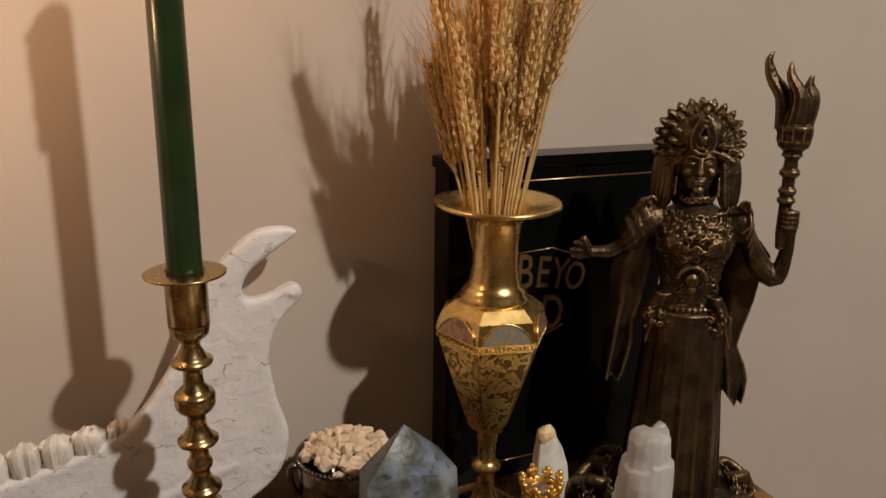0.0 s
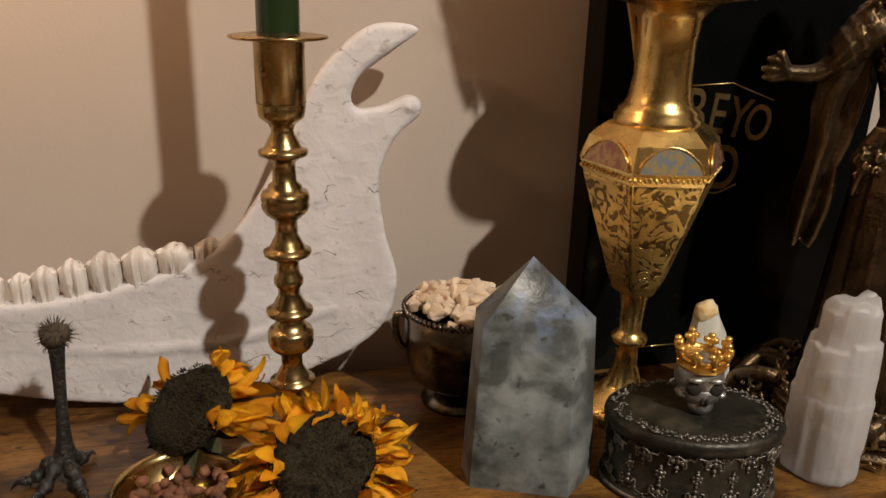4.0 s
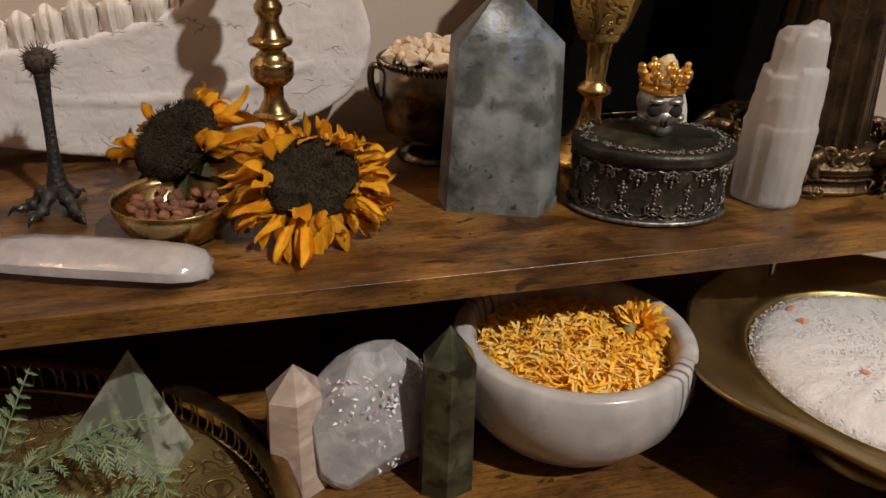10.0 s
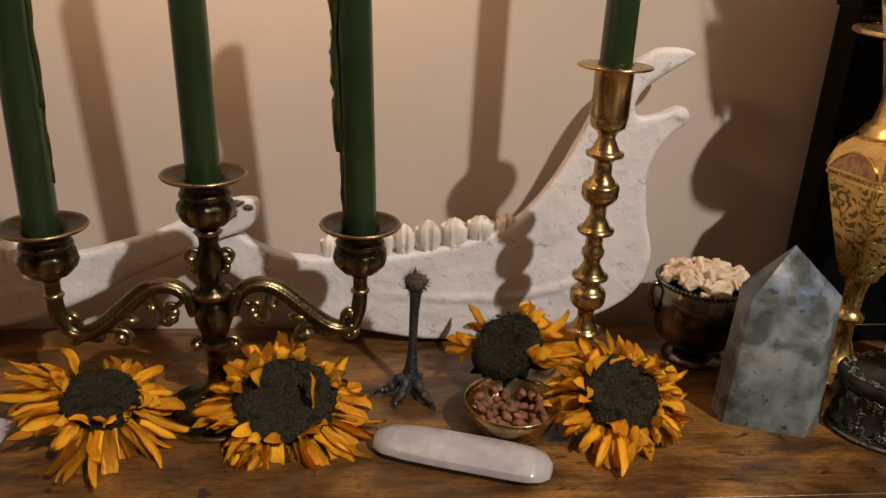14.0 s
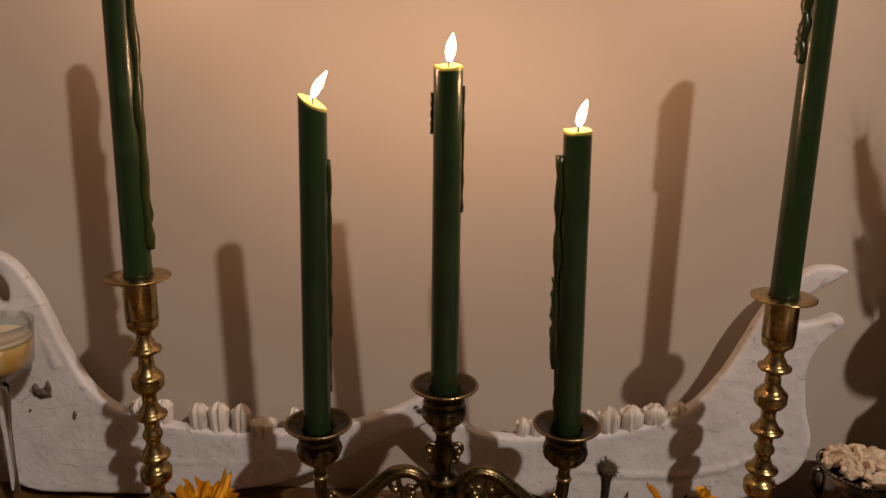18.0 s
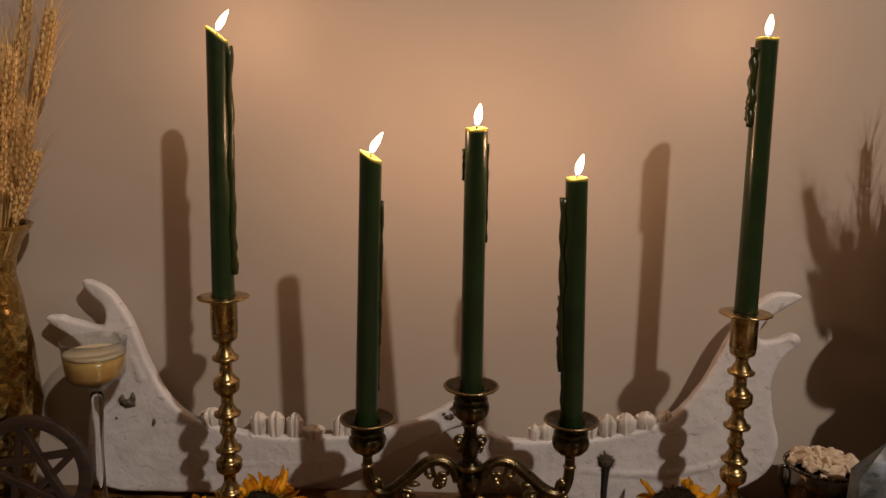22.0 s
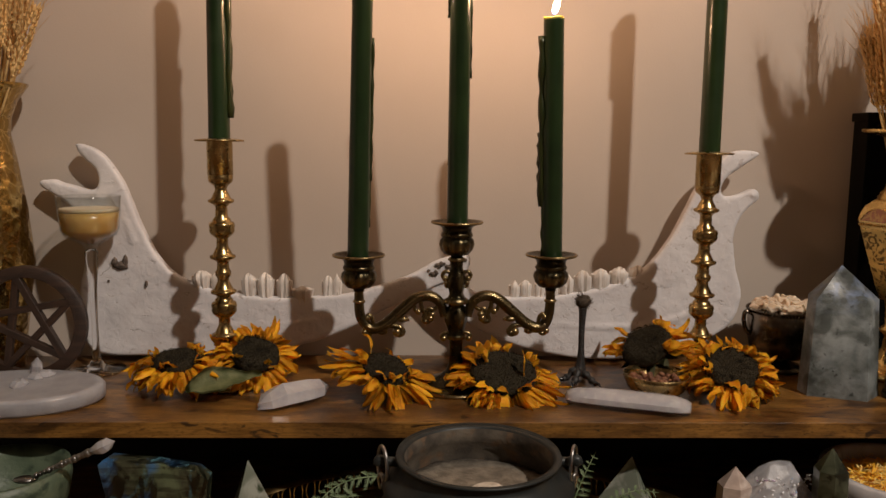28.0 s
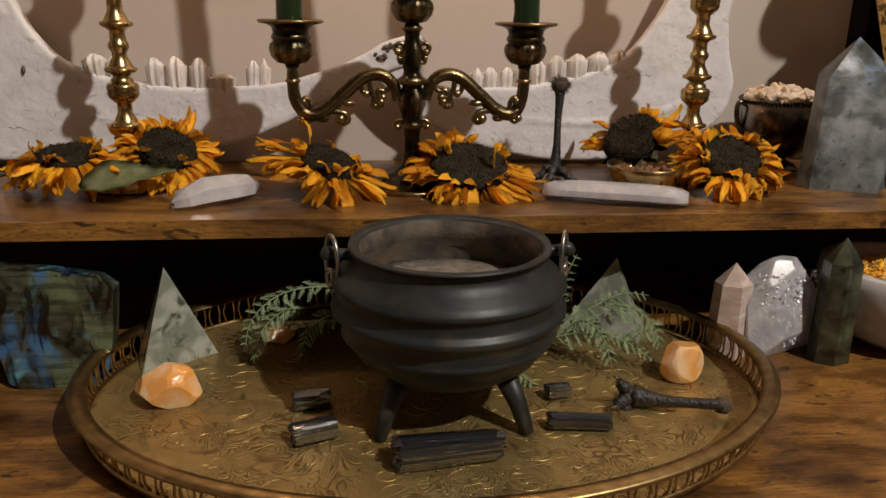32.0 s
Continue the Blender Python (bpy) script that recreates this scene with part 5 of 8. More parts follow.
bm = bmesh.new()
rings = [[bm.verts.new((0, 0, 0))]]
for z, rx, ry, dx in ((0, 0.021, 0.013, 0), (0.012, 0.0205, 0.013, 0), (0.030, 0.0185, 0.012, -0.001), (0.046, 0.0150, 0.010, -0.003), (0.058, 0.0105, 0.008, -0.006), (0.066, 0.0080, 0.006, -0.008)):
    rings.append([bm.verts.new((dx + rx * math.cos(a), ry * math.sin(a), z)) for a in (2 * math.pi * k / 9 for k in range(9))])
rings.append([bm.verts.new((-0.008, 0, 0.0675))])
skin(bm, rings)
agate = thing("agate_point", "small white agate point with a honey tip", "crystal", (0.4760, 0.1560, 0.004), 15)
part("stone", bumpy(edged(bm, 0.0016), 0.0012, 130), M["agate"], agate, sharp=40)
part("tip", ball((-0.0085, -0.001, 0.0625), (0.0092, 0.0068, 0.0085), 2, rough=0.25, freq=2), M["agate_tip"], agate, "honey-coloured tip", smooth=False)


# ---- dried bird foot ----
def bird_foot(name, label, place, rz, lean=0.0, lying=False):
    h = thing(name, label, "bird foot", place, rz)
    if lying:
        h.matrix_world = pose(*place, 0, 86, rz)
    top = 0.084 if not lying else 0.062
    part("leg", tube(smooth_path([(0, 0, 0.010), (0.001, 0.001, 0.03), (0.0005, 0.004, 0.055), (0.001, 0.006, top)], 5), [0.0075, 0.0066, 0.0056, 0.0048, 0.0042, 0.0038, 0.0035, 0.0034, 0.0033, 0.0033, 0.0034, 0.0035, 0.0037, 0.004, 0.0044, 0.0048], 9), M["talon"], h)
    for ang, long, lift in ((-95, 0.022, 0.012), (-40, 0.026, 0.010), (-142, 0.020, 0.012), (80, 0.014, 0.010)):
        c, s = math.cos(radians(ang)), math.sin(radians(ang))
        if lying:
            long, lift = long * 0.72, 0.007
        pts = smooth_path([(0, 0, 0.012), (c * long * 0.35, s * long * 0.35, lift), (c * long * 0.7, s * long * 0.7, 0.006), (c * long, s * long, 0.0035)], 4)
        toe = part("toe", tube(pts, [0.0046 + 0.0009 * math.sin(i * 1.6) - 0.00012 * i for i in range(len(pts))], 8), M["talon"], h)
        e = pts[-1]
        part("claw", tube(smooth_path([e, e + Vector((c * 0.005, s * 0.005, 0.001)), e + Vector((c * 0.009, s * 0.009, -0.003))], 3), [0.0026, 0.0024, 0.002, 0.0016, 0.0012, 0.0007, 0.0003], 7), M["tourm"], toe, "curved black claw")
    if not lying:
        bm = ball((0.001, 0.006, top + 0.003), (0.0085, 0.0075, 0.0075), 2, rough=0.3, freq=2)
        rnd = random.Random(9)
        for _ in range(170):
            d = Vector((rnd.gauss(0, 1), rnd.gauss(0, 1), rnd.gauss(0, 0.9))).normalized()
            p = Vector((0.001, 0.006, top + 0.003)) + d * 0.006
            tube([p, p + d * rnd.uniform(0.003, 0.0062)], [0.0004, 0.0001], 3, bm, caps=False)
        part("tuft", bm, M["tuft"], h, "ragged brown feather tuft")
    else:
        part("bone_end", ball((0.001, 0.006, top), (0.0046, 0.0044, 0.0050), 2, rough=0.7, freq=3), M["tuft"], h, "ragged brown bone end")
    return h


bird_foot("bird_foot", "dried dark bird foot standing upright with a feather tuft", (0.0600, 0.1300, 0), -20)


# ---- brass bowl of rosebuds ----
bowl = thing("brass_bowl", "small shallow brass bowl filled with dried buds", "bowl", (0.1285, 0.0770, 0))
bowl.scale = (1.16, 1.16, 1.02)
part("bowl", lathe([(0, 0), (0.015, 0), (0.0195, 0.003), (0.0250, 0.010), (0.0282, 0.0185), (0.0290, 0.0240), (0.0284, 0.0244), (0.0272, 0.0190), (0.0240, 0.0115), (0.0180, 0.0050), (0, 0.0040)], 48), M["brass"], bowl)
rnd = random.Random(21)
for k in range(58):
    a, r = rnd.uniform(0, 6.28), 0.0222 * math.sqrt(rnd.random())
    z = 0.0085 + 0.0075 * (1 - r / 0.024) + rnd.uniform(0, 0.005) + (0.004 if r > 0.016 else 0)
    bud = part("bud", ball((0, 0, 0), (0.0030, 0.0026, 0.0042), 1, rough=0.5, freq=2, seed=k), M["bud"], bowl, m=pose(r * math.cos(a), r * math.sin(a), z, rnd.uniform(0, 180), rnd.uniform(0, 180), 0))

# ---- silver pot of resin ----
pot = thing("silver_pot", "tarnished silver footed pot heaped with pale resin", "pot", (0.3020, 0.1790, 0))
pot.scale = (1.07, 1.07, 1.0)
part("body", lathe([(0, 0.013), (0.012, 0.013), (0.024, 0.0155), (0.0310, 0.022), (0.0340, 0.036), (0.0352, 0.052), (0.0350, 0.070), (0.0335, 0.070), (0.0335, 0.058), (0.0325, 0.046), (0.027, 0.033), (0, 0.022)], 48), M["silver"], pot)
part("foot", lathe([(0, 0), (0.0235, 0), (0.0240, 0.002), (0.0215, 0.0045), (0.0205, 0.006), (0.0150, 0.0085), (0.0105, 0.012), (0.0105, 0.0145)], 40), M["silver"], pot)
bm = bmesh.new()
for k in range(64):
    a = 2 * math.pi * k / 64
    ball((0.0355 * math.cos(a), 0.0355 * math.sin(a), 0.0705), (0.0024, 0.0015, 0.0017), 1, bm, m=pose(0, 0, 0, 0, 25, math.degrees(a) + 40).to_3x3())
part("beaded_rim", bm, M["silver"], pot, "twisted rope rim")
for s in (180, 0):
    c = math.cos(radians(s))
    part("handle", tube(smooth_path([(c * 0.034, 0, 0.066), (c * 0.0400, 0, 0.067), (c * 0.0415, 0, 0.058), (c * 0.0385, 0, 0.046), (c * 0.032, 0, 0.040)], 5), 0.0024, 8), M["silver"], pot)
rnd = random.Random(5)
for k in range(110):
    a, r = rnd.uniform(0, 6.28), 0.0305 * math.sqrt(rnd.random())
    z = 0.0690 + 0.0100 * (1 - (r / 0.033) ** 2) + rnd.uniform(-0.002, 0.0035)
    q = rnd.uniform(0.0044, 0.0068)
    part("resin_lump", chunk(q * 1.15, k), M["resin"], pot, smooth=False, m=pose(r * math.cos(a), r * math.sin(a), z, rnd.uniform(0, 180), 0, rnd.uniform(0, 180)))


# ---- wheat ----
def wheat_mesh(k):
    rnd = random.Random(70 + k)
    heads, awns = bmesh.new(), bmesh.new()
    long = 0.070 + 0.012 * rnd.random()
    for i in range(20):
        f = i / 19
        for s in (0, 1, 2):
            a = s * 2.1 + (i % 2) * 1.05 + rnd.uniform(-0.2, 0.2)
            w = 0.0054 * (1 - 0.45 * f) * (0.8 + 0.4 * min(1, f * 6))
            d = Vector((math.cos(a), math.sin(a), 0))
            p = Vector((0, 0, long * f)) + d * w * 0.75
            tip = p + d * 0.0018 + Vector((0, 0, 0.0122))
            mid, o = (p + tip) / 2, Vector((-d.y, d.x, 0)) * 0.0023
            v = [heads.verts.new(x) for x in (p, mid + o, mid + d * 0.0023, mid - o, mid - d * 0.0012, tip)]
            for q in ((0, 1, 2), (0, 2, 3), (0, 3, 4), (0, 4, 1), (5, 2, 1), (5, 3, 2), (5, 4, 3), (5, 1, 4)):
                heads.faces.new([v[j] for j in q])
            if rnd.random() < 0.62:
                e = tip + Vector((d.x * 0.011 + rnd.uniform(-1, 1) * 0.005, d.y * 0.011 + rnd.uniform(-1, 1) * 0.006, rnd.uniform(0.026, 0.050)))
                m1 = (tip + e) / 2 + d * -0.003
                tube([tip, m1, e], [0.00028, 0.00022, 0.00008], 3, awns, caps=False)
    stem = tube([(0, 0, -0.150), (0.001, 0, -0.08), (0, 0, 0.0), (0, 0, long * 0.9)], [0.0013, 0.0013, 0.0011, 0.0007], 6)
    tube([(0, 0, -0.004), (0, 0, 0.002)], [0.0018, 0.0018], 6, stem)
    return mesh_of("ear", heads, M["kernel"], False), mesh_of("bristle", awns, M["awn"], False), mesh_of("stem", stem, M["stalk"])


WHEAT = [wheat_mesh(k) for k in range(4)]


def wheat_stalk(foot, head, spin, k, label):
    foot, head = Vector(foot), Vector(head)
    h = thing("wheat_stalk", label, "wheat", foot, group="dried wheat stalks")
    h.matrix_world = Matrix.Translation(foot) @ Vector((0, 0, 1)).rotation_difference(head - foot).to_matrix().to_4x4()
    reach = (head - foot).length
    ear, awns, stem = WHEAT[k % 4]
    part("ear", ear, None, h, m=pose(0, 0, reach, 0, 0, spin))["kind"] = "stuff"
    part("bristle", awns, None, h, m=pose(0, 0, reach, 0, 0, spin))["kind"] = "stuff"
    part("stem", stem, None, h, m=pose(0, 0, reach, 0, 0, spin) @ Matrix.Diagonal((1, 1, reach / 0.150, 1)))
    return h


# ---- engraved brass vase ----
VASE = (0.4110, 0.1500, 0.0)
vase = thing("brass_vase", "engraved brass vase with six panels and a flared rim", "vase", VASE)
vase.matrix_world = pose(*VASE, 1.5, 0, 0)
part("foot", lathe([(0, 0), (0.033, 0), (0.034, 0.003), (0.032, 0.007), (0.026, 0.012), (0.016, 0.016), (0.0115, 0.022), (0.0075, 0.034), (0.0066, 0.047), (0.0085, 0.049), (0.0118, 0.0515), (0.0120, 0.0545), (0.0085, 0.0575), (0.0070, 0.060), (0.0078, 0.075), (0.0098, 0.088), (0.0115, 0.090)], 40), M["brass_bright"], vase)
bm = bmesh.new()
six = lambda r, z, t=0.0: [bm.verts.new((r * math.cos(math.pi / 3 * k + t), r * math.sin(math.pi / 3 * k + t), z)) for k in range(6)]
T6 = radians(230)
rings = [six(0.0140, 0.088, T6), six(0.0155, 0.0895, T6), six(0.0425, 0.170, T6), six(0.0433, 0.173, T6)]
skin(bm, rings)
part("panel_frame", edged(bm, 0.0012), M["brass_bright"], vase, smooth=False)
for k in range(6):
    a0, a1 = T6 + math.pi / 3 * k, T6 + math.pi / 3 * (k + 1)
    bm = bmesh.new()
    pts = [Vector((r * math.cos(a), r * math.sin(a), z)) for r, a, z in ((0.0168, a0, 0.0925), (0.0168, a1, 0.0925), (0.0424, a1, 0.1690), (0.0424, a0, 0.1690))]
    c = sum(pts, Vector()) / 4
    out = Vector((c.x, c.y, -c.xy.length * 0.30)).normalized()
    lo, hi = [bm.verts.new(p.lerp(c, 0.05)) for p in pts], [bm.verts.new(p.lerp(c, 0.08) + out * 0.0007) for p in pts]
    bm.faces.new(hi)
    for i in range(4):
        bm.faces.new((lo[i], lo[(i + 1) % 4], hi[(i + 1) % 4], hi[i]))
    part("panel", bm, M["etched"], vase, "etched brass panel with leaves", smooth=False)
bm = bmesh.new()
rings = [six(0.0438, 0.1735, T6), six(0.0442, 0.1755, T6), six(0.0402, 0.1900, T6), six(0.0310, 0.1975, T6), six(0.0235, 0.2010, T6)]
skin(bm, rings)
part("shoulder", edged(bm, 0.0034), M["brass_bright"], vase, "polished shoulder with enamel lozenges", smooth=False)
enamel = {0: mat("red_enamel", (0.36, 0.17, 0.125), (0.46, 0.31, 0.15), 0.26, 0.6, scale=260, mix=(0.45, 0.55)), 1: mat("pale_blue_enamel", (0.30, 0.34, 0.38), (0.50, 0.38, 0.17), 0.3, 0.5, scale=260, mix=(0.45, 0.55))}
for k in range(6):
    a0, a1 = T6 + math.pi / 3 * k, T6 + math.pi / 3 * (k + 1)
    bm = bmesh.new()
    arch = []
    for i in range(15):
        u = i / 14
        z = 0.1752 + 0.0150 * math.sin(math.pi * u) ** 0.55
        r = 0.0443 - 0.0040 * (z - 0.1755) / 0.0145
        c0, c1 = Vector((r * math.cos(a0), r * math.sin(a0), z)), Vector((r * math.cos(a1), r * math.sin(a1), z))
        arch.append(c0.lerp(c1, 0.06 + 0.88 * u))
    out = Vector((math.cos((a0 + a1) / 2), math.sin((a0 + a1) / 2), 0.28)).normalized()
    lo, hi = [bm.verts.new(p - out * 0.0006) for p in arch], [bm.verts.new(p + out * 0.0009) for p in arch]
    bm.faces.new(hi)
    for i in range(15):
        bm.faces.new((lo[i], lo[(i + 1) % 15], hi[(i + 1) % 15], hi[i]))
    part("lozenge_edge", tube([p + out * 0.0009 for p in arch], 0.0008, 6), M["brass_bright"], vase, "raised gold outline")
    part("lozenge", bm, enamel[(k + 1) % 2], vase, "red enamel lozenge" if k % 2 else "pale blue enamel lozenge", smooth=False)
bm = bmesh.new()
for k in range(6):
    a0, a1 = T6 + math.pi / 3 * k, T6 + math.pi / 3 * (k + 1)
    for j in range(14):
        f = (j + 0.5) / 14
        p = Vector((0.0438 * math.cos(a0), 0.0438 * math.sin(a0), 0.171)).lerp(Vector((0.0438 * math.cos(a1), 0.0438 * math.sin(a1), 0.171)), f)
        ball(p, 0.0013, 1, bm)
part("beading", bm, M["brass_bright"], vase, "row of small brass beads")
part("neck", lathe([(0.0255, 0.1985), (0.0262, 0.2015), (0.0235, 0.2035), (0.0240, 0.206), (0.0205, 0.209), (0.0185, 0.214), (0.0170, 0.226), (0.0168, 0.245), (0.0185, 0.258), (0.0240, 0.2655), (0.0340, 0.2690), (0.0455, 0.2705), (0.0472, 0.2722), (0.0462, 0.2742), (0.0440, 0.2738), (0.0330, 0.2715), (0.0230, 0.268), (0.0165, 0.259), (0.0145, 0.245), (0.0145, 0.215), (0, 0.214)], 48), M["brass_bright"], vase)
rnd = random.Random(31)
for k in range(34):
    a = k * 2.4
    q = math.sqrt((k + 0.5) / 34)
    lean = Vector((math.cos(a) * 0.020 * q - 0.001, math.sin(a) * 0.017 * q, 0))
    up = rnd.uniform(0.085, 0.175) if k % 3 else rnd.uniform(0.072, 0.10)
    foot = Vector(VASE) + Vector((math.cos(a) * 0.011 * q, math.sin(a) * 0.011 * q, 0.218))
    wheat_stalk(foot, foot + Vector((0, 0, up)) + lean * (up / 0.08), rnd.uniform(0, 360), k, "dried golden wheat stalk with bristling awns, in the vase")

# ---- black keepsake box with gold foil ----
kb = thing("gift_box", "glossy black box with gold foil lettering, on the wall", "box", (0.5050, 0.2180, 0.0), 0.8)
part("case", box((0.216, 0.030, 0.285), (0, 0, 0.1425), bevel=0.0012), M["box_board"], kb, smooth=False)
part("lid", box((0.220, 0.034, 0.010), (0, 0, 0.2895), bevel=0.0012), M["box_board"], kb, "glossy black lid edge", smooth=False)
part("foil_line", box((0.196, 0.0010, 0.0011), (0.004, -0.0152, 0.274)), M["foil"], kb, "thin gold foil line")
part("foil_line", box((0.060, 0.0010, 0.0010), (-0.046, -0.0152, 0.017)), M["foil"], kb, "thin gold foil line")


def letters(text, size, at, parent, rz=0.0):
    """Raised outline lettering in the built-in font, facing the room."""
    cu = bpy.data.curves.new("lettering", "FONT")
    cu.body, cu.size, cu.align_x, cu.align_y = text, size, "CENTER", "CENTER"
    cu.extrude, cu.offset = 0.0004, 0.0002
    tmp = bpy.data.objects.new("lettering", cu)
    scene.collection.objects.link(tmp)
    bpy.context.view_layer.update()
    me = bpy.data.meshes.new_from_object(tmp.evaluated_get(bpy.context.evaluated_depsgraph_get()))
    bpy.data.objects.remove(tmp)
    me.materials.clear()
    me.materials.append(M["foil"])
    return part("letter", me, None, parent, "gold foil letter", m=pose(*at, 90, rz, 0) @ Matrix.Diagonal((0.72, 1, 1, 1)))


letters("E", 0.040, (-0.0185, -0.0156, 0.1915), kb, 6)
letters("Y", 0.040, (-0.0020, -0.0156, 0.1885), kb, 10)
letters("D", 0.046, (-0.0080, -0.0156, 0.1530), kb, 4)
letters("B", 0.044, (-0.0365, -0.0156, 0.1935), kb, 4)
letters("O", 0.036, (0.0140, -0.0156, 0.1850), kb, 12)
part("foil_line", tube([(-0.045, -0.0154, 0.212), (-0.01, -0.0154, 0.214), (0.024, -0.0154, 0.202)], 0.0005, 5), M["foil"], kb, "thin gold foil line")
part("foil_line", tube(smooth_path([(-0.030, -0.0154, 0.150), (-0.026, -0.0154, 0.140), (-0.012, -0.0154, 0.136), (0.004, -0.0154, 0.142)], 5), 0.0006, 5), M["foil"], kb, "curled gold foil stroke")


# ---- oval trinket box with a crowned skull ----
def oval(prof, seg=56, ax=0.0495, ay=0.0360, bm=None):
    """Like lathe, but oval: the profile's radius 1 is the rim."""
    bm = bm or bmesh.new()
    rings = []
    for r, z in prof:
        rings.append([bm.verts.new((0, 0, z))] if r == 0 else [bm.verts.new((ax * r * math.cos(2 * math.pi * k / seg), ay * r * math.sin(2 * math.pi * k / seg), z)) for k in range(seg)])
    skin(bm, rings)
    return bm


tb = thing("trinket_box", "oval blackened pewter trinket box with crowned skull lid", "box", (0.4140, 0.0660, 0), -14)
part("body", oval([(0, 0), (1.0, 0), (1.03, 0.0015), (1.02, 0.004), (0.965, 0.006), (0.96, 0.036), (0.975, 0.0375), (0, 0.0375)]), M["box_dark"], tb)
part("base_rim", oval([(1.0, 0.0008), (1.035, 0.0012), (1.045, 0.0024), (1.03, 0.0038), (0.98, 0.0042)]), M["box_relief"], tb, "bright pewter base rim")
part("lid", oval([(0, 0.0495), (0.35, 0.049), (0.72, 0.0470), (0.88, 0.0465), (0.97, 0.0460), (1.02, 0.0445), (1.035, 0.042), (1.02, 0.0385), (0.99, 0.0372), (0, 0.0372)]), M["box_dark"], tb, "domed dark lid with relief border")
def fleur(bm, y, z, s, up=1):
    """A small lily of beads and curls, on the side wall."""
    for dy, dz, q in ((0, 0.0, 1.0), (0, 0.0034, 0.75), (0, 0.0058, 0.5), (-0.0024, 0.0006, 0.7), (0.0024, 0.0006, 0.7), (-0.0038, -0.0016, 0.6), (0.0038, -0.0016, 0.6), (0, -0.0026, 0.7)):
        ball((0.0002, y + dy * s, z + up * dz * s), (0.0011, 0.0015 * q * s, 0.0019 * q * s), 1, bm)
    for e in (-1, 1):
        tube(smooth_path([(0.0004, y + e * 0.0008 * s, z - up * 0.003 * s), (0.0006, y + e * 0.0036 * s, z - up * 0.001 * s), (0.0006, y + e * 0.0042 * s, z + up * 0.0022 * s), (0.0005, y + e * 0.0026 * s, z + up * 0.0026 * s)], 3), 0.00055 * s, 4, bm, caps=False)


NREL = 15
for k in range(NREL):
    a = 2 * math.pi * k / NREL
    nx, ny = math.cos(a) / 0.0495, math.sin(a) / 0.0360
    ang = math.degrees(math.atan2(ny, nx))
    here = pose(0.0495 * 0.962 * math.cos(a), 0.0360 * 0.962 * math.sin(a), 0, 0, 0, ang)
    bm = bmesh.new()
    fleur(bm, 0, 0.0108, 1.18)
    fleur(bm, 0.0082, 0.0328, 1.12, -1)
    for dz, q in ((0.0230, 1.1), (0.0258, 0.8), (0.0202, 0.7), (0.0276, 0.45), (0.0182, 0.45)):
        ball((0.0003, 0, dz), (0.0009, 0.0014 * q + 0.0003, 0.0017 * q), 1, bm)
    for e in (-1, 1):
        ball((0.0003, e * 0.0021, 0.0238), (0.0009, 0.0012, 0.0013), 1, bm)
        ball((0.0003, e * 0.0018, 0.0214), (0.0009, 0.0009, 0.0010), 1, bm)
        tube([(0.0005, e * 0.0008, 0.0105), (0.0005, e * 0.0045, 0.0082), (0.0004, e * 0.0085, 0.0070)], 0.00042, 4, bm, caps=False)
        tube([(0.0005, 0.0082 + e * 0.0010, 0.0330), (0.0005, 0.0082 + e * 0.0048, 0.0352), (0.0004, 0.0082 + e * 0.0085, 0.0360)], 0.00042, 4, bm, caps=False)
        tube(smooth_path([(0.0002, e * 0.0090, 0.0072), (0.0004, e * 0.0066, 0.0050), (0.0004, e * 0.0036, 0.0062), (0.0004, e * 0.0018, 0.0084)], 3), 0.00038, 4, bm, caps=False)
        tube(smooth_path([(0.0002, e * 0.0010, 0.0366), (0.0004, e * 0.0032, 0.0338), (0.0004, e * 0.0056, 0.0358)], 3), 0.00038, 4, bm, caps=False)
    part("relief", bm, M["box_relief"], tb, "worn silvery lily relief" if k == 0 else "", m=here)
bm = bmesh.new()
rnd = random.Random(3)
for k in range(300):
    a = 2 * math.pi * k / 300
    f = rnd.uniform(0.80, 0.96) + 0.02 * math.sin(20 * a)
    ball((0.0495 * f * math.cos(a), 0.0360 * f * math.sin(a), 0.0466 + 0.0005 * rnd.random()), (rnd.uniform(0.0006, 0.0017), rnd.uniform(0.0005, 0.0013), 0.0007), 1, bm)
part("lid_relief", bm, M["box_relief"], tb, "worn silvery leaf border")
bm = ball((0, 0.001, 0.0680), (0.0138, 0.0146, 0.0135), 3)
ball((0, -0.0040, 0.0605), (0.0115, 0.0104, 0.0080), 3, bm)
ball((0, -0.0074, 0.0540), (0.0072, 0.0066, 0.0056), 3, bm)
for e in (-1, 1):
    ball((e * 0.0104, -0.0050, 0.0602), (0.0038, 0.0060, 0.0026), 2, bm)
    ball((e * 0.0054, -0.0122, 0.0712), (0.0052, 0.0026, 0.0018), 2, bm)
skull = part("skull", bm, M["pewter"], tb, "shiny pewter skull")
# black balls set flush stand for the shade inside eye and nose sockets
for x, y, z, q in ((-0.0056, -0.0110, 0.0655, (0.0051, 0.0030, 0.0047)), (0.0056, -0.0110, 0.0655, (0.0051, 0.0030, 0.0047)), (-0.0013, -0.0140, 0.0588, (0.0013, 0.0016, 0.0026)), (0.0013, -0.0140, 0.0588, (0.0013, 0.0016, 0.0026))):
    part("socket", ball((x, y, z), q, 2), M["wick"], skull, "black ball for the shade in a socket")
for k in range(8):
    part("tooth", box((0.0010, 0.0009, 0.0022), (-0.0038 + k * 0.0011, -0.0136 + abs(k - 3.5) * 0.0004, 0.0530)), M["pewter"], skull)
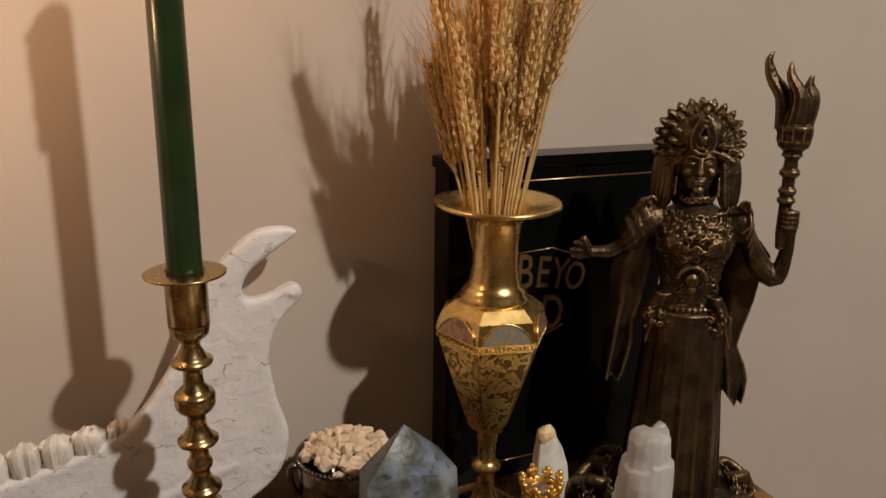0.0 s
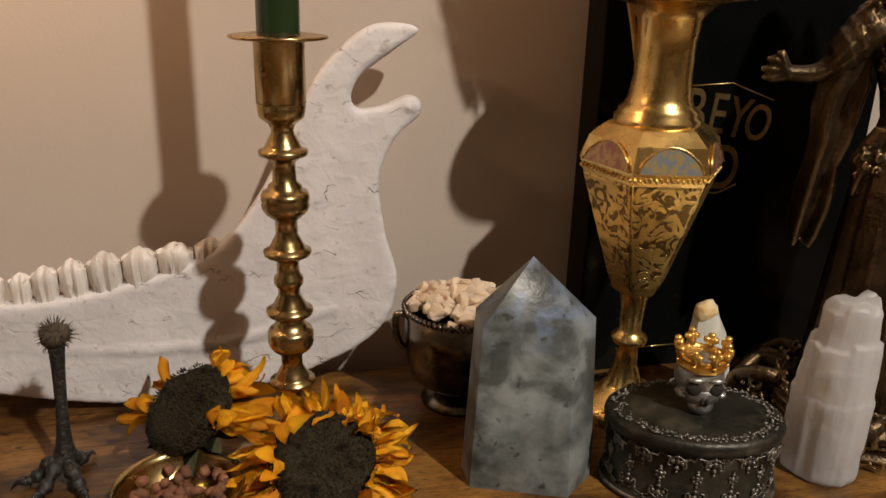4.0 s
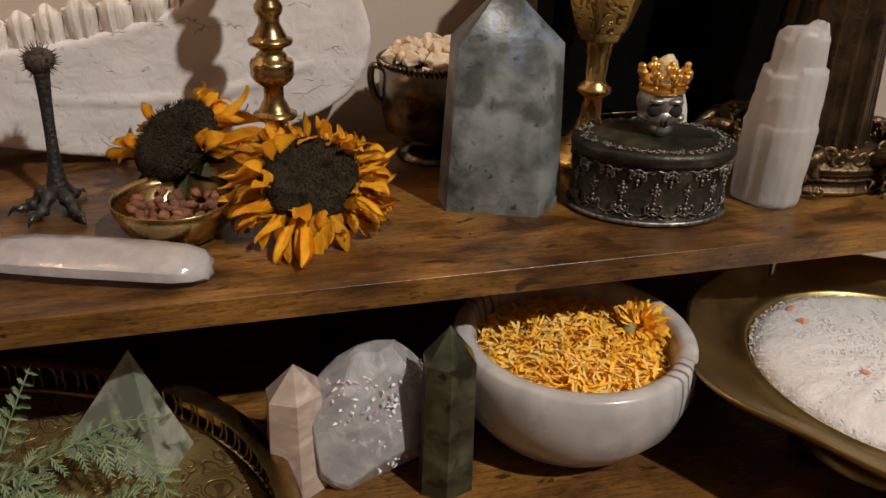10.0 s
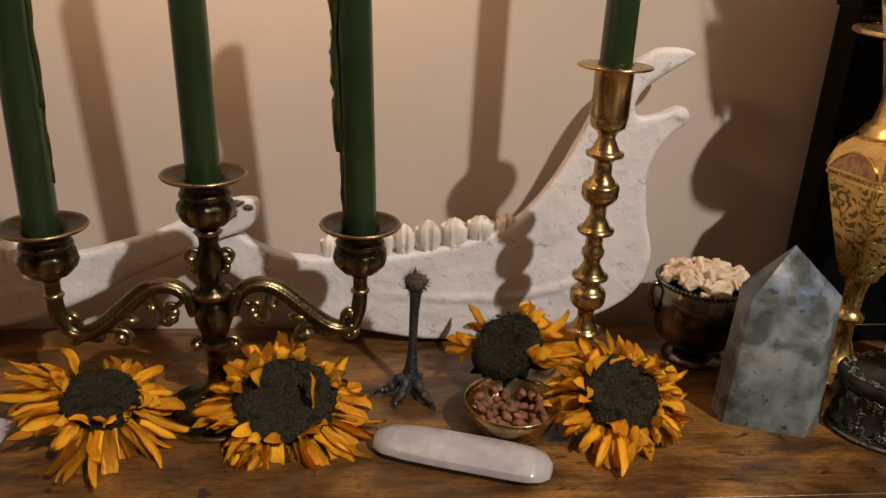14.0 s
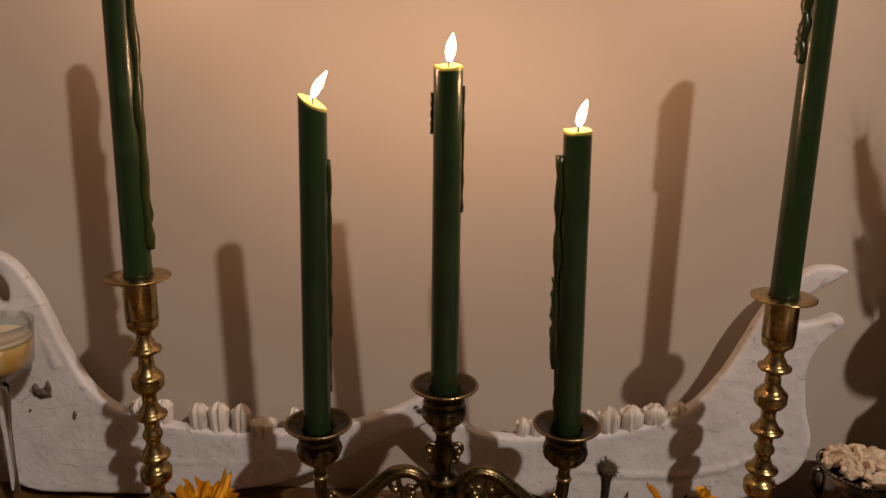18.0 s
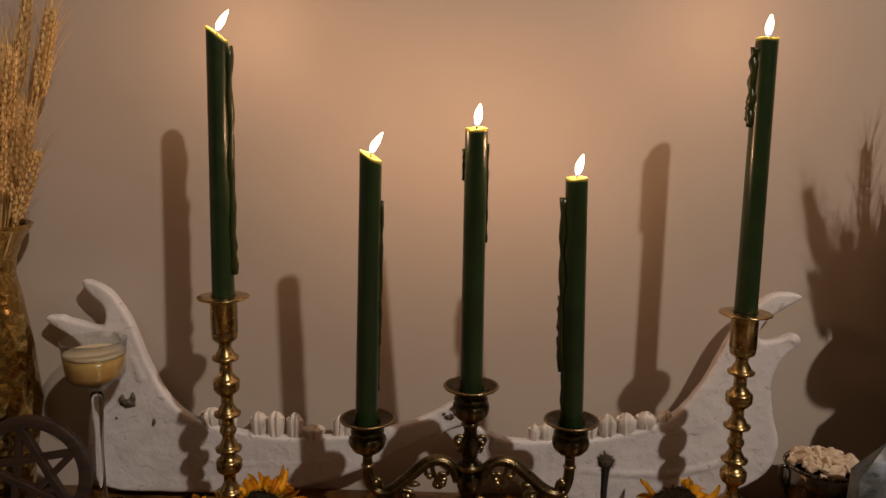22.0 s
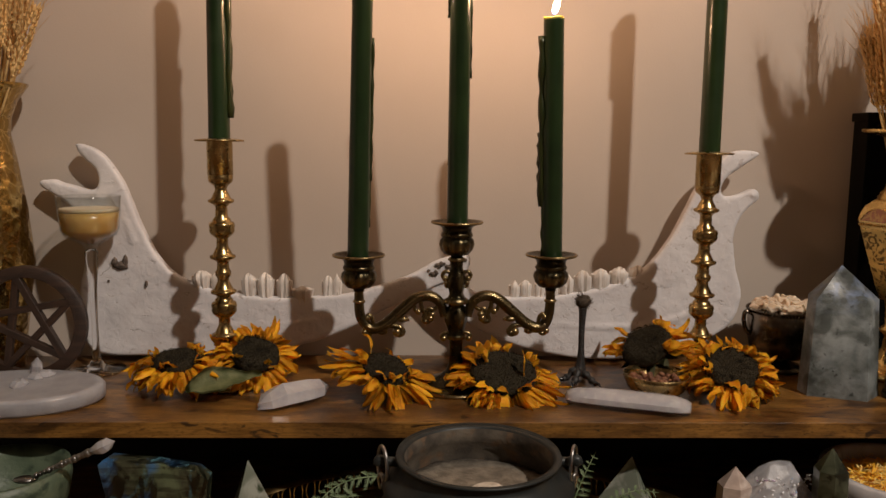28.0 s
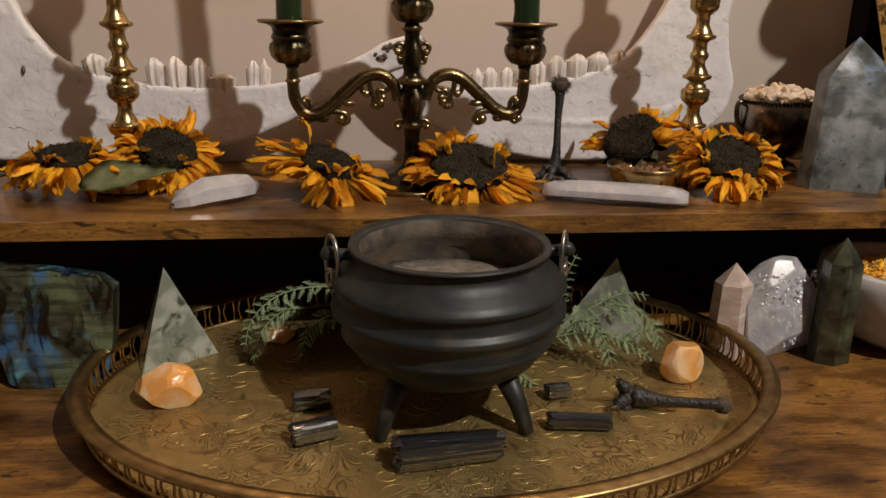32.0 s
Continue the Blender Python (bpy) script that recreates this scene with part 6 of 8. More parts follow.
crown = lathe([(0.0128, 0.0690), (0.0136, 0.0695), (0.0138, 0.0715), (0.0131, 0.0722), (0.0133, 0.0748), (0.0140, 0.0755), (0.0134, 0.0765), (0.0120, 0.0762), (0.0118, 0.0695), (0.0128, 0.0690)], 40)
for k in range(8):
    a = 2 * math.pi * k / 8 + 0.2
    c, s = math.cos(a), math.sin(a)
    hgt = 0.0085 if k % 2 == 0 else 0.0062
    tube([(0.0131 * c, 0.0131 * s, 0.0755), (0.0140 * c, 0.0140 * s, 0.0755 + hgt * 0.6), (0.0146 * c, 0.0146 * s, 0.0755 + hgt)], [0.0022, 0.0022, 0.0014], 6, crown)
    for d in (-0.16, 0.16):
        ball((0.0142 * math.cos(a + d), 0.0142 * math.sin(a + d), 0.0755 + hgt * 0.62), 0.0024, 1, crown)
    ball((0.0146 * c, 0.0146 * s, 0.0755 + hgt), 0.0024, 1, crown)
    ball((0.0138 * c, 0.0138 * s, 0.0733), (0.0016, 0.0016, 0.0012), 1, crown)
part("crown", crown, M["gold"], tb, "ornate gold crown", m=pose(0, 0, 0.0055))


# ---- bronze statue ----
def cloth(bm, rows, folds, depth, phase=0.5, seg=44):
    """A hanging sleeve or panel: a closed flat tube through rows of (height, one edge, other edge, depth, half thickness), pleated more towards its hem."""
    rings = []
    for i, (z, x0, x1, y, half) in enumerate(rows):
        v = i / (len(rows) - 1)
        ring = []
        for k in range(seg):
            a = 2 * math.pi * k / seg
            u = 0.5 + 0.5 * math.cos(a)
            wave = math.sin(folds * math.pi * u + phase + 1.2 * v)
            ring.append(bm.verts.new((x0 + (x1 - x0) * u, y + half * math.sin(a) + depth * (0.35 + 0.65 * v) * wave, z + 0.0035 * v * wave)))
        rings.append(ring)
    ends = [[bm.verts.new(sum((p.co for p in r), Vector()) / seg)] for r in (rings[0], rings[-1])]
    skin(bm, ends[:1] + rings + ends[1:])


def curl(bm, at, r, spin, th, across, up, turns=1.6):
    """A small raised C-scroll lying in the plane of two directions."""
    pts = []
    for k in range(9):
        t = spin + turns * math.pi * k / 8
        q = r * (1 - 0.55 * k / 8)
        pts.append(Vector(at) + across * q * math.cos(t) + up * q * math.sin(t))
    tube(pts, [th] * 8 + [th * 1.5], 5, bm)


def statue(place):
    """A robed figure with a fan crown, one arm out and one holding a torch, on a carved base: one skin."""
    bm = bmesh.new()
    rnd = random.Random(12)
    # skirt with long upright folds
    lathe([(0, 0.018), (0.0395, 0.018), (0.0385, 0.030), (0.0355, 0.080), (0.0325, 0.130), (0.0300, 0.160), (0.0260, 0.184), (0, 0.19)], 110, bm, (-0.001, 0.004, 0),
          wave=lambda a, r, z: r * (1 + (0.060 * math.sin(9 * a + 0.6 + 6 * z) + 0.045 * math.sin(16 * a + 1) + 0.02 * math.sin(31 * a)) * max(0, 1 - z / 0.205)))
    # bodice, bust, shoulders, neck
    lathe([(0, 0.172), (0.0285, 0.174), (0.0240, 0.190), (0.0218, 0.204), (0.0250, 0.220), (0.0320, 0.238), (0.0310, 0.252), (0.0240, 0.262), (0.0115, 0.269), (0.0085, 0.276), (0.0085, 0.288), (0, 0.29)], 32, bm, (-0.001, 0.002, 0), wave=lambda a, r, z: r * (1.0 - 0.18 * abs(math.sin(a))))
    for s in (-1, 1):
        ball((s * 0.0125 - 0.001, -0.0175, 0.2400), (0.0125, 0.0105, 0.0110), 2, bm)
        for k in range(5):
            ball((s * (0.0385 + 0.0016 * k) - 0.002, -0.002 - 0.0016 * k, 0.2680 - 0.0030 * k), (0.0076 - 0.0008 * k, 0.0085, 0.0034), 2, bm, 0.3, 3, s + k)
        for k in range(7):
            curl(bm, (s * (0.034 + 0.0022 * k) - 0.002, -0.0120 + 0.0008 * k, 0.271 - 0.0016 * k), 0.0042, k * 1.1, 0.0013, Vector((1, 0, 0)), Vector((0, -0.3, 1)))
        ball((s * 0.0335 - 0.001, 0.001, 0.2530), (0.0160, 0.0135, 0.0145), 3, bm)
    ball((-0.003, 0.011, 0.2870), (0.0205, 0.0120, 0.0310), 3, bm)
    # lace scrolls over the bodice and belt
    for k in range(460):
        a, z = rnd.uniform(-2.85, -0.3), rnd.uniform(0.186, 0.265)
        r = 0.0232 + 0.0085 * math.exp(-((z - 0.242) / 0.016) ** 2) + 0.0035 * max(0, (0.195 - z) / 0.02)
        bust = 0.0055 * math.exp(-((z - 0.240) / 0.010) ** 2) * max(0, -math.sin(a)) ** 3
        at = (-0.001 + (r + bust) * math.cos(a), 0.002 + (r * 0.84 + bust) * math.sin(a) - 0.0006, z)
        curl(bm, at, rnd.uniform(0.0016, 0.0030), rnd.uniform(0, 6.28), 0.00075, Vector((-math.sin(a), math.cos(a) * 0.84, 0)), Vector((0, 0, 1)), rnd.choice((1.3, 1.8, -1.5)))
    tube([(-0.001 + 0.0105 * math.cos(t), -0.0205 - 0.002 * math.sin(t), 0.213 + 0.0105 * math.sin(t)) for t in (math.pi * k / 14 for k in range(15))], 0.0016, 6, bm)
    ball((-0.001, -0.0205, 0.2125), (0.0056, 0.0040, 0.0062), 2, bm)
    ball((-0.001, -0.0215, 0.2055), (0.0036, 0.0030, 0.0036), 2, bm)
    for row, (z, r, n) in enumerate(((0.1880, 0.0250, 15), (0.1800, 0.0275, 17))):
        for k in range(n):
            a = -math.pi / 2 + (k - (n - 1) / 2) * 0.17
            ball((-0.001 + r * math.cos(a), 0.002 + r * 0.84 * math.sin(a), z - 0.006 * row * math.cos((k - (n - 1) / 2) * 0.35)), 0.0024, 1, bm)
    for s, cx, cz in ((-1, -0.0260, 0.180), (1, 0.0225, 0.178)):
        for k in range(16):
            curl(bm, (cx + rnd.uniform(-0.007, 0.007), -0.0185 + rnd.uniform(-0.002, 0.004), cz + rnd.uniform(-0.009, 0.009)), 0.0030, rnd.uniform(0, 6.28), 0.0010, Vector((0.8, -0.5 * s, 0)), Vector((0, -0.3, 1)))
    # head: brow, eyes, nose, lips, chin, neck and collar
    ball((-0.003, -0.002, 0.2985), (0.0142, 0.0160, 0.0195), 3, bm)
    ball((-0.003, -0.0080, 0.2880), (0.0100, 0.0098, 0.0095), 3, bm)
    tube([(-0.003, -0.0180, 0.3055), (-0.003, -0.0205, 0.2995), (-0.003, -0.0218, 0.2950), (-0.003, -0.0185, 0.2930)], [0.0016, 0.0018, 0.0026, 0.0014], 7, bm)
    ball((-0.003, -0.0178, 0.2885), (0.0046, 0.0026, 0.0011), 2, bm)
    ball((-0.003, -0.0178, 0.2865), (0.0040, 0.0026, 0.0012), 2, bm)
    ball((-0.003, -0.0165, 0.2815), (0.0042, 0.0034, 0.0030), 2, bm)
    for s in (-1, 1):
        ball((-0.003 + s * 0.0056, -0.0160, 0.3010), (0.0032, 0.0022, 0.0016), 2, bm)
        tube([(-0.003 + s * 0.0018, -0.0186, 0.3052), (-0.003 + s * 0.0060, -0.0176, 0.3068), (-0.003 + s * 0.0100, -0.0140, 0.3048)], [0.0009, 0.0012, 0.0007], 5, bm)
        ball((-0.003 + s * 0.0076, -0.0138, 0.2945), (0.0042, 0.0036, 0.0036), 2, bm)
        for w in range(4):
            tube(smooth_path([(-0.003 + s * (0.012 + 0.002 * w), 0.002 + 0.004 * w, 0.318), (-0.003 + s * (0.018 + 0.003 * w), 0.002 * w, 0.298), (-0.003 + s * (0.020 + 0.003 * w), -0.004 + 0.003 * w, 0.276), (-0.003 + s * (0.023 + 0.002 * w), -0.004 + 0.004 * w, 0.264)], 4), [0.0052] * 8 + [0.005, 0.0045, 0.004, 0.003, 0.002], 7, bm)
        tube([(-0.003 + s * 0.0150, -0.008, 0.290), (-0.003 + s * 0.0155, -0.010, 0.276)], [0.0010, 0.0014], 5, bm)
    for k in range(11):
        a = -math.pi / 2 + (k - 5) * 0.28
        curl(bm, (-0.002 + 0.0125 * math.cos(a), 0.000 + 0.0110 * math.sin(a), 0.2725), 0.0028, k, 0.0010, Vector((-math.sin(a), math.cos(a), 0)), Vector((0, 0, 1)))
    # fan crown of overlapping leaves round a jewelled drop
    for row, (n, r0, r1, w, lean) in enumerate(((17, 0.020, 0.0350, 0.0046, 0.010), (15, 0.014, 0.0300, 0.0042, 0.002), (11, 0.009, 0.0240, 0.0040, -0.006))):
        for k in range(n):
            a = radians(-28 + 236 * k / (n - 1) + 4 * row)
            c, s = math.cos(a), math.sin(a)
            squash = 0.99 if s > 0 else 1.0
            f = lambda q, y: (-0.003 + c * q, y, 0.3130 + s * q * squash)
            tube([f(r0, lean), f(r0 * 0.55 + r1 * 0.45, lean - 0.0035), f(r0 * 0.2 + r1 * 0.8, lean - 0.0030), f(r1, lean)], [w * 0.7, w, w * 0.86, w * 0.22], 8, bm, 0.62)
            tube([f(r0, lean - 0.005), f(r1 * 0.95, lean - 0.006)], [0.0010, 0.0006], 5, bm)
    ball((-0.003, -0.004, 0.322), (0.018, 0.013, 0.015), 3, bm)
    for q in (1.0, 0.72, 0.45):
        tube([(-0.003 + q * 0.0108 * math.sin(t) * (0.45 + 0.55 * (1 - math.cos(t)) / 2), -0.0190 - 0.0015 * (1 - q), 0.3225 + q * 0.0140 * math.cos(t)) for t in (2 * math.pi * k / 22 for k in range(23))], 0.0013, 6, bm, caps=False)
    ball((-0.003, -0.0200, 0.3185), (0.0030, 0.0024, 0.0040), 2, bm)
    for k in range(6):
        a = math.pi * (0.05 + 0.18 * k)
        ball((-0.003 + 0.0058 * math.cos(a), -0.0170, 0.3395 + 0.0058 * math.sin(a)), (0.0026, 0.0018, 0.0026), 1, bm)
    ball((-0.003, -0.0185, 0.3400), 0.0028, 2, bm)
    # outstretched arm: banded upper sleeve, bare forearm, open fingers
    tube(smooth_path([(-0.036, 0.0, 0.258), (-0.054, -0.004, 0.243), (-0.074, -0.008, 0.229), (-0.100, -0.014, 0.228)], 5), [0.0155, 0.0165, 0.0152, 0.0162, 0.0146, 0.0152, 0.0134, 0.0118, 0.0085, 0.0072, 0.0066, 0.006, 0.0056, 0.0052, 0.005, 0.005], 12, bm)
    for dx, dz in ((-0.120, 0.236), (-0.124, 0.230), (-0.122, 0.225), (-0.112, 0.2395)):
        tube([(-0.100, -0.014, 0.228), ((dx - 0.104) / 2, -0.017, dz), (dx, -0.018, dz)], [0.005, 0.0034, 0.0014], 6, bm)
    # raised arm with the torch
    tube(smooth_path([(0.036, 0.0, 0.256), (0.054, 0.002, 0.238), (0.079, 0.0, 0.214), (0.0860, -0.002, 0.234), (0.0850, -0.004, 0.258)], 5), [0.0155, 0.0165, 0.0152, 0.0160, 0.0142, 0.0140, 0.0115, 0.0100, 0.0088, 0.0085, 0.0085, 0.008, 0.0065, 0.006, 0.0055, 0.0052, 0.005, 0.005, 0.0052, 0.006, 0.006], 12, bm)
    for k in range(4):
        tube(smooth_path([(0.0780, -0.004, 0.2555 + 0.0036 * k), (0.0820, -0.0118, 0.2560 + 0.0036 * k), (0.0900, -0.0080, 0.2560 + 0.0036 * k)], 3), 0.0021, 6, bm)
    ball((0.086, -0.003, 0.260), (0.0060, 0.0060, 0.0085), 2, bm)
    lathe([(0, 0.236), (0.0035, 0.238), (0.0045, 0.250), (0.0045, 0.272), (0.0066, 0.274), (0.0066, 0.276), (0.0045, 0.278), (0.0066, 0.281), (0.0066, 0.283), (0.0045, 0.285), (0.0046, 0.292), (0.0072, 0.294), (0.0072, 0.297), (0.005, 0.299), (0.0048, 0.306), (0.0075, 0.3085), (0.0062, 0.311), (0.0105, 0.3145), (0.0118, 0.3185), (0.0108, 0.3200), (0.0108, 0.3250), (0.0122, 0.3268), (0.0120, 0.3300), (0.0095, 0.330), (0, 0.327)], 24, bm, (0.0805, -0.004, 0))
    for k in range(10):
        a = 2 * math.pi * k / 10
        tube([(0.0805 + 0.0114 * math.cos(a), -0.004 + 0.0114 * math.sin(a), 0.319), (0.0805 + 0.0118 * math.cos(a), -0.004 + 0.0118 * math.sin(a), 0.328)], 0.0011, 5, bm)
    for ctrl in (((0.074, 0, 0.328), (0.070, -0.002, 0.350), (0.062, 0, 0.362), (0.0575, 0, 0.374), (0.0600, 0, 0.382)), ((0.079, -0.006, 0.328), (0.080, -0.008, 0.350), (0.073, -0.006, 0.364), (0.072, -0.004, 0.375)), ((0.086, 0, 0.328), (0.090, 0, 0.348), (0.087, 0, 0.358), (0.0885, 0, 0.367)), ((0.081, 0.002, 0.328), (0.084, 0.0, 0.348), (0.079, 0.0, 0.360))):
        p = smooth_path(ctrl, 4)
        tube(p, [0.0082 * (1 - i / (len(p) - 1)) ** 0.75 + 0.0010 for i in range(len(p))], 8, bm, 0.7)
    # carved base: steps, skull, leaf curls and scroll feet
    lathe([(0, 0), (0.060, 0), (0.062, 0.003), (0.058, 0.006), (0.057, 0.009), (0.060, 0.011), (0.058, 0.013), (0.061, 0.015), (0.061, 0.019), (0.055, 0.023), (0, 0.024)], 56, bm)
    for k in range(44):
        a = 2 * math.pi * k / 44
        curl(bm, (0.0575 * math.cos(a), 0.0575 * math.sin(a), 0.028 + 0.004 * math.sin(k * 2.3)), 0.0052, k * 1.3, 0.0016, Vector((-math.sin(a), math.cos(a), 0)), Vector((0, 0, 1)))
    for a in (-100, -32, 30, 150, 184):
        c, s = math.cos(radians(a)), math.sin(radians(a))
        ball((0.0640 * c, 0.0610 * s, 0.014), (0.0085, 0.0085, 0.0105), 2, bm)
        ball((0.0700 * c, 0.0665 * s, 0.007), (0.0050, 0.0050, 0.0050), 2, bm)
        for w in (-1, 1):
            b = radians(a + w * 11)
            cb, sb = math.cos(b), math.sin(b)
            tube(smooth_path([(0.054 * cb, 0.054 * sb, 0.026), (0.074 * cb, 0.068 * sb, 0.029), (0.090 * c, 0.080 * s, 0.019), (0.098 * c, 0.086 * s, 0.007), (0.092 * c, 0.081 * s, 0.003)], 4), [0.0058, 0.0060, 0.0054, 0.0050, 0.0052, 0.0058, 0.0054, 0.0050, 0.0048, 0.0050, 0.0046, 0.0042, 0.0038, 0.0034, 0.003, 0.0026, 0.002], 12, bm)
            curl(bm, (0.078 * cb, 0.072 * sb, 0.022), 0.0065, 1.0 + w, 0.0020, Vector((c, s, 0)), Vector((0, 0, 1)))
            for k in range(10):
                q, lift = rnd.uniform(0.058, 0.084), rnd.uniform(0.006, 0.026)
                t = radians(a + w * rnd.uniform(2, 15))
                curl(bm, (q * math.cos(t), q * 0.90 * math.sin(t), lift * (1.15 - q / 0.16)), rnd.uniform(0.0030, 0.0055), rnd.uniform(0, 6.28), 0.0014, Vector((-s, c, 0)), Vector((0.3 * c, 0.3 * s, 1)), rnd.choice((1.5, -1.7)))
    # the arms reach less far than they were laid out, and the base is drawn in
    for v in bm.verts:
        x, z = v.co.x, v.co.z
        if z > 0.2 and (x > 0.062 or (x > 0.045 and z > 0.30)):
            v.co.x = x - 0.0190
        elif z > 0.2 and x > 0.036:
            v.co.x = 0.036 + (x - 0.036) * 0.27
        elif z > 0.085 and abs(x) > 0.036:
            v.co.x = math.copysign(0.036 + (abs(x) - 0.036) * 0.66, x)
        elif v.co.z < 0.045:
            q = v.co.xy.length
            if q > 0.045:
                v.co.xy = v.co.xy * (0.045 + (q - 0.045) * 0.75) / q
    # hip panels, the hanging sleeve and the cape under the raised arm
    cloth(bm, [(0.200, -0.0260, -0.0130, -0.014, 0.005), (0.190, -0.0310, -0.0140, -0.013, 0.005), (0.179, -0.0355, -0.0175, -0.012, 0.005), (0.168, -0.0345, -0.0230, -0.011, 0.004), (0.159, -0.0330, -0.0280, -0.011, 0.003)], 2.6, 0.0016)
    cloth(bm, [(0.199, 0.0120, 0.0230, -0.014, 0.005), (0.188, 0.0165, 0.0280, -0.014, 0.005), (0.176, 0.0225, 0.0320, -0.014, 0.005), (0.160, 0.0300, 0.0345, -0.012, 0.003)], 2.2, 0.0014)
    cloth(bm, [(0.238, -0.0540, -0.0330, -0.003, 0.007), (0.223, -0.0605, -0.0315, -0.004, 0.007), (0.207, -0.0620, -0.0340, -0.004, 0.006), (0.188, -0.0600, -0.0368, -0.004, 0.006), (0.174, -0.0605, -0.0405, -0.004, 0.006), (0.156, -0.0632, -0.0400, -0.004, 0.006), (0.140, -0.0640, -0.0425, -0.003, 0.005), (0.129, -0.0640, -0.0450, -0.003, 0.004), (0.122, -0.0630, -0.0480, -0.003, 0.003)], 3.2, 0.0042)
    cloth(bm, [(0.240, 0.0240, 0.0500, 0.010, 0.006), (0.227, 0.0220, 0.0600, 0.011, 0.006), (0.208, 0.0200, 0.0540, 0.012, 0.006), (0.189, 0.0210, 0.0515, 0.012, 0.006), (0.165, 0.0240, 0.0455, 0.012, 0.006), (0.152, 0.0260, 0.0430, 0.012, 0.006), (0.138, 0.0270, 0.0500, 0.011, 0.007), (0.126, 0.0280, 0.0535, 0.010, 0.007), (0.114, 0.0310, 0.0528, 0.010, 0.006), (0.104, 0.0420, 0.0515, 0.010, 0.004)], 2.8, 0.0036)
    ob = part("statue", bm, M["bronze"])
    ob.matrix_world = pose(*place, 0, 0, -34)
    fused(ob, 0.00085, 1, 0.0004, 0.006)
    return tagged(ob, "dark bronze statue of a crowned robed figure with a torch", "statue")


statue((0.5630, 0.1060, 0))

# ---- gold vase with wheat at the far end ----
GV = (-0.5920, 0.1720, 0)
gv = thing("gold_vase", "tall crackled gold-leaf vase holding dried wheat", "vase", GV)
part("body", lathe([(0, 0), (0.030, 0), (0.033, 0.004), (0.035, 0.030), (0.042, 0.080), (0.048, 0.120), (0.0435, 0.180), (0.036, 0.235), (0.031, 0.262), (0.033, 0.280), (0.040, 0.298), (0.050, 0.312), (0.0515, 0.315), (0.0495, 0.316), (0.038, 0.300), (0.030, 0.280), (0.028, 0.262), (0.031, 0.235), (0, 0.20)], 56), M["crackle"], gv)
rnd = random.Random(77)
for k in range(40):
    a, q = k * 2.4, math.sqrt((k + 0.5) / 40)
    foot = Vector(GV) + Vector((math.cos(a) * 0.022 * q, math.sin(a) * 0.022 * q, 0.245))
    up = rnd.uniform(0.11, 0.215) if k % 3 else rnd.uniform(0.08, 0.12)
    wheat_stalk(foot, foot + Vector((math.cos(a) * 0.26 * q * up + 0.05 * up, math.sin(a) * 0.20 * q * up - 0.08 * up, up)), rnd.uniform(0, 360), k, "dried golden wheat stalk in the tall gold vase")
wheat_stalk(Vector(GV) + Vector((0.02, -0.01, 0.26)), Vector(GV) + Vector((0.050, -0.018, 0.322)), 20, 2, "short dried wheat stalk leaning over the vase rim")

# ---- wooden star plaque ----
pl = thing("star_plaque", "dark wooden ring plaque with a pierced five-pointed star", "plaque", (-0.5300, 0.1400, 0))
pl.matrix_world = pose(-0.5290, 0.1255, 0.0, -1.5, 0, 2)
R0, R1 = 0.0620, 0.0498
bm = bmesh.new()
rings = []
for r, y in ((R1, -0.004), (R0 - 0.0015, -0.004), (R0, -0.0028), (R0, 0.004), (R1, 0.004), (R1, -0.004)):
    rings.append([bm.verts.new((r * math.cos(a), y, R0 + r * math.sin(a))) for a in (2 * math.pi * k / 64 for k in range(64))])
skin(bm, rings)
part("ring", bm, M["wood_dark"], pl, sharp=40)
for k in range(5):
    a, b = radians(90 + 144 * k + 10), radians(90 + 144 * (k + 1) + 10)
    p, q = Vector((math.cos(a), 0, math.sin(a))) * (R1 + 0.001), Vector((math.cos(b), 0, math.sin(b))) * (R1 + 0.001)
    ang = math.degrees(math.atan2(q.z - p.z, q.x - p.x))
    part("star_bar", box(((q - p).length, 0.0056 + 0.0006 * k, 0.0072), bevel=0.0008), M["wood_dark"], pl, smooth=False, m=Matrix.Translation((p + q) / 2 + Vector((0, 0, R0))) @ pose(0, 0, 0, 0, -ang, 0))

# ---- coupe glass ----
gl = thing("coupe_glass", "stemmed coupe glass full of cloudy orange drink", "glass", (-0.4750, 0.1660, 0))
part("bowl", lathe([(0.0050, 0.136), (0.0075, 0.1395), (0.0160, 0.146), (0.0270, 0.152), (0.0298, 0.158), (0.0318, 0.178), (0.0332, 0.195), (0.0326, 0.1955), (0.0311, 0.178), (0.0290, 0.1588), (0.0262, 0.1538), (0.0150, 0.1482), (0.0060, 0.1430), (0, 0.1425)], 48), M["thin_glass"], gl, "thin clear glass bowl")
part("stem", lathe([(0, 0.0020), (0.0300, 0.0), (0.0310, 0.0008), (0.0300, 0.0020), (0.0120, 0.0045), (0.0075, 0.008), (0.0045, 0.014), (0.0036, 0.030), (0.0034, 0.060), (0.0040, 0.090), (0.0062, 0.120), (0.0070, 0.134), (0.0050, 0.137), (0, 0.137)], 40), M["glass"], gl, "clear glass stem and foot")
part("drink", lathe([(0, 0.1432), (0.0060, 0.1437), (0.0148, 0.1488), (0.0258, 0.1544), (0.0285, 0.1592), (0.0296, 0.1680), (0.0304, 0.1780), (0, 0.1780)], 48), M["drink"], gl, "cloudy orange drink")
part("foam", lathe([(0, 0.1782), (0.0303, 0.1782), (0.0307, 0.1815), (0.0295, 0.1822), (0, 0.1817)], 48), M["foam"], gl, "pale foam")

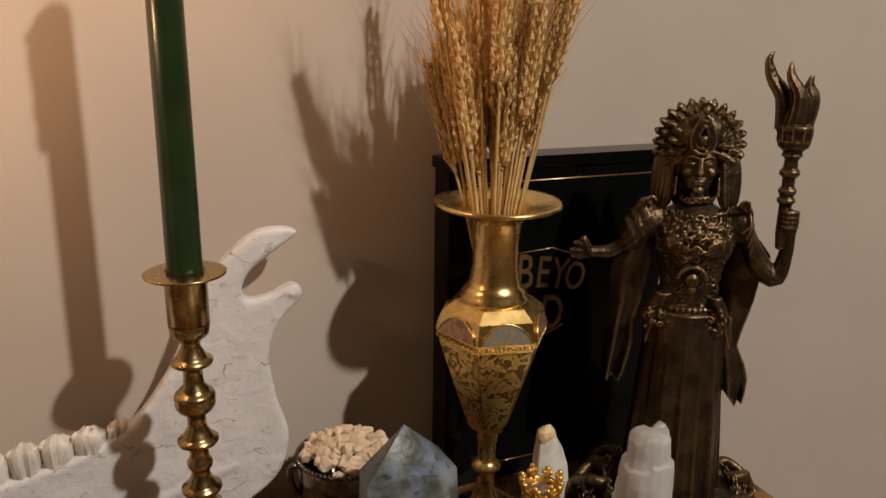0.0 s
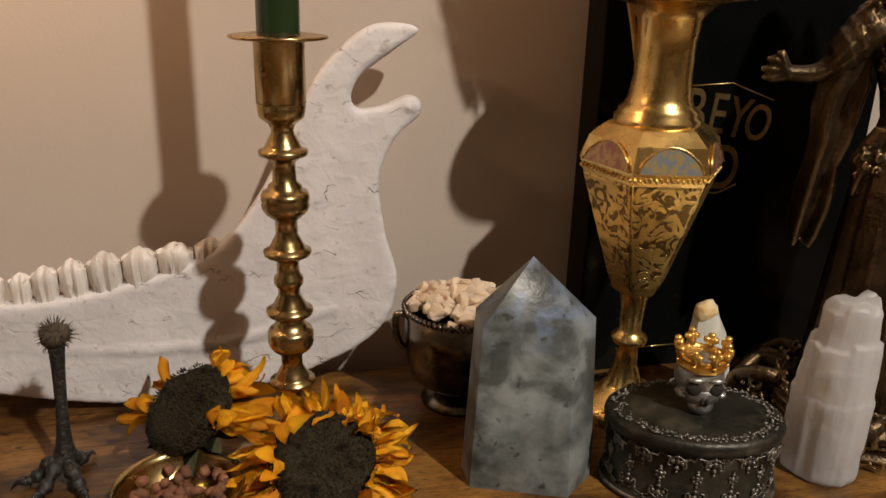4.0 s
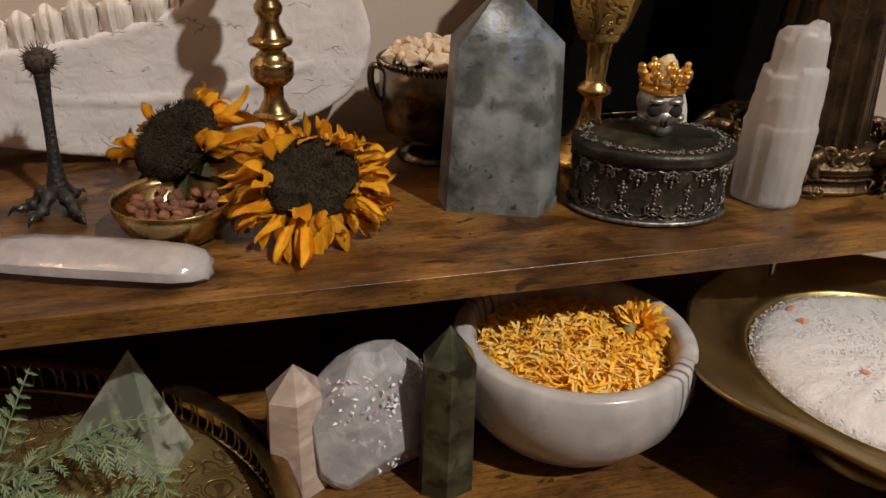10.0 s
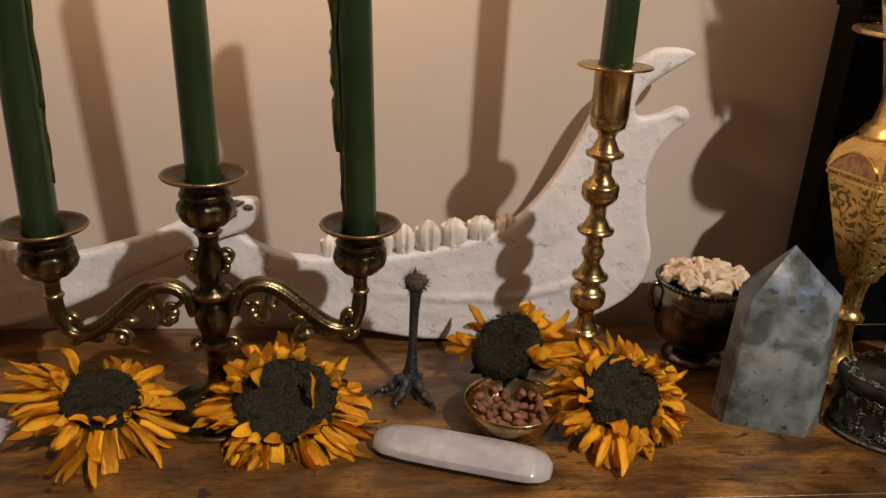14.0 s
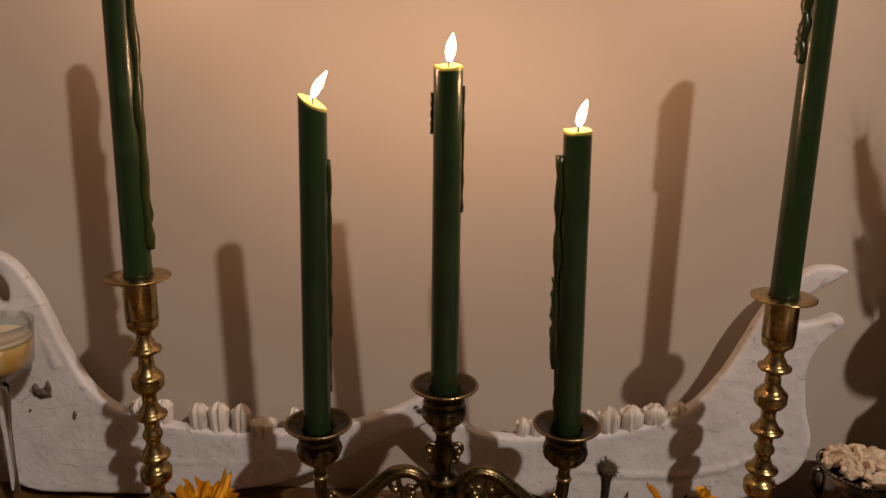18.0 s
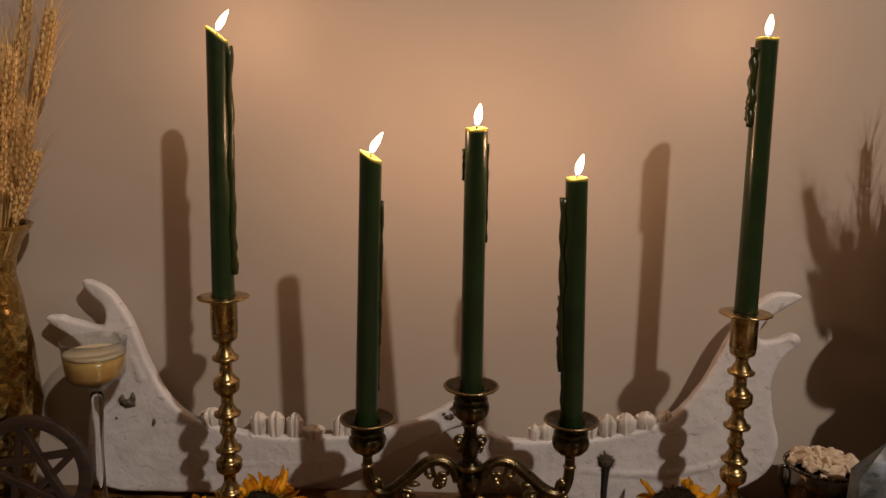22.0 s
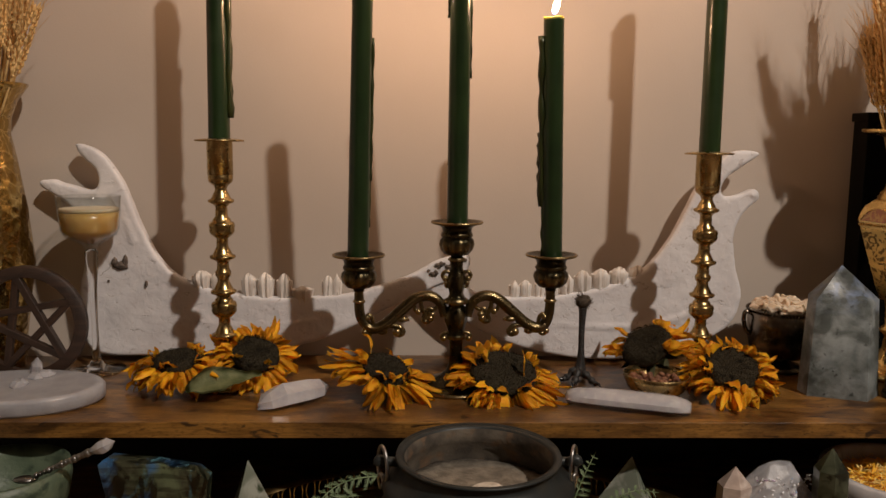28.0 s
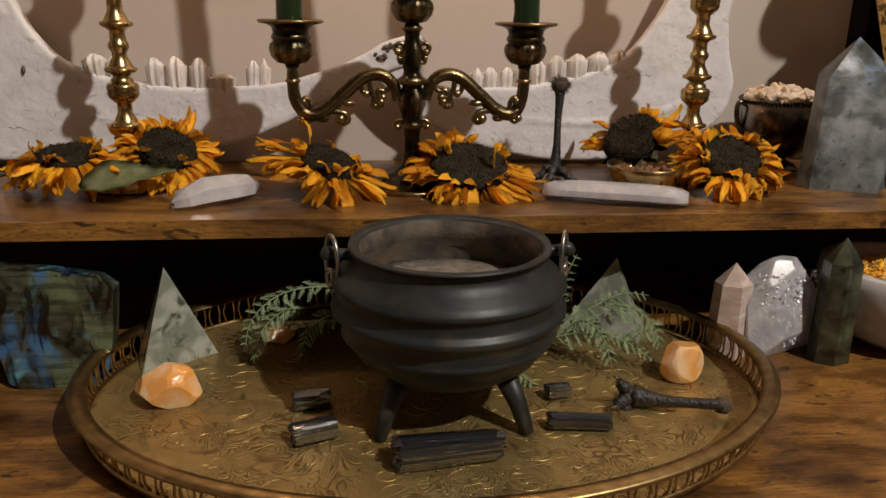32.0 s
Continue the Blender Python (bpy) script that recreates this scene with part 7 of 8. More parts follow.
# ---- white slab with small crystals ----
sl = thing("selenite_plate", "thick rounded white selenite plate with small points", "plate", (-0.5130, 0.0595, 0), 0)
bm = bmesh.new()
rings = [[bm.verts.new((0, 0, 0))]]
for f, z in ((0.96, 0.0), (1.0, 0.003), (1.0, 0.0135), (0.965, 0.0165), (0.90, 0.0160), (0.0, 0.0158)):
    rings.append([bm.verts.new((0, 0, z))] if f == 0 else [bm.verts.new((0.087 * f * math.cos(a) * (1 + 0.02 * math.sin(3 * a)), 0.056 * f * math.sin(a) * (1 + 0.03 * math.sin(2 * a + 1)), z)) for a in (2 * math.pi * k / 60 for k in range(60))])
skin(bm, rings)
part("plate", bm, M["slab"], sl)
rnd = random.Random(4)
for k in range(9):
    x, y = rnd.uniform(-0.055, 0.02), rnd.uniform(-0.010, 0.034)
    part("point", edged(crystal(6, [(0, 0.006, 0.006), (0.008, 0.0055, 0.0055)], (0, 0, 0.014), jag=0.1, seed=k), 0.0004), M["quartz"], sl, m=pose(x, y, 0.0165, rnd.uniform(60, 100), 0, rnd.uniform(0, 360)), smooth=False)
part("point", edged(crystal(6, [(0, 0.007, 0.007), (0.012, 0.006, 0.006)], (0, 0, 0.022), jag=0.1, seed=31), 0.0004), M["quartz"], sl, m=pose(0.005, 0.040, 0.0160, 20, 15, 0), smooth=False)


# ---- brass gallery tray ----
TX, TY, TA, TB = -0.0711, -0.0535, 0.2445, 0.1785
tray = thing("gallery_tray", "oval engraved brass tray with a pierced gallery rim", "tray", (TX, TY, TABLE))


def oval_ring(prof, seg, ax, ay):
    """prof: (outward offset from the oval, z)."""
    bm = bmesh.new()
    rings = []
    for off, z in prof:
        rings.append([bm.verts.new((0, 0, z))] if off is None else [bm.verts.new(((ax + off) * math.cos(2 * math.pi * k / seg), (ay + off) * math.sin(2 * math.pi * k / seg), z)) for k in range(seg)])
    skin(bm, rings)
    return bm


part("tray_floor", oval_ring([(None, 0.0010), (-0.010, 0.0010), (-0.006, 0.0014), (-0.004, 0.0040), (-0.0045, 0.0062), (-0.0075, 0.0055), (-0.020, 0.0046), (-0.060, 0.0042), (None, 0.0042)], 120, TA, TB), M["tray"], tray, "engraved brass tray floor")
bm = bmesh.new()
rnd = random.Random(18)
for k in range(150):
    a, r = rnd.uniform(0, 6.28), math.sqrt(rnd.uniform(0.02, 0.8))
    cx, cy, q, t0 = r * (TA - 0.02) * math.cos(a), r * (TB - 0.02) * math.sin(a), rnd.uniform(0.006, 0.017), rnd.uniform(0, 6.28)
    turn = rnd.choice((-1, 1))
    tube([(cx + q * (1 - 0.6 * i / 11) * math.cos(t0 + turn * 0.42 * i), cy + q * (1 - 0.6 * i / 11) * math.sin(t0 + turn * 0.42 * i), 0.00425) for i in range(12)], [0.0002] + [0.00055] * 10 + [0.0002], 4, bm, caps=False)
part("engraving", bm, M["tray"], tray, "engraved scrolls")["kind"] = "stuff"
part("rim", oval_ring([(-0.0060, 0.0270), (-0.0040, 0.0292), (0.0000, 0.0302), (0.0050, 0.0292), (0.0068, 0.0270), (0.0050, 0.0256), (0.0012, 0.0262), (0.0, 0.0250), (-0.0030, 0.0254), (-0.0060, 0.0270)], 160, TA, TB), M["tray_rim"], tray, "rolled brass rim")
part("lower_band", oval_ring([(-0.0045, 0.0030), (-0.0020, 0.0030), (-0.0012, 0.0060), (-0.0012, 0.0085), (-0.0032, 0.0085), (-0.0036, 0.0060), (-0.0045, 0.0030)], 160, TA, TB), M["tray_rim"], tray, "lower gallery band")
SL = mesh_of("gallery_slat", tube([(-0.0020, 0, 0.0080), (0, 0.0009, 0.0125), (0.0002, 0.0016, 0.0170), (0, 0.0009, 0.0215), (-0.0020, 0, 0.0262)], [0.0011, 0.00075, 0.0009, 0.00075, 0.0011], 6), M["tray_rim"])
for k in range(196):
    a = 2 * math.pi * k / 196
    part("gallery_slat", SL, None, tray, m=pose((TA - 0.0012) * math.cos(a), (TB - 0.0012) * math.sin(a), 0, 0, 0, math.degrees(math.atan2(math.sin(a) / TB, math.cos(a) / TA))) @ Matrix.Diagonal((1, 1 if k % 2 else -1, 1, 1)))
TZ = TABLE + 0.0046

# ---- cauldron ----
CX, CY = -0.0640, -0.0850
ca = thing("cauldron", "black cast-iron three-legged cauldron with ash inside", "cauldron", (CX, CY, TZ))
ca.scale = (0.93, 0.93, 1.0)
H0 = 0.0060 - TZ
part("body", lathe([(0, 0.0290), (0.030, 0.0298), (0.050, 0.0345), (0.0660, 0.0455), (0.0735, 0.0555), (0.0757, 0.0592), (0.0776, 0.0600), (0.0784, 0.0612), (0.0778, 0.0626), (0.0772, 0.0640), (0.0795, 0.0735), (0.0800, 0.0752), (0.0828, 0.0762), (0.0846, 0.0780), (0.0850, 0.0800), (0.0840, 0.0820), (0.0815, 0.0832), (0.0806, 0.0850), (0.0800, 0.0925),
                          (0.0806, 0.0938), (0.0834, 0.0948), (0.0842, 0.0962), (0.0836, 0.0985), (0.0800, 0.1020), (0.0745, 0.1065), (0.0702, 0.1105), (0.0684, 0.1150), (0.0690, 0.1190), (0.0712, 0.1225), (0.0722, H0 - 0.0030), (0.0722, H0 - 0.0012), (0.0708, H0), (0.0682, H0 - 0.0006), (0.0655, 0.1200), (0.0635, 0.1130), (0.0660, 0.1060), (0.0720, 0.0980), (0.0745, 0.0860), (0.0700, 0.0790), (0, 0.0780)], 96), M["iron"], ca)
part("ash", bumpy(lathe([(0, 0.0900), (0.020, 0.0896), (0.045, 0.0885), (0.060, 0.0880), (0.0712, 0.0885), (0.0712, 0.0820), (0, 0.0820)], 48), 0.0022, 70), M["ash"], ca, "pale grey ash")
part("charcoal_disc", bumpy(lathe([(0, 0.0970), (0.017, 0.0970), (0.018, 0.0985), (0.018, 0.1035), (0.016, 0.1055), (0.008, 0.1045), (0, 0.1040)], 28), 0.0006, 300), M["charcoal"], ca, "white burnt charcoal disc", m=pose(0.012, -0.014, -0.0075, 4, -3, 0))
part("soot_lining", lathe([(0.0646, 0.1190), (0.0628, 0.1130), (0.0653, 0.1060), (0.0713, 0.0980), (0.0737, 0.0865)], 72), mat("rusty_soot", (0.15, 0.125, 0.095), (0.055, 0.046, 0.037), 0.9, scale=45, detail=10, bump=0.0006, bscale=260, c3=(0.17, 0.105, 0.06), scale3=60), ca, "sooty brown-grey inner wall")
part("resin_drop", ball((0.034, -0.018, 0.0935), (0.0075, 0.006, 0.005), 2, rough=0.3, freq=2), M["resin"], ca, "burnt resin drop")
for a in (-140, -40, 90):
    c, s = math.cos(radians(a)), math.sin(radians(a))
    part("leg", tube([(0.046 * c, 0.046 * s, 0.042), (0.060 * c, 0.060 * s, 0.020), (0.069 * c, 0.069 * s, 0.0)], [0.0090, 0.0066, 0.0050], 14), M["iron"], ca)
for s in (-1, 1):
    ear = part("ear", tube(smooth_path([(s * 0.066, 0, H0 - 0.0075), (s * 0.078, 0, H0 - 0.0075), (s * 0.086, 0, H0 - 0.006), (s * 0.088, 0, H0 - 0.010)], 4), [0.0046, 0.0044, 0.0042, 0.004, 0.004, 0.004, 0.0042, 0.0044, 0.0046, 0.0046, 0.0046, 0.0046, 0.004], 10), M["iron"], ca, "cast iron ear")
    ring = [(s * 0.0835 + 0.0045 * math.cos(t) * s, 0.0105 * math.cos(t), H0 - 0.0115 + 0.0165 * math.sin(t)) for t in (2 * math.pi * k / 28 for k in range(29))]
    part("handle_ring", tube(ring, 0.0017, 8, caps=False), M["steel"], ear, "dull steel ring")
    part("hook", tube(smooth_path([(s * 0.082, -0.004, H0 - 0.026), (s * 0.084, -0.002, H0 - 0.018), (s * 0.087, 0.002, H0 - 0.022), (s * 0.085, 0.004, H0 - 0.032)], 4), 0.0019, 7), M["steel"], ear, "bent wire hook")


# ---- stones on the tray and round it ----
def pyramid(label, place, corners, tip, material):
    bm = bmesh.new()
    base = [bm.verts.new((x, y, 0)) for x, y in corners]
    t = bm.verts.new(tip)
    bm.faces.new(base[::-1])
    for i in range(len(base)):
        bm.faces.new((base[i], base[(i + 1) % len(base)], t))
    return stone("stone_pyramid", label, "crystal", bm, material, place, group="green stone pyramids", soft=0.0009)


pyramid("pale green stone pyramid with a chipped tip on the tray", (-0.2600, 0.0030, TZ), ((-0.028, -0.024), (0.022, 0.014), (0.006, 0.040), (-0.040, 0.010)), (-0.012, 0.004, 0.077), M["fluor"])
pyramid("smoky green stone pyramid on the tray behind the fern", (0.0890, 0.0300, TZ), ((-0.038, 0.016), (0.020, -0.023), (0.036, 0.006), (0.000, 0.040)), (0.008, 0.012, 0.066), M["fluor"])


def lump(name, label, place, size, material, seed, cuts=9, category="crystal", group="", rz=0.0):
    """A rough faceted stone: a ball cut by planes."""
    rnd = random.Random(seed)
    bm = ball((0, 0, 0), (1, 1, 1), 3)
    for k in range(cuts):
        d = Vector((rnd.gauss(0, 1), rnd.gauss(0, 1), rnd.gauss(0, 0.8))).normalized()
        bmesh.ops.bisect_plane(bm, geom=bm.verts[:] + bm.edges[:] + bm.faces[:], plane_co=d * rnd.uniform(0.74, 0.95), plane_no=d, clear_outer=True)
        bmesh.ops.holes_fill(bm, edges=[e for e in bm.edges if e.is_boundary])
    bmesh.ops.bisect_plane(bm, geom=bm.verts[:] + bm.edges[:] + bm.faces[:], plane_co=(0, 0, -0.72), plane_no=(0, 0, -1), clear_outer=True)
    bmesh.ops.holes_fill(bm, edges=[e for e in bm.edges if e.is_boundary])
    for v in bm.verts:
        v.co = Vector((v.co.x * size[0], v.co.y * size[1], (v.co.z + 0.72) * size[2]))
    ob = part(name, bm, material, None, smooth=False)
    ob.matrix_world = pose(*place, 0, 0, rz)
    return tagged(ob, label, category, group)


lump("calcite_chunk", "rough translucent orange calcite chunk on the tray", (-0.2580, -0.0650, TZ), (0.0240, 0.0165, 0.0175), M["citrine"], 6, 17, group="orange calcite chunks")
lump("calcite_chunk", "small translucent orange calcite chunk on the tray", (0.1190, -0.0560, TZ), (0.0175, 0.0150, 0.0190), M["citrine"], 9, 17, group="orange calcite chunks")
lump("calcite_chunk", "orange calcite chunk half hidden under fern leaves", (-0.1920, 0.0360, TZ), (0.0150, 0.0120, 0.0075), M["citrine"], 12, 15, group="orange calcite chunks")


def tourmaline(place, long, r, rz, seed, label):
    rnd = random.Random(seed)
    bm = bmesh.new()
    n = 26
    side = [(0.93 + 0.09 * math.cos(3 * 2 * math.pi * k / n)) * rnd.uniform(0.94, 1.06) for k in range(n)]
    rings = [[bm.verts.new((-long / 2, 0, r * 0.8))]]
    for f in (-0.5, -0.46, -0.15, 0.2, 0.47, 0.5):
        s = rnd.uniform(0.70, 0.86) if abs(f) == 0.5 else rnd.uniform(0.88, 1.10)
        rings.append([bm.verts.new((long * f + rnd.uniform(-1, 1) * long * (0.040 if abs(f) > 0.4 else 0.010), r * s * side[k] * math.cos(2 * math.pi * k / n), r * 0.8 + 0.8 * r * s * side[k] * math.sin(2 * math.pi * k / n))) for k in range(n)])
    rings.append([bm.verts.new((long / 2, 0, r * 0.8))])
    skin(bm, rings)
    ob = part("tourmaline", bm, M["tourm"], None, smooth=False)
    ob.matrix_world = pose(*place, 0, 0, rz)
    return tagged(ob, label, "crystal", "black tourmaline pieces")


tourmaline((-0.0715, -0.1550, TZ), 0.067, 0.0125, 6, 1, "thick ribbed black tourmaline log on the tray")
tourmaline((-0.1550, -0.1220, TZ), 0.030, 0.0090, 18, 2, "short ribbed black tourmaline piece on the tray")
tourmaline((-0.1590, -0.0780, TZ), 0.026, 0.0085, 10, 3, "small black tourmaline piece in the cauldron's shadow")
tourmaline((0.0210, -0.1230, TZ), 0.042, 0.0078, -8, 4, "flat black tourmaline piece on the tray")
tourmaline((0.0170, -0.0790, TZ), 0.017, 0.0072, 8, 5, "small shiny black tourmaline cube on the tray")
bf = bird_foot("bird_foot", "dried bird foot with curled claws lying on the tray", (0.0580, -0.0890, TZ + 0.0066), -30, lying=True)
bf.scale = (1.14, 1.14, 1.14)


# ---- fern sprigs ----
def fern(place, ctrl, label, seed, wide=0.017):
    """A sprig: a bent midrib with paired toothed leaflets."""
    rnd = random.Random(seed)
    h = thing("fern_sprig", label, "fern", place, group="fern sprigs")
    path = smooth_path(ctrl, 4)
    part("midrib", tube(path, [0.0009 * (1 - 0.7 * i / len(path)) for i in range(len(path))], 6), M["fern"], h)
    for i in range(1, len(path) - 1):
        t = (path[i + 1] - path[i - 1]).normalized()
        side = t.cross(Vector((0, -0.55, 1))).normalized()
        f = i / len(path)
        reach = 1.1 * wide * math.sin(math.pi * min(1, 0.30 + 0.70 * f)) * rnd.uniform(0.75, 1.2) + 0.0025
        for s in (-1, 1):
            bm = bmesh.new()
            d = (side * s + t * rnd.uniform(0.5, 0.9) + Vector((0, 0, rnd.uniform(-0.6, 0.35)))).normalized()
            droop = Vector((0, 0, -0.25 * reach))
            o = d.cross(Vector((0, -0.5, 1))).normalized()
            for j in range(1, 6):
                q = path[i] + d * reach * j / 6 + droop * (j / 6) ** 2
                for u in (-1, 1):
                    e = q + (d * 1.1 + o * u * 0.8 + Vector((0, 0, rnd.uniform(-0.3, 0.3)))) * reach * 0.30 * (1.1 - 0.6 * j / 6)
                    w = d.cross(o * u + d).normalized() * 0.0001 + (d - o * u).normalized() * reach * 0.036
                    bm.faces.new([bm.verts.new(x) for x in (q - w * 0.5, (q + e) / 2 - w, e, (q + e) / 2 + w, q + w * 0.5)])
            end = path[i] + d * reach + droop
            tube([path[i], (path[i] + end) / 2 - droop * 0.25, end], [0.0007, 0.0005, 0.0002], 4, bm, caps=False)
            part("leaflet", bm, M["fern"], h, normals=False, smooth=False)
    return h


fern((-0.1650, 0.0300, TZ), [(0.030, 0.004, 0.046), (0.004, 0.000, 0.050), (-0.024, -0.008, 0.046), (-0.044, -0.018, 0.030), (-0.050, -0.030, 0.008)], "grey-green dried fern sprig arching over the tray", 1, 0.0085)
fern((-0.1600, 0.0200, TZ), [(0.020, 0.000, 0.030), (0.004, -0.012, 0.030), (-0.006, -0.022, 0.020), (-0.010, -0.036, 0.008)], "dried fern sprig in the cauldron's shadow", 2, 0.0075)
fern((0.0620, -0.0050, TZ), [(-0.045, 0.006, 0.012), (-0.020, 0.000, 0.030), (0.004, 0.002, 0.040), (0.028, 0.008, 0.048), (0.052, 0.012, 0.044)], "grey-green fern sprig with lacy leaflets", 3, 0.0085)
fern((0.0620, -0.0120, TZ), [(-0.048, 0.004, 0.010), (-0.024, -0.006, 0.022), (0.002, -0.014, 0.026), (0.026, -0.020, 0.018), (0.044, -0.030, 0.006)], "grey-green fern sprig trailing across the tray", 4, 0.0085)
fern((0.0340, 0.0200, TZ), [(-0.010, -0.016, 0.007), (0.000, -0.010, 0.034), (0.010, -0.004, 0.056), (0.022, 0.000, 0.080)], "upright fern sprig rising behind the cauldron", 5, 0.0075)
fern((0.0660, 0.0000, TZ), [(0.000, 0.000, 0.040), (0.026, -0.006, 0.040), (0.044, -0.016, 0.028), (0.050, -0.024, 0.010)], "fern sprig curling down to the tray", 6, 0.010)
fern((-0.0030, -0.0500, TZ), [(-0.016, 0.010, 0.004), (-0.004, 0.000, 0.006), (0.008, -0.014, 0.003)], "fern tip lying under the cauldron", 7, 0.006)

fern((0.0560, -0.0200, TZ), [(-0.016, 0.010, 0.022), (-0.004, 0.002, 0.034), (0.008, -0.012, 0.026), (0.012, -0.026, 0.008)], "grey-green fern sprig with lacy leaflets", 9, 0.0090)
fern((0.0960, -0.0250, TZ), [(-0.014, 0.004, 0.010), (-0.004, -0.004, 0.024), (0.008, -0.010, 0.034)], "short upright fern sprig beside the calcite", 11, 0.0080)
fern((-0.1900, 0.0050, TZ), [(0.024, 0.014, 0.036), (0.006, 0.004, 0.038), (-0.010, -0.008, 0.026), (-0.016, -0.022, 0.006)], "grey-green dried fern sprig drooping beside the pyramid", 12, 0.0085)

# ---- right-hand group on the table ----
stone("pink_point", "pale pink six-sided stone point beside the clear quartz", "crystal", crystal(6, [(0, 0.0195, 0.0165), (0.062, 0.0165, 0.0140)], (0.001, 0, 0.079), turn=0.25, jag=0.06, seed=2), M["pink"], (0.1810, -0.0030, TABLE), (0, 0, 20))


M["rock"] = mat("flawed_clear_quartz", (0.82, 0.82, 0.85), (0.52, 0.52, 0.55), 0.44, scale=60, trans=0.40, sss=0.4, ssr=0.01, coat=0.4, c3=(0.92, 0.92, 0.95), scale3=120, cut3=(0.56, 0.7), bump=0.0006, bscale=160, detail=9, distort=0.8)


def clear_rock(place):
    rnd = random.Random(8)
    bm = ball((0, 0, 0), (1, 1, 1), 3)
    for d, q in (((0, 0, 1), 0.96), ((0.75, -0.2, 0.65), 0.80), ((-0.75, -0.1, 0.65), 0.84), ((0, -0.95, 0.3), 0.62), ((0.6, -0.8, 0.1), 0.72), ((-0.55, -0.8, 0.15), 0.72), ((0, 0.9, 0.2), 0.7), ((0.95, 0.2, -0.1), 0.84), ((-0.95, 0.1, -0.1), 0.84), ((0.2, -0.7, -0.7), 0.72), ((0, 0, -1), 0.70), ((0.35, -0.5, 0.75), 0.86), ((-0.3, -0.55, 0.75), 0.84)):
        d = Vector(d).normalized()
        bmesh.ops.bisect_plane(bm, geom=bm.verts[:] + bm.edges[:] + bm.faces[:], plane_co=d * q, plane_no=d, clear_outer=True)
        bmesh.ops.holes_fill(bm, edges=[e for e in bm.edges if e.is_boundary])
    for v in bm.verts:
        v.co = Vector((v.co.x * 0.0425, v.co.y * 0.0260, (v.co.z + 0.70) * 0.0490))
    rk = thing("quartz_boulder", "faceted clear quartz boulder, its flaws' glitter painted on small chips", "crystal", place, 12)
    part("stone", edged(bm, 0.0009), M["rock"], rk, smooth=False)
    # flaws as small chips, their glitter and rainbow glints painted as plain colours
    for k in range(240):
        x, z = rnd.uniform(-0.028, 0.031), rnd.uniform(0.010, 0.072)
        y = -0.0168 + 0.008 * (abs(x) / 0.03) ** 2 + 0.009 * max(0, (z - 0.05) / 0.025) ** 2 + rnd.uniform(-0.001, 0.003)
        fl = part("flaw", crystal(4, [(0, 0.0019, 0.0010), (0.0006, 0.0016, 0.0008)], (0, 0, 0.0013), jag=0.3, seed=k), GLINT_FLAWS[0 if k % 9 else 1 + (k // 9) % 2], rk, smooth=False, m=pose(x, y, z, rnd.uniform(-60, 60), rnd.uniform(0, 180), rnd.uniform(-60, 60)))
    return rk


M["flaw"] = mat("white_glint_flaw", (0.95, 0.95, 0.97), (0.85, 0.88, 0.95), 0.3, scale=300)
GLINT_FLAWS = [M["flaw"], mat("violet_glint_flaw", (0.75, 0.35, 0.75), (0.80, 0.72, 0.90), 0.3, scale=300), mat("blue_glint_flaw", (0.40, 0.60, 0.90), (0.80, 0.90, 0.88), 0.3, scale=300)]
clear_rock((0.2250, -0.0010, TABLE))
stone("moss_tower", "tall dark moss-green stone tower on the table", "crystal", crystal(6, [(0, 0.0165, 0.0150), (0.085, 0.0148, 0.0135)], (0.000, 0, 0.1055), turn=0.4, jag=0.06, seed=6), M["moss"], (0.2600, -0.0240, TABLE), (0, 0, 0))

mb = thing("marble_bowl", "grey-veined white marble mortar bowl of marigold petals", "bowl", (0.3480, 0.0120, TABLE), 40)
part("bowl", lathe([(0, 0), (0.034, 0), (0.040, 0.002), (0.056, 0.012), (0.0680, 0.028), (0.0725, 0.044), (0.0728, 0.058), (0.0712, 0.0675), (0.0690, 0.0692), (0.0640, 0.0692), (0.0612, 0.0680), (0.0585, 0.0600), (0.0560, 0.0400), (0.0420, 0.0200), (0, 0.0140)], 72), M["marble"], mb)
rnd = random.Random(50)
bm1, bm2 = bmesh.new(), bmesh.new()


def shred(b, p, d, long, half, lift, bend):
    """A curled ribbon of dried petal."""
    across = d.cross(Vector((0, 0, 1))).normalized()
    prev = None
    for i in range(5):
        f = i / 4
        c = p + d * long * (f - 0.5) + across * bend * (f - 0.5) ** 2 * 4 + Vector((0, 0, lift * math.sin(math.pi * f)))
        w = (across + Vector((0, 0, 0.5 * math.sin(3 * f + bend * 900)))).normalized() * half * (0.5 + 0.5 * math.sin(math.pi * (0.2 + 0.7 * f)))
        row = b.verts.new(c - w), b.verts.new(c + w)
        if prev:
            b.faces.new((prev[0], prev[1], row[1], row[0]))
        prev = row


for k in range(1500):
    a, r = rnd.uniform(0, 6.28), 0.0550 * math.sqrt(rnd.random())
    p = Vector((r * math.cos(a), r * math.sin(a), 0.0565 + 0.007 * (1 - r / 0.057) + rnd.uniform(-0.003, 0.004) + 0.002 * math.sin(r * 90)))
    d = Vector((rnd.gauss(0, 1), rnd.gauss(0, 1), rnd.gauss(0, 0.30))).normalized()
    long = min(rnd.uniform(0.008, 0.0170), 2 * (0.0600 - r) + 0.006)
    shred(bm1 if k % 3 else bm2, p, d, long, rnd.uniform(0.0005, 0.0010), rnd.uniform(-0.001, 0.0035), rnd.uniform(-0.004, 0.004))
part("marigold_petals", bm1, M["marigold"], mb, "dried orange marigold petals", smooth=False, normals=False)["kind"] = "stuff"
part("marigold_petals", bm2, M["marigold_pale"], mb, "pale dried marigold petals", smooth=False, normals=False)["kind"] = "stuff"
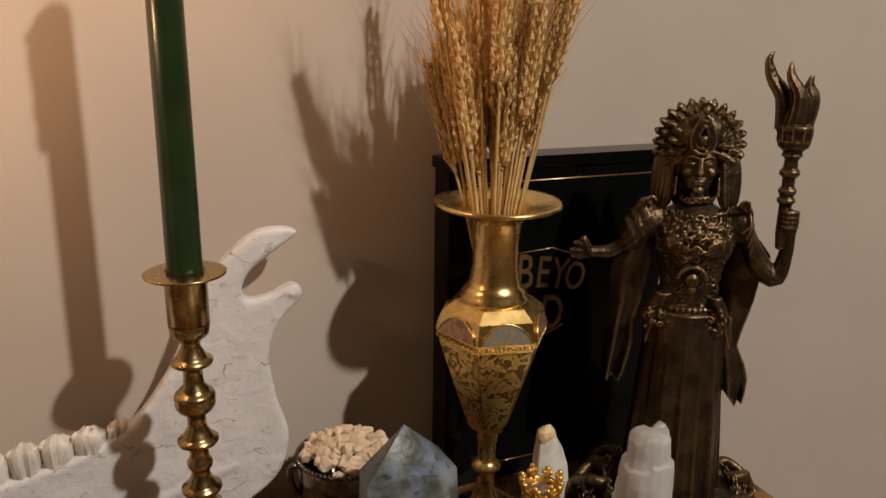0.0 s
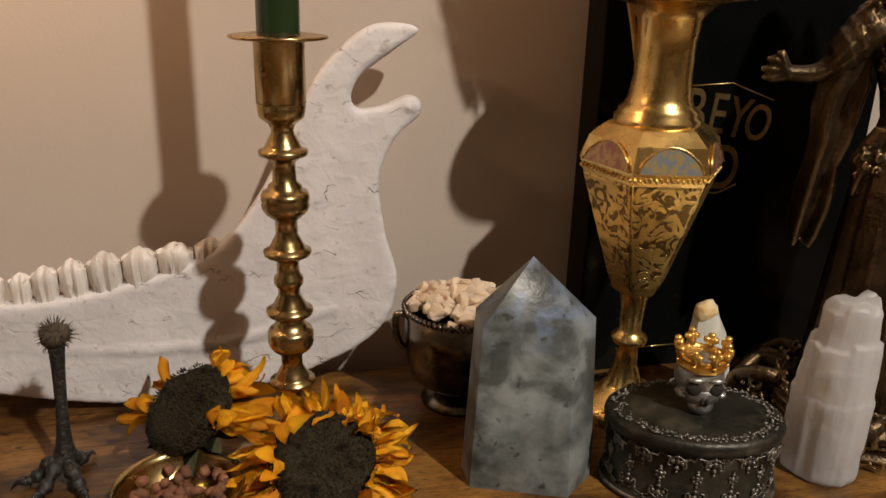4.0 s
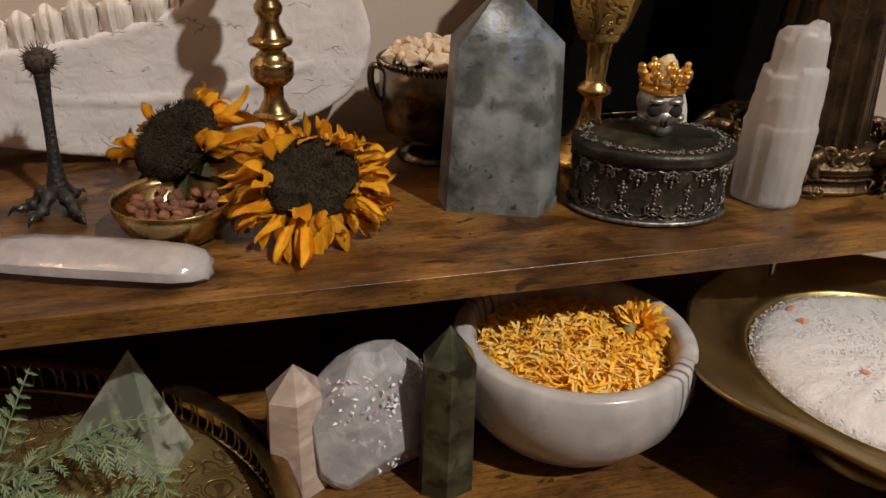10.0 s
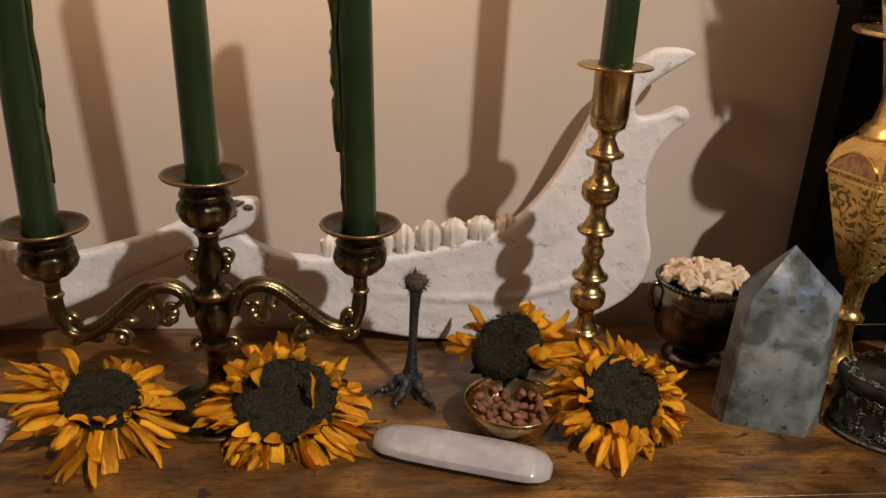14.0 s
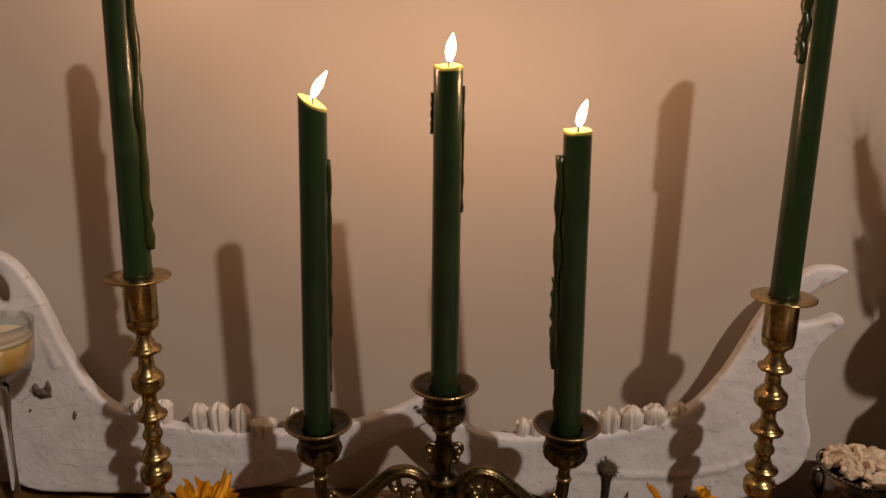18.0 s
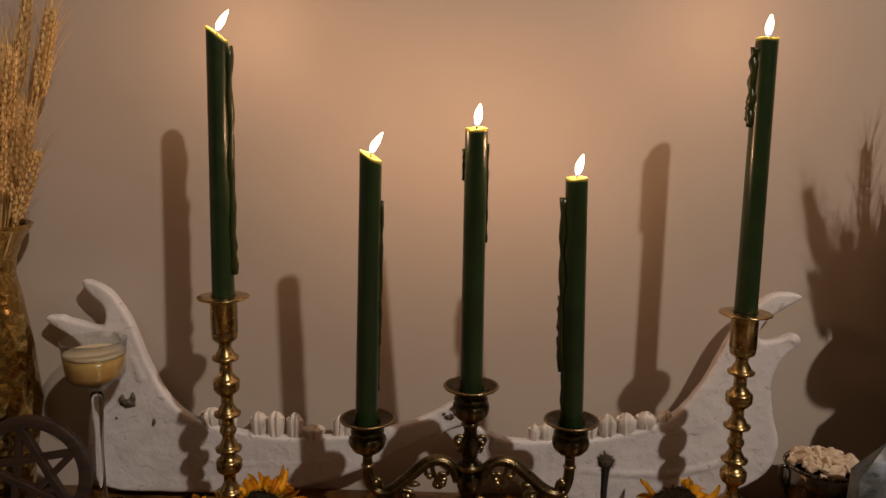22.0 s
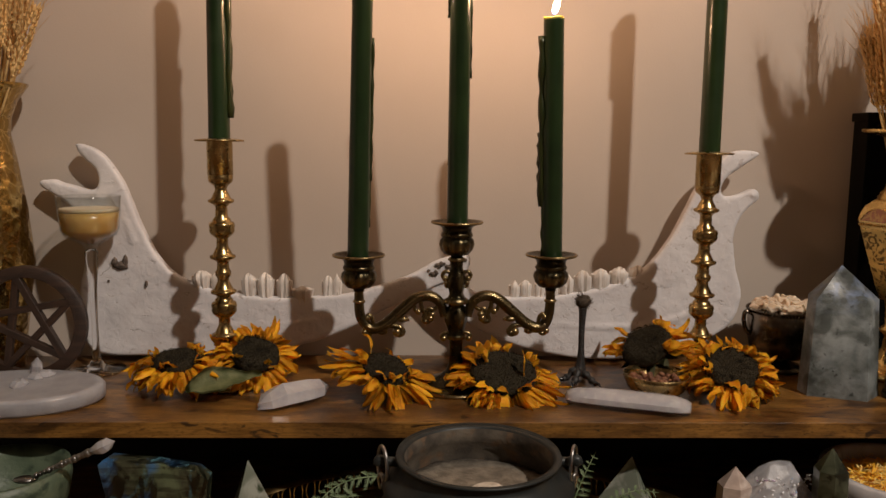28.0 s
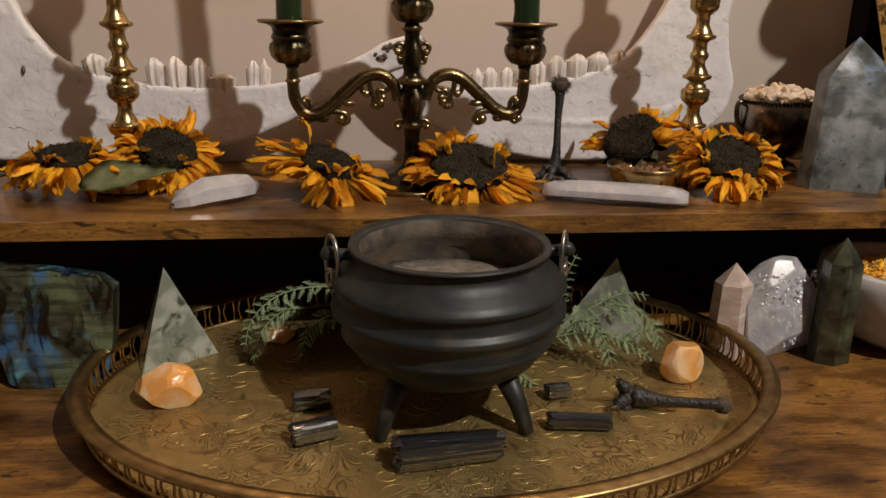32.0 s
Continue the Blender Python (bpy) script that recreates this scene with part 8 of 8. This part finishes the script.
part("petal_bed", lathe([(0, 0.0545), (0.030, 0.0530), (0.0575, 0.0500), (0.0560, 0.042), (0, 0.042)], 32), M["marigold"], mb, "bed of dried petals")
mg = thing("marigold_head", "dried orange marigold head resting in the bowl", "flower", (0.3940, 0.0130, TABLE + 0.064))
heads = []
for k in range(3):
    bm = bmesh.new()
    shred(bm, Vector((0.008, 0, 0)), Vector((1, 0, 0)), 0.018, 0.0016, 0.002, (-0.003, 0.001, 0.004)[k])
    heads.append(mesh_of("petal", bm, M["marigold"], False, False))
for k in range(110):
    a, t = rnd.uniform(0, 6.28), rnd.uniform(-5, 82)
    part("petal", heads[k % 3], None, mg, m=pose(0, 0, -0.004, 30, -25, 0) @ pose(0, 0, 0.001, 0, 0, math.degrees(a)) @ pose(0.002, 0, 0, rnd.uniform(-50, 50), -t, 0) @ Matrix.Diagonal((rnd.uniform(0.8, 1.2), 1, 1, 1)))
part("calyx", ball((-0.012, -0.004, 0.001), (0.004, 0.0035, 0.005), 2, rough=0.5, freq=3), M["leaf"], mg, "grey-green dry calyx")

# ---- brass dish of salt ----
DX, DY = 0.5330, -0.0510
ds = thing("brass_dish", "large brass footed dish with a waved rim, full of salt", "dish", (DX, DY, TABLE))
wavy = lambda a, r, z: r * (1 + (0.050 * math.cos(4 * a + 0.5) + 0.02 * math.cos(8 * a) if r > 0.1 else 0))
part("bowl", lathe([(0, 0.020), (0.050, 0.022), (0.075, 0.034), (0.086, 0.046), (0.094, 0.050), (0.108, 0.053), (0.120, 0.0590), (0.1275, 0.0655), (0.1282, 0.0682), (0.1258, 0.0680), (0.117, 0.0615), (0.103, 0.0565), (0.094, 0.0550), (0.0900, 0.0560), (0.0885, 0.0545), (0.0845, 0.046), (0.070, 0.0360), (0, 0.028)], 112, wave=wavy), M["dish"], ds)
part("foot", lathe([(0, 0), (0.050, 0), (0.052, 0.003), (0.046, 0.007), (0.028, 0.014), (0.024, 0.018), (0.040, 0.0215), (0, 0.0215)], 48), M["dish"], ds)
part("handle", tube(smooth_path([(-0.016, 0.106, 0.062), (-0.014, 0.108, 0.076), (-0.004, 0.110, 0.083), (0.030, 0.108, 0.085), (0.075, 0.090, 0.084), (0.098, 0.072, 0.078), (0.100, 0.070, 0.062)], 6), 0.0040, 8, flat=0.5), M["dish"], ds, "flat brass hoop handle")
part("salt", bumpy(lathe([(0, 0.0600), (0.015, 0.0602), (0.030, 0.0606), (0.045, 0.0606), (0.060, 0.0600), (0.070, 0.0588), (0.078, 0.0570), (0.0865, 0.0535), (0.0840, 0.046), (0, 0.042)], 120), 0.0020, 170), M["salt"], ds, "heap of coarse white salt")
bm = bmesh.new()
for k in range(6000):
    a, r = rnd.uniform(0, 6.28), 0.0868 * rnd.random() ** 0.42
    z = 0.0608 - 0.0068 * (r / 0.0868) ** 4
    s = rnd.uniform(0.0005, 0.0012)
    m = pose(r * math.cos(a), r * math.sin(a), z + rnd.uniform(-0.0010, 0.0002), rnd.uniform(0, 90), rnd.uniform(0, 90), 0)
    v = [bm.verts.new(m @ Vector((x * s / 2, y * s / 2, q * s / 2))) for x in (-1, 1) for y in (-1, 1) for q in (-1, 1)]
    for f in ((0, 1, 3, 2), (4, 6, 7, 5), (0, 4, 5, 1), (2, 3, 7, 6), (0, 2, 6, 4), (1, 5, 7, 3)):
        bm.faces.new([v[i] for i in f])
part("loose_salt", bm, M["salt_grain"], ds, "coarse white salt grains", smooth=False)["kind"] = "stuff"
for k in range(16):
    a, r = rnd.uniform(0, 6.28), 0.078 * math.sqrt(rnd.random())
    q = rnd.uniform(0.0018, 0.0052)
    part("pink_crystal", ball((0, 0, 0), (q, q * 0.7, q * 0.6), 1, rough=0.5, freq=2, seed=k), M["pink_salt"], ds, m=pose(r * math.cos(a), r * math.sin(a), 0.0610 - 0.006 * (r / 0.0868) ** 4, 0, 0, rnd.uniform(0, 180)), smooth=False)

# ---- left-hand group on the table ----
bm = bmesh.new()
front = [(-0.050, 0.088), (-0.046, 0.092), (0.000, 0.088), (0.036, 0.082), (0.047, 0.074), (0.044, 0.040), (0.036, 0.002), (0.030, 0.0), (-0.026, 0.0), (-0.032, 0.004)]
a = [bm.verts.new((x, -0.009 - 0.02 * z, z)) for x, z in front]
b = [bm.verts.new((x * 0.96, 0.012, z)) for x, z in front]
bm.faces.new(a)
bm.faces.new(b[::-1])
for i in range(len(a)):
    j = (i + 1) % len(a)
    bm.faces.new((a[j], a[i], b[i], b[j]))
stone("labradorite_slab", "polished labradorite slab flashing blue and green", "crystal", bm, M["flash"], (-0.3480, -0.0180, TABLE), (-4, 0, 0), soft=0.0022)
jm = thing("stone_mortar", "green serpentine mortar bowl on the table", "mortar", (-0.4800, -0.0300, TABLE))
part("bowl", lathe([(0, 0), (0.030, 0), (0.034, 0.003), (0.038, 0.018), (0.036, 0.026), (0.044, 0.038), (0.054, 0.058), (0.0580, 0.078), (0.0570, 0.0895), (0.0545, 0.0900), (0.0520, 0.0800), (0.048, 0.060), (0.036, 0.045), (0, 0.040)], 56), M["jade"], jm)
sp = thing("ritual_spoon", "silver beaded spoon with a clear crystal knob", "spoon", (-0.4520, -0.0320, TABLE + 0.0880))
p0, p1 = Vector((0.004, -0.004, -0.004)), Vector((0.072, -0.020, 0.030))
shaft = tube([p0.lerp(p1, f) for f in (0, 0.3, 0.6, 0.9)], [0.0016, 0.0018, 0.0021, 0.0030], 10)
for k in range(14):
    ball(p0.lerp(p1, 0.05 + 0.062 * k), 0.0025 + 0.0007 * (k % 3 == 0) + 0.00008 * k, 1, shaft)
part("shaft", shaft, M["steel"], sp, "beaded silver shaft")
knob = crystal(6, [(0, 0.0030, 0.0030), (0.010, 0.0062, 0.0062), (0.016, 0.0058, 0.0058)], (0, 0, 0.0245), jag=0.05, seed=3)
part("knob", knob, M["quartz"], sp, "clear crystal knob", smooth=False, m=Matrix.Translation(p0.lerp(p1, 0.86)) @ (p1 - p0).to_track_quat("Z", "Y").to_matrix().to_4x4())
part("spoon_bowl", ball((-0.006, 0.002, -0.009), (0.011, 0.007, 0.003), 2), M["steel"], sp)
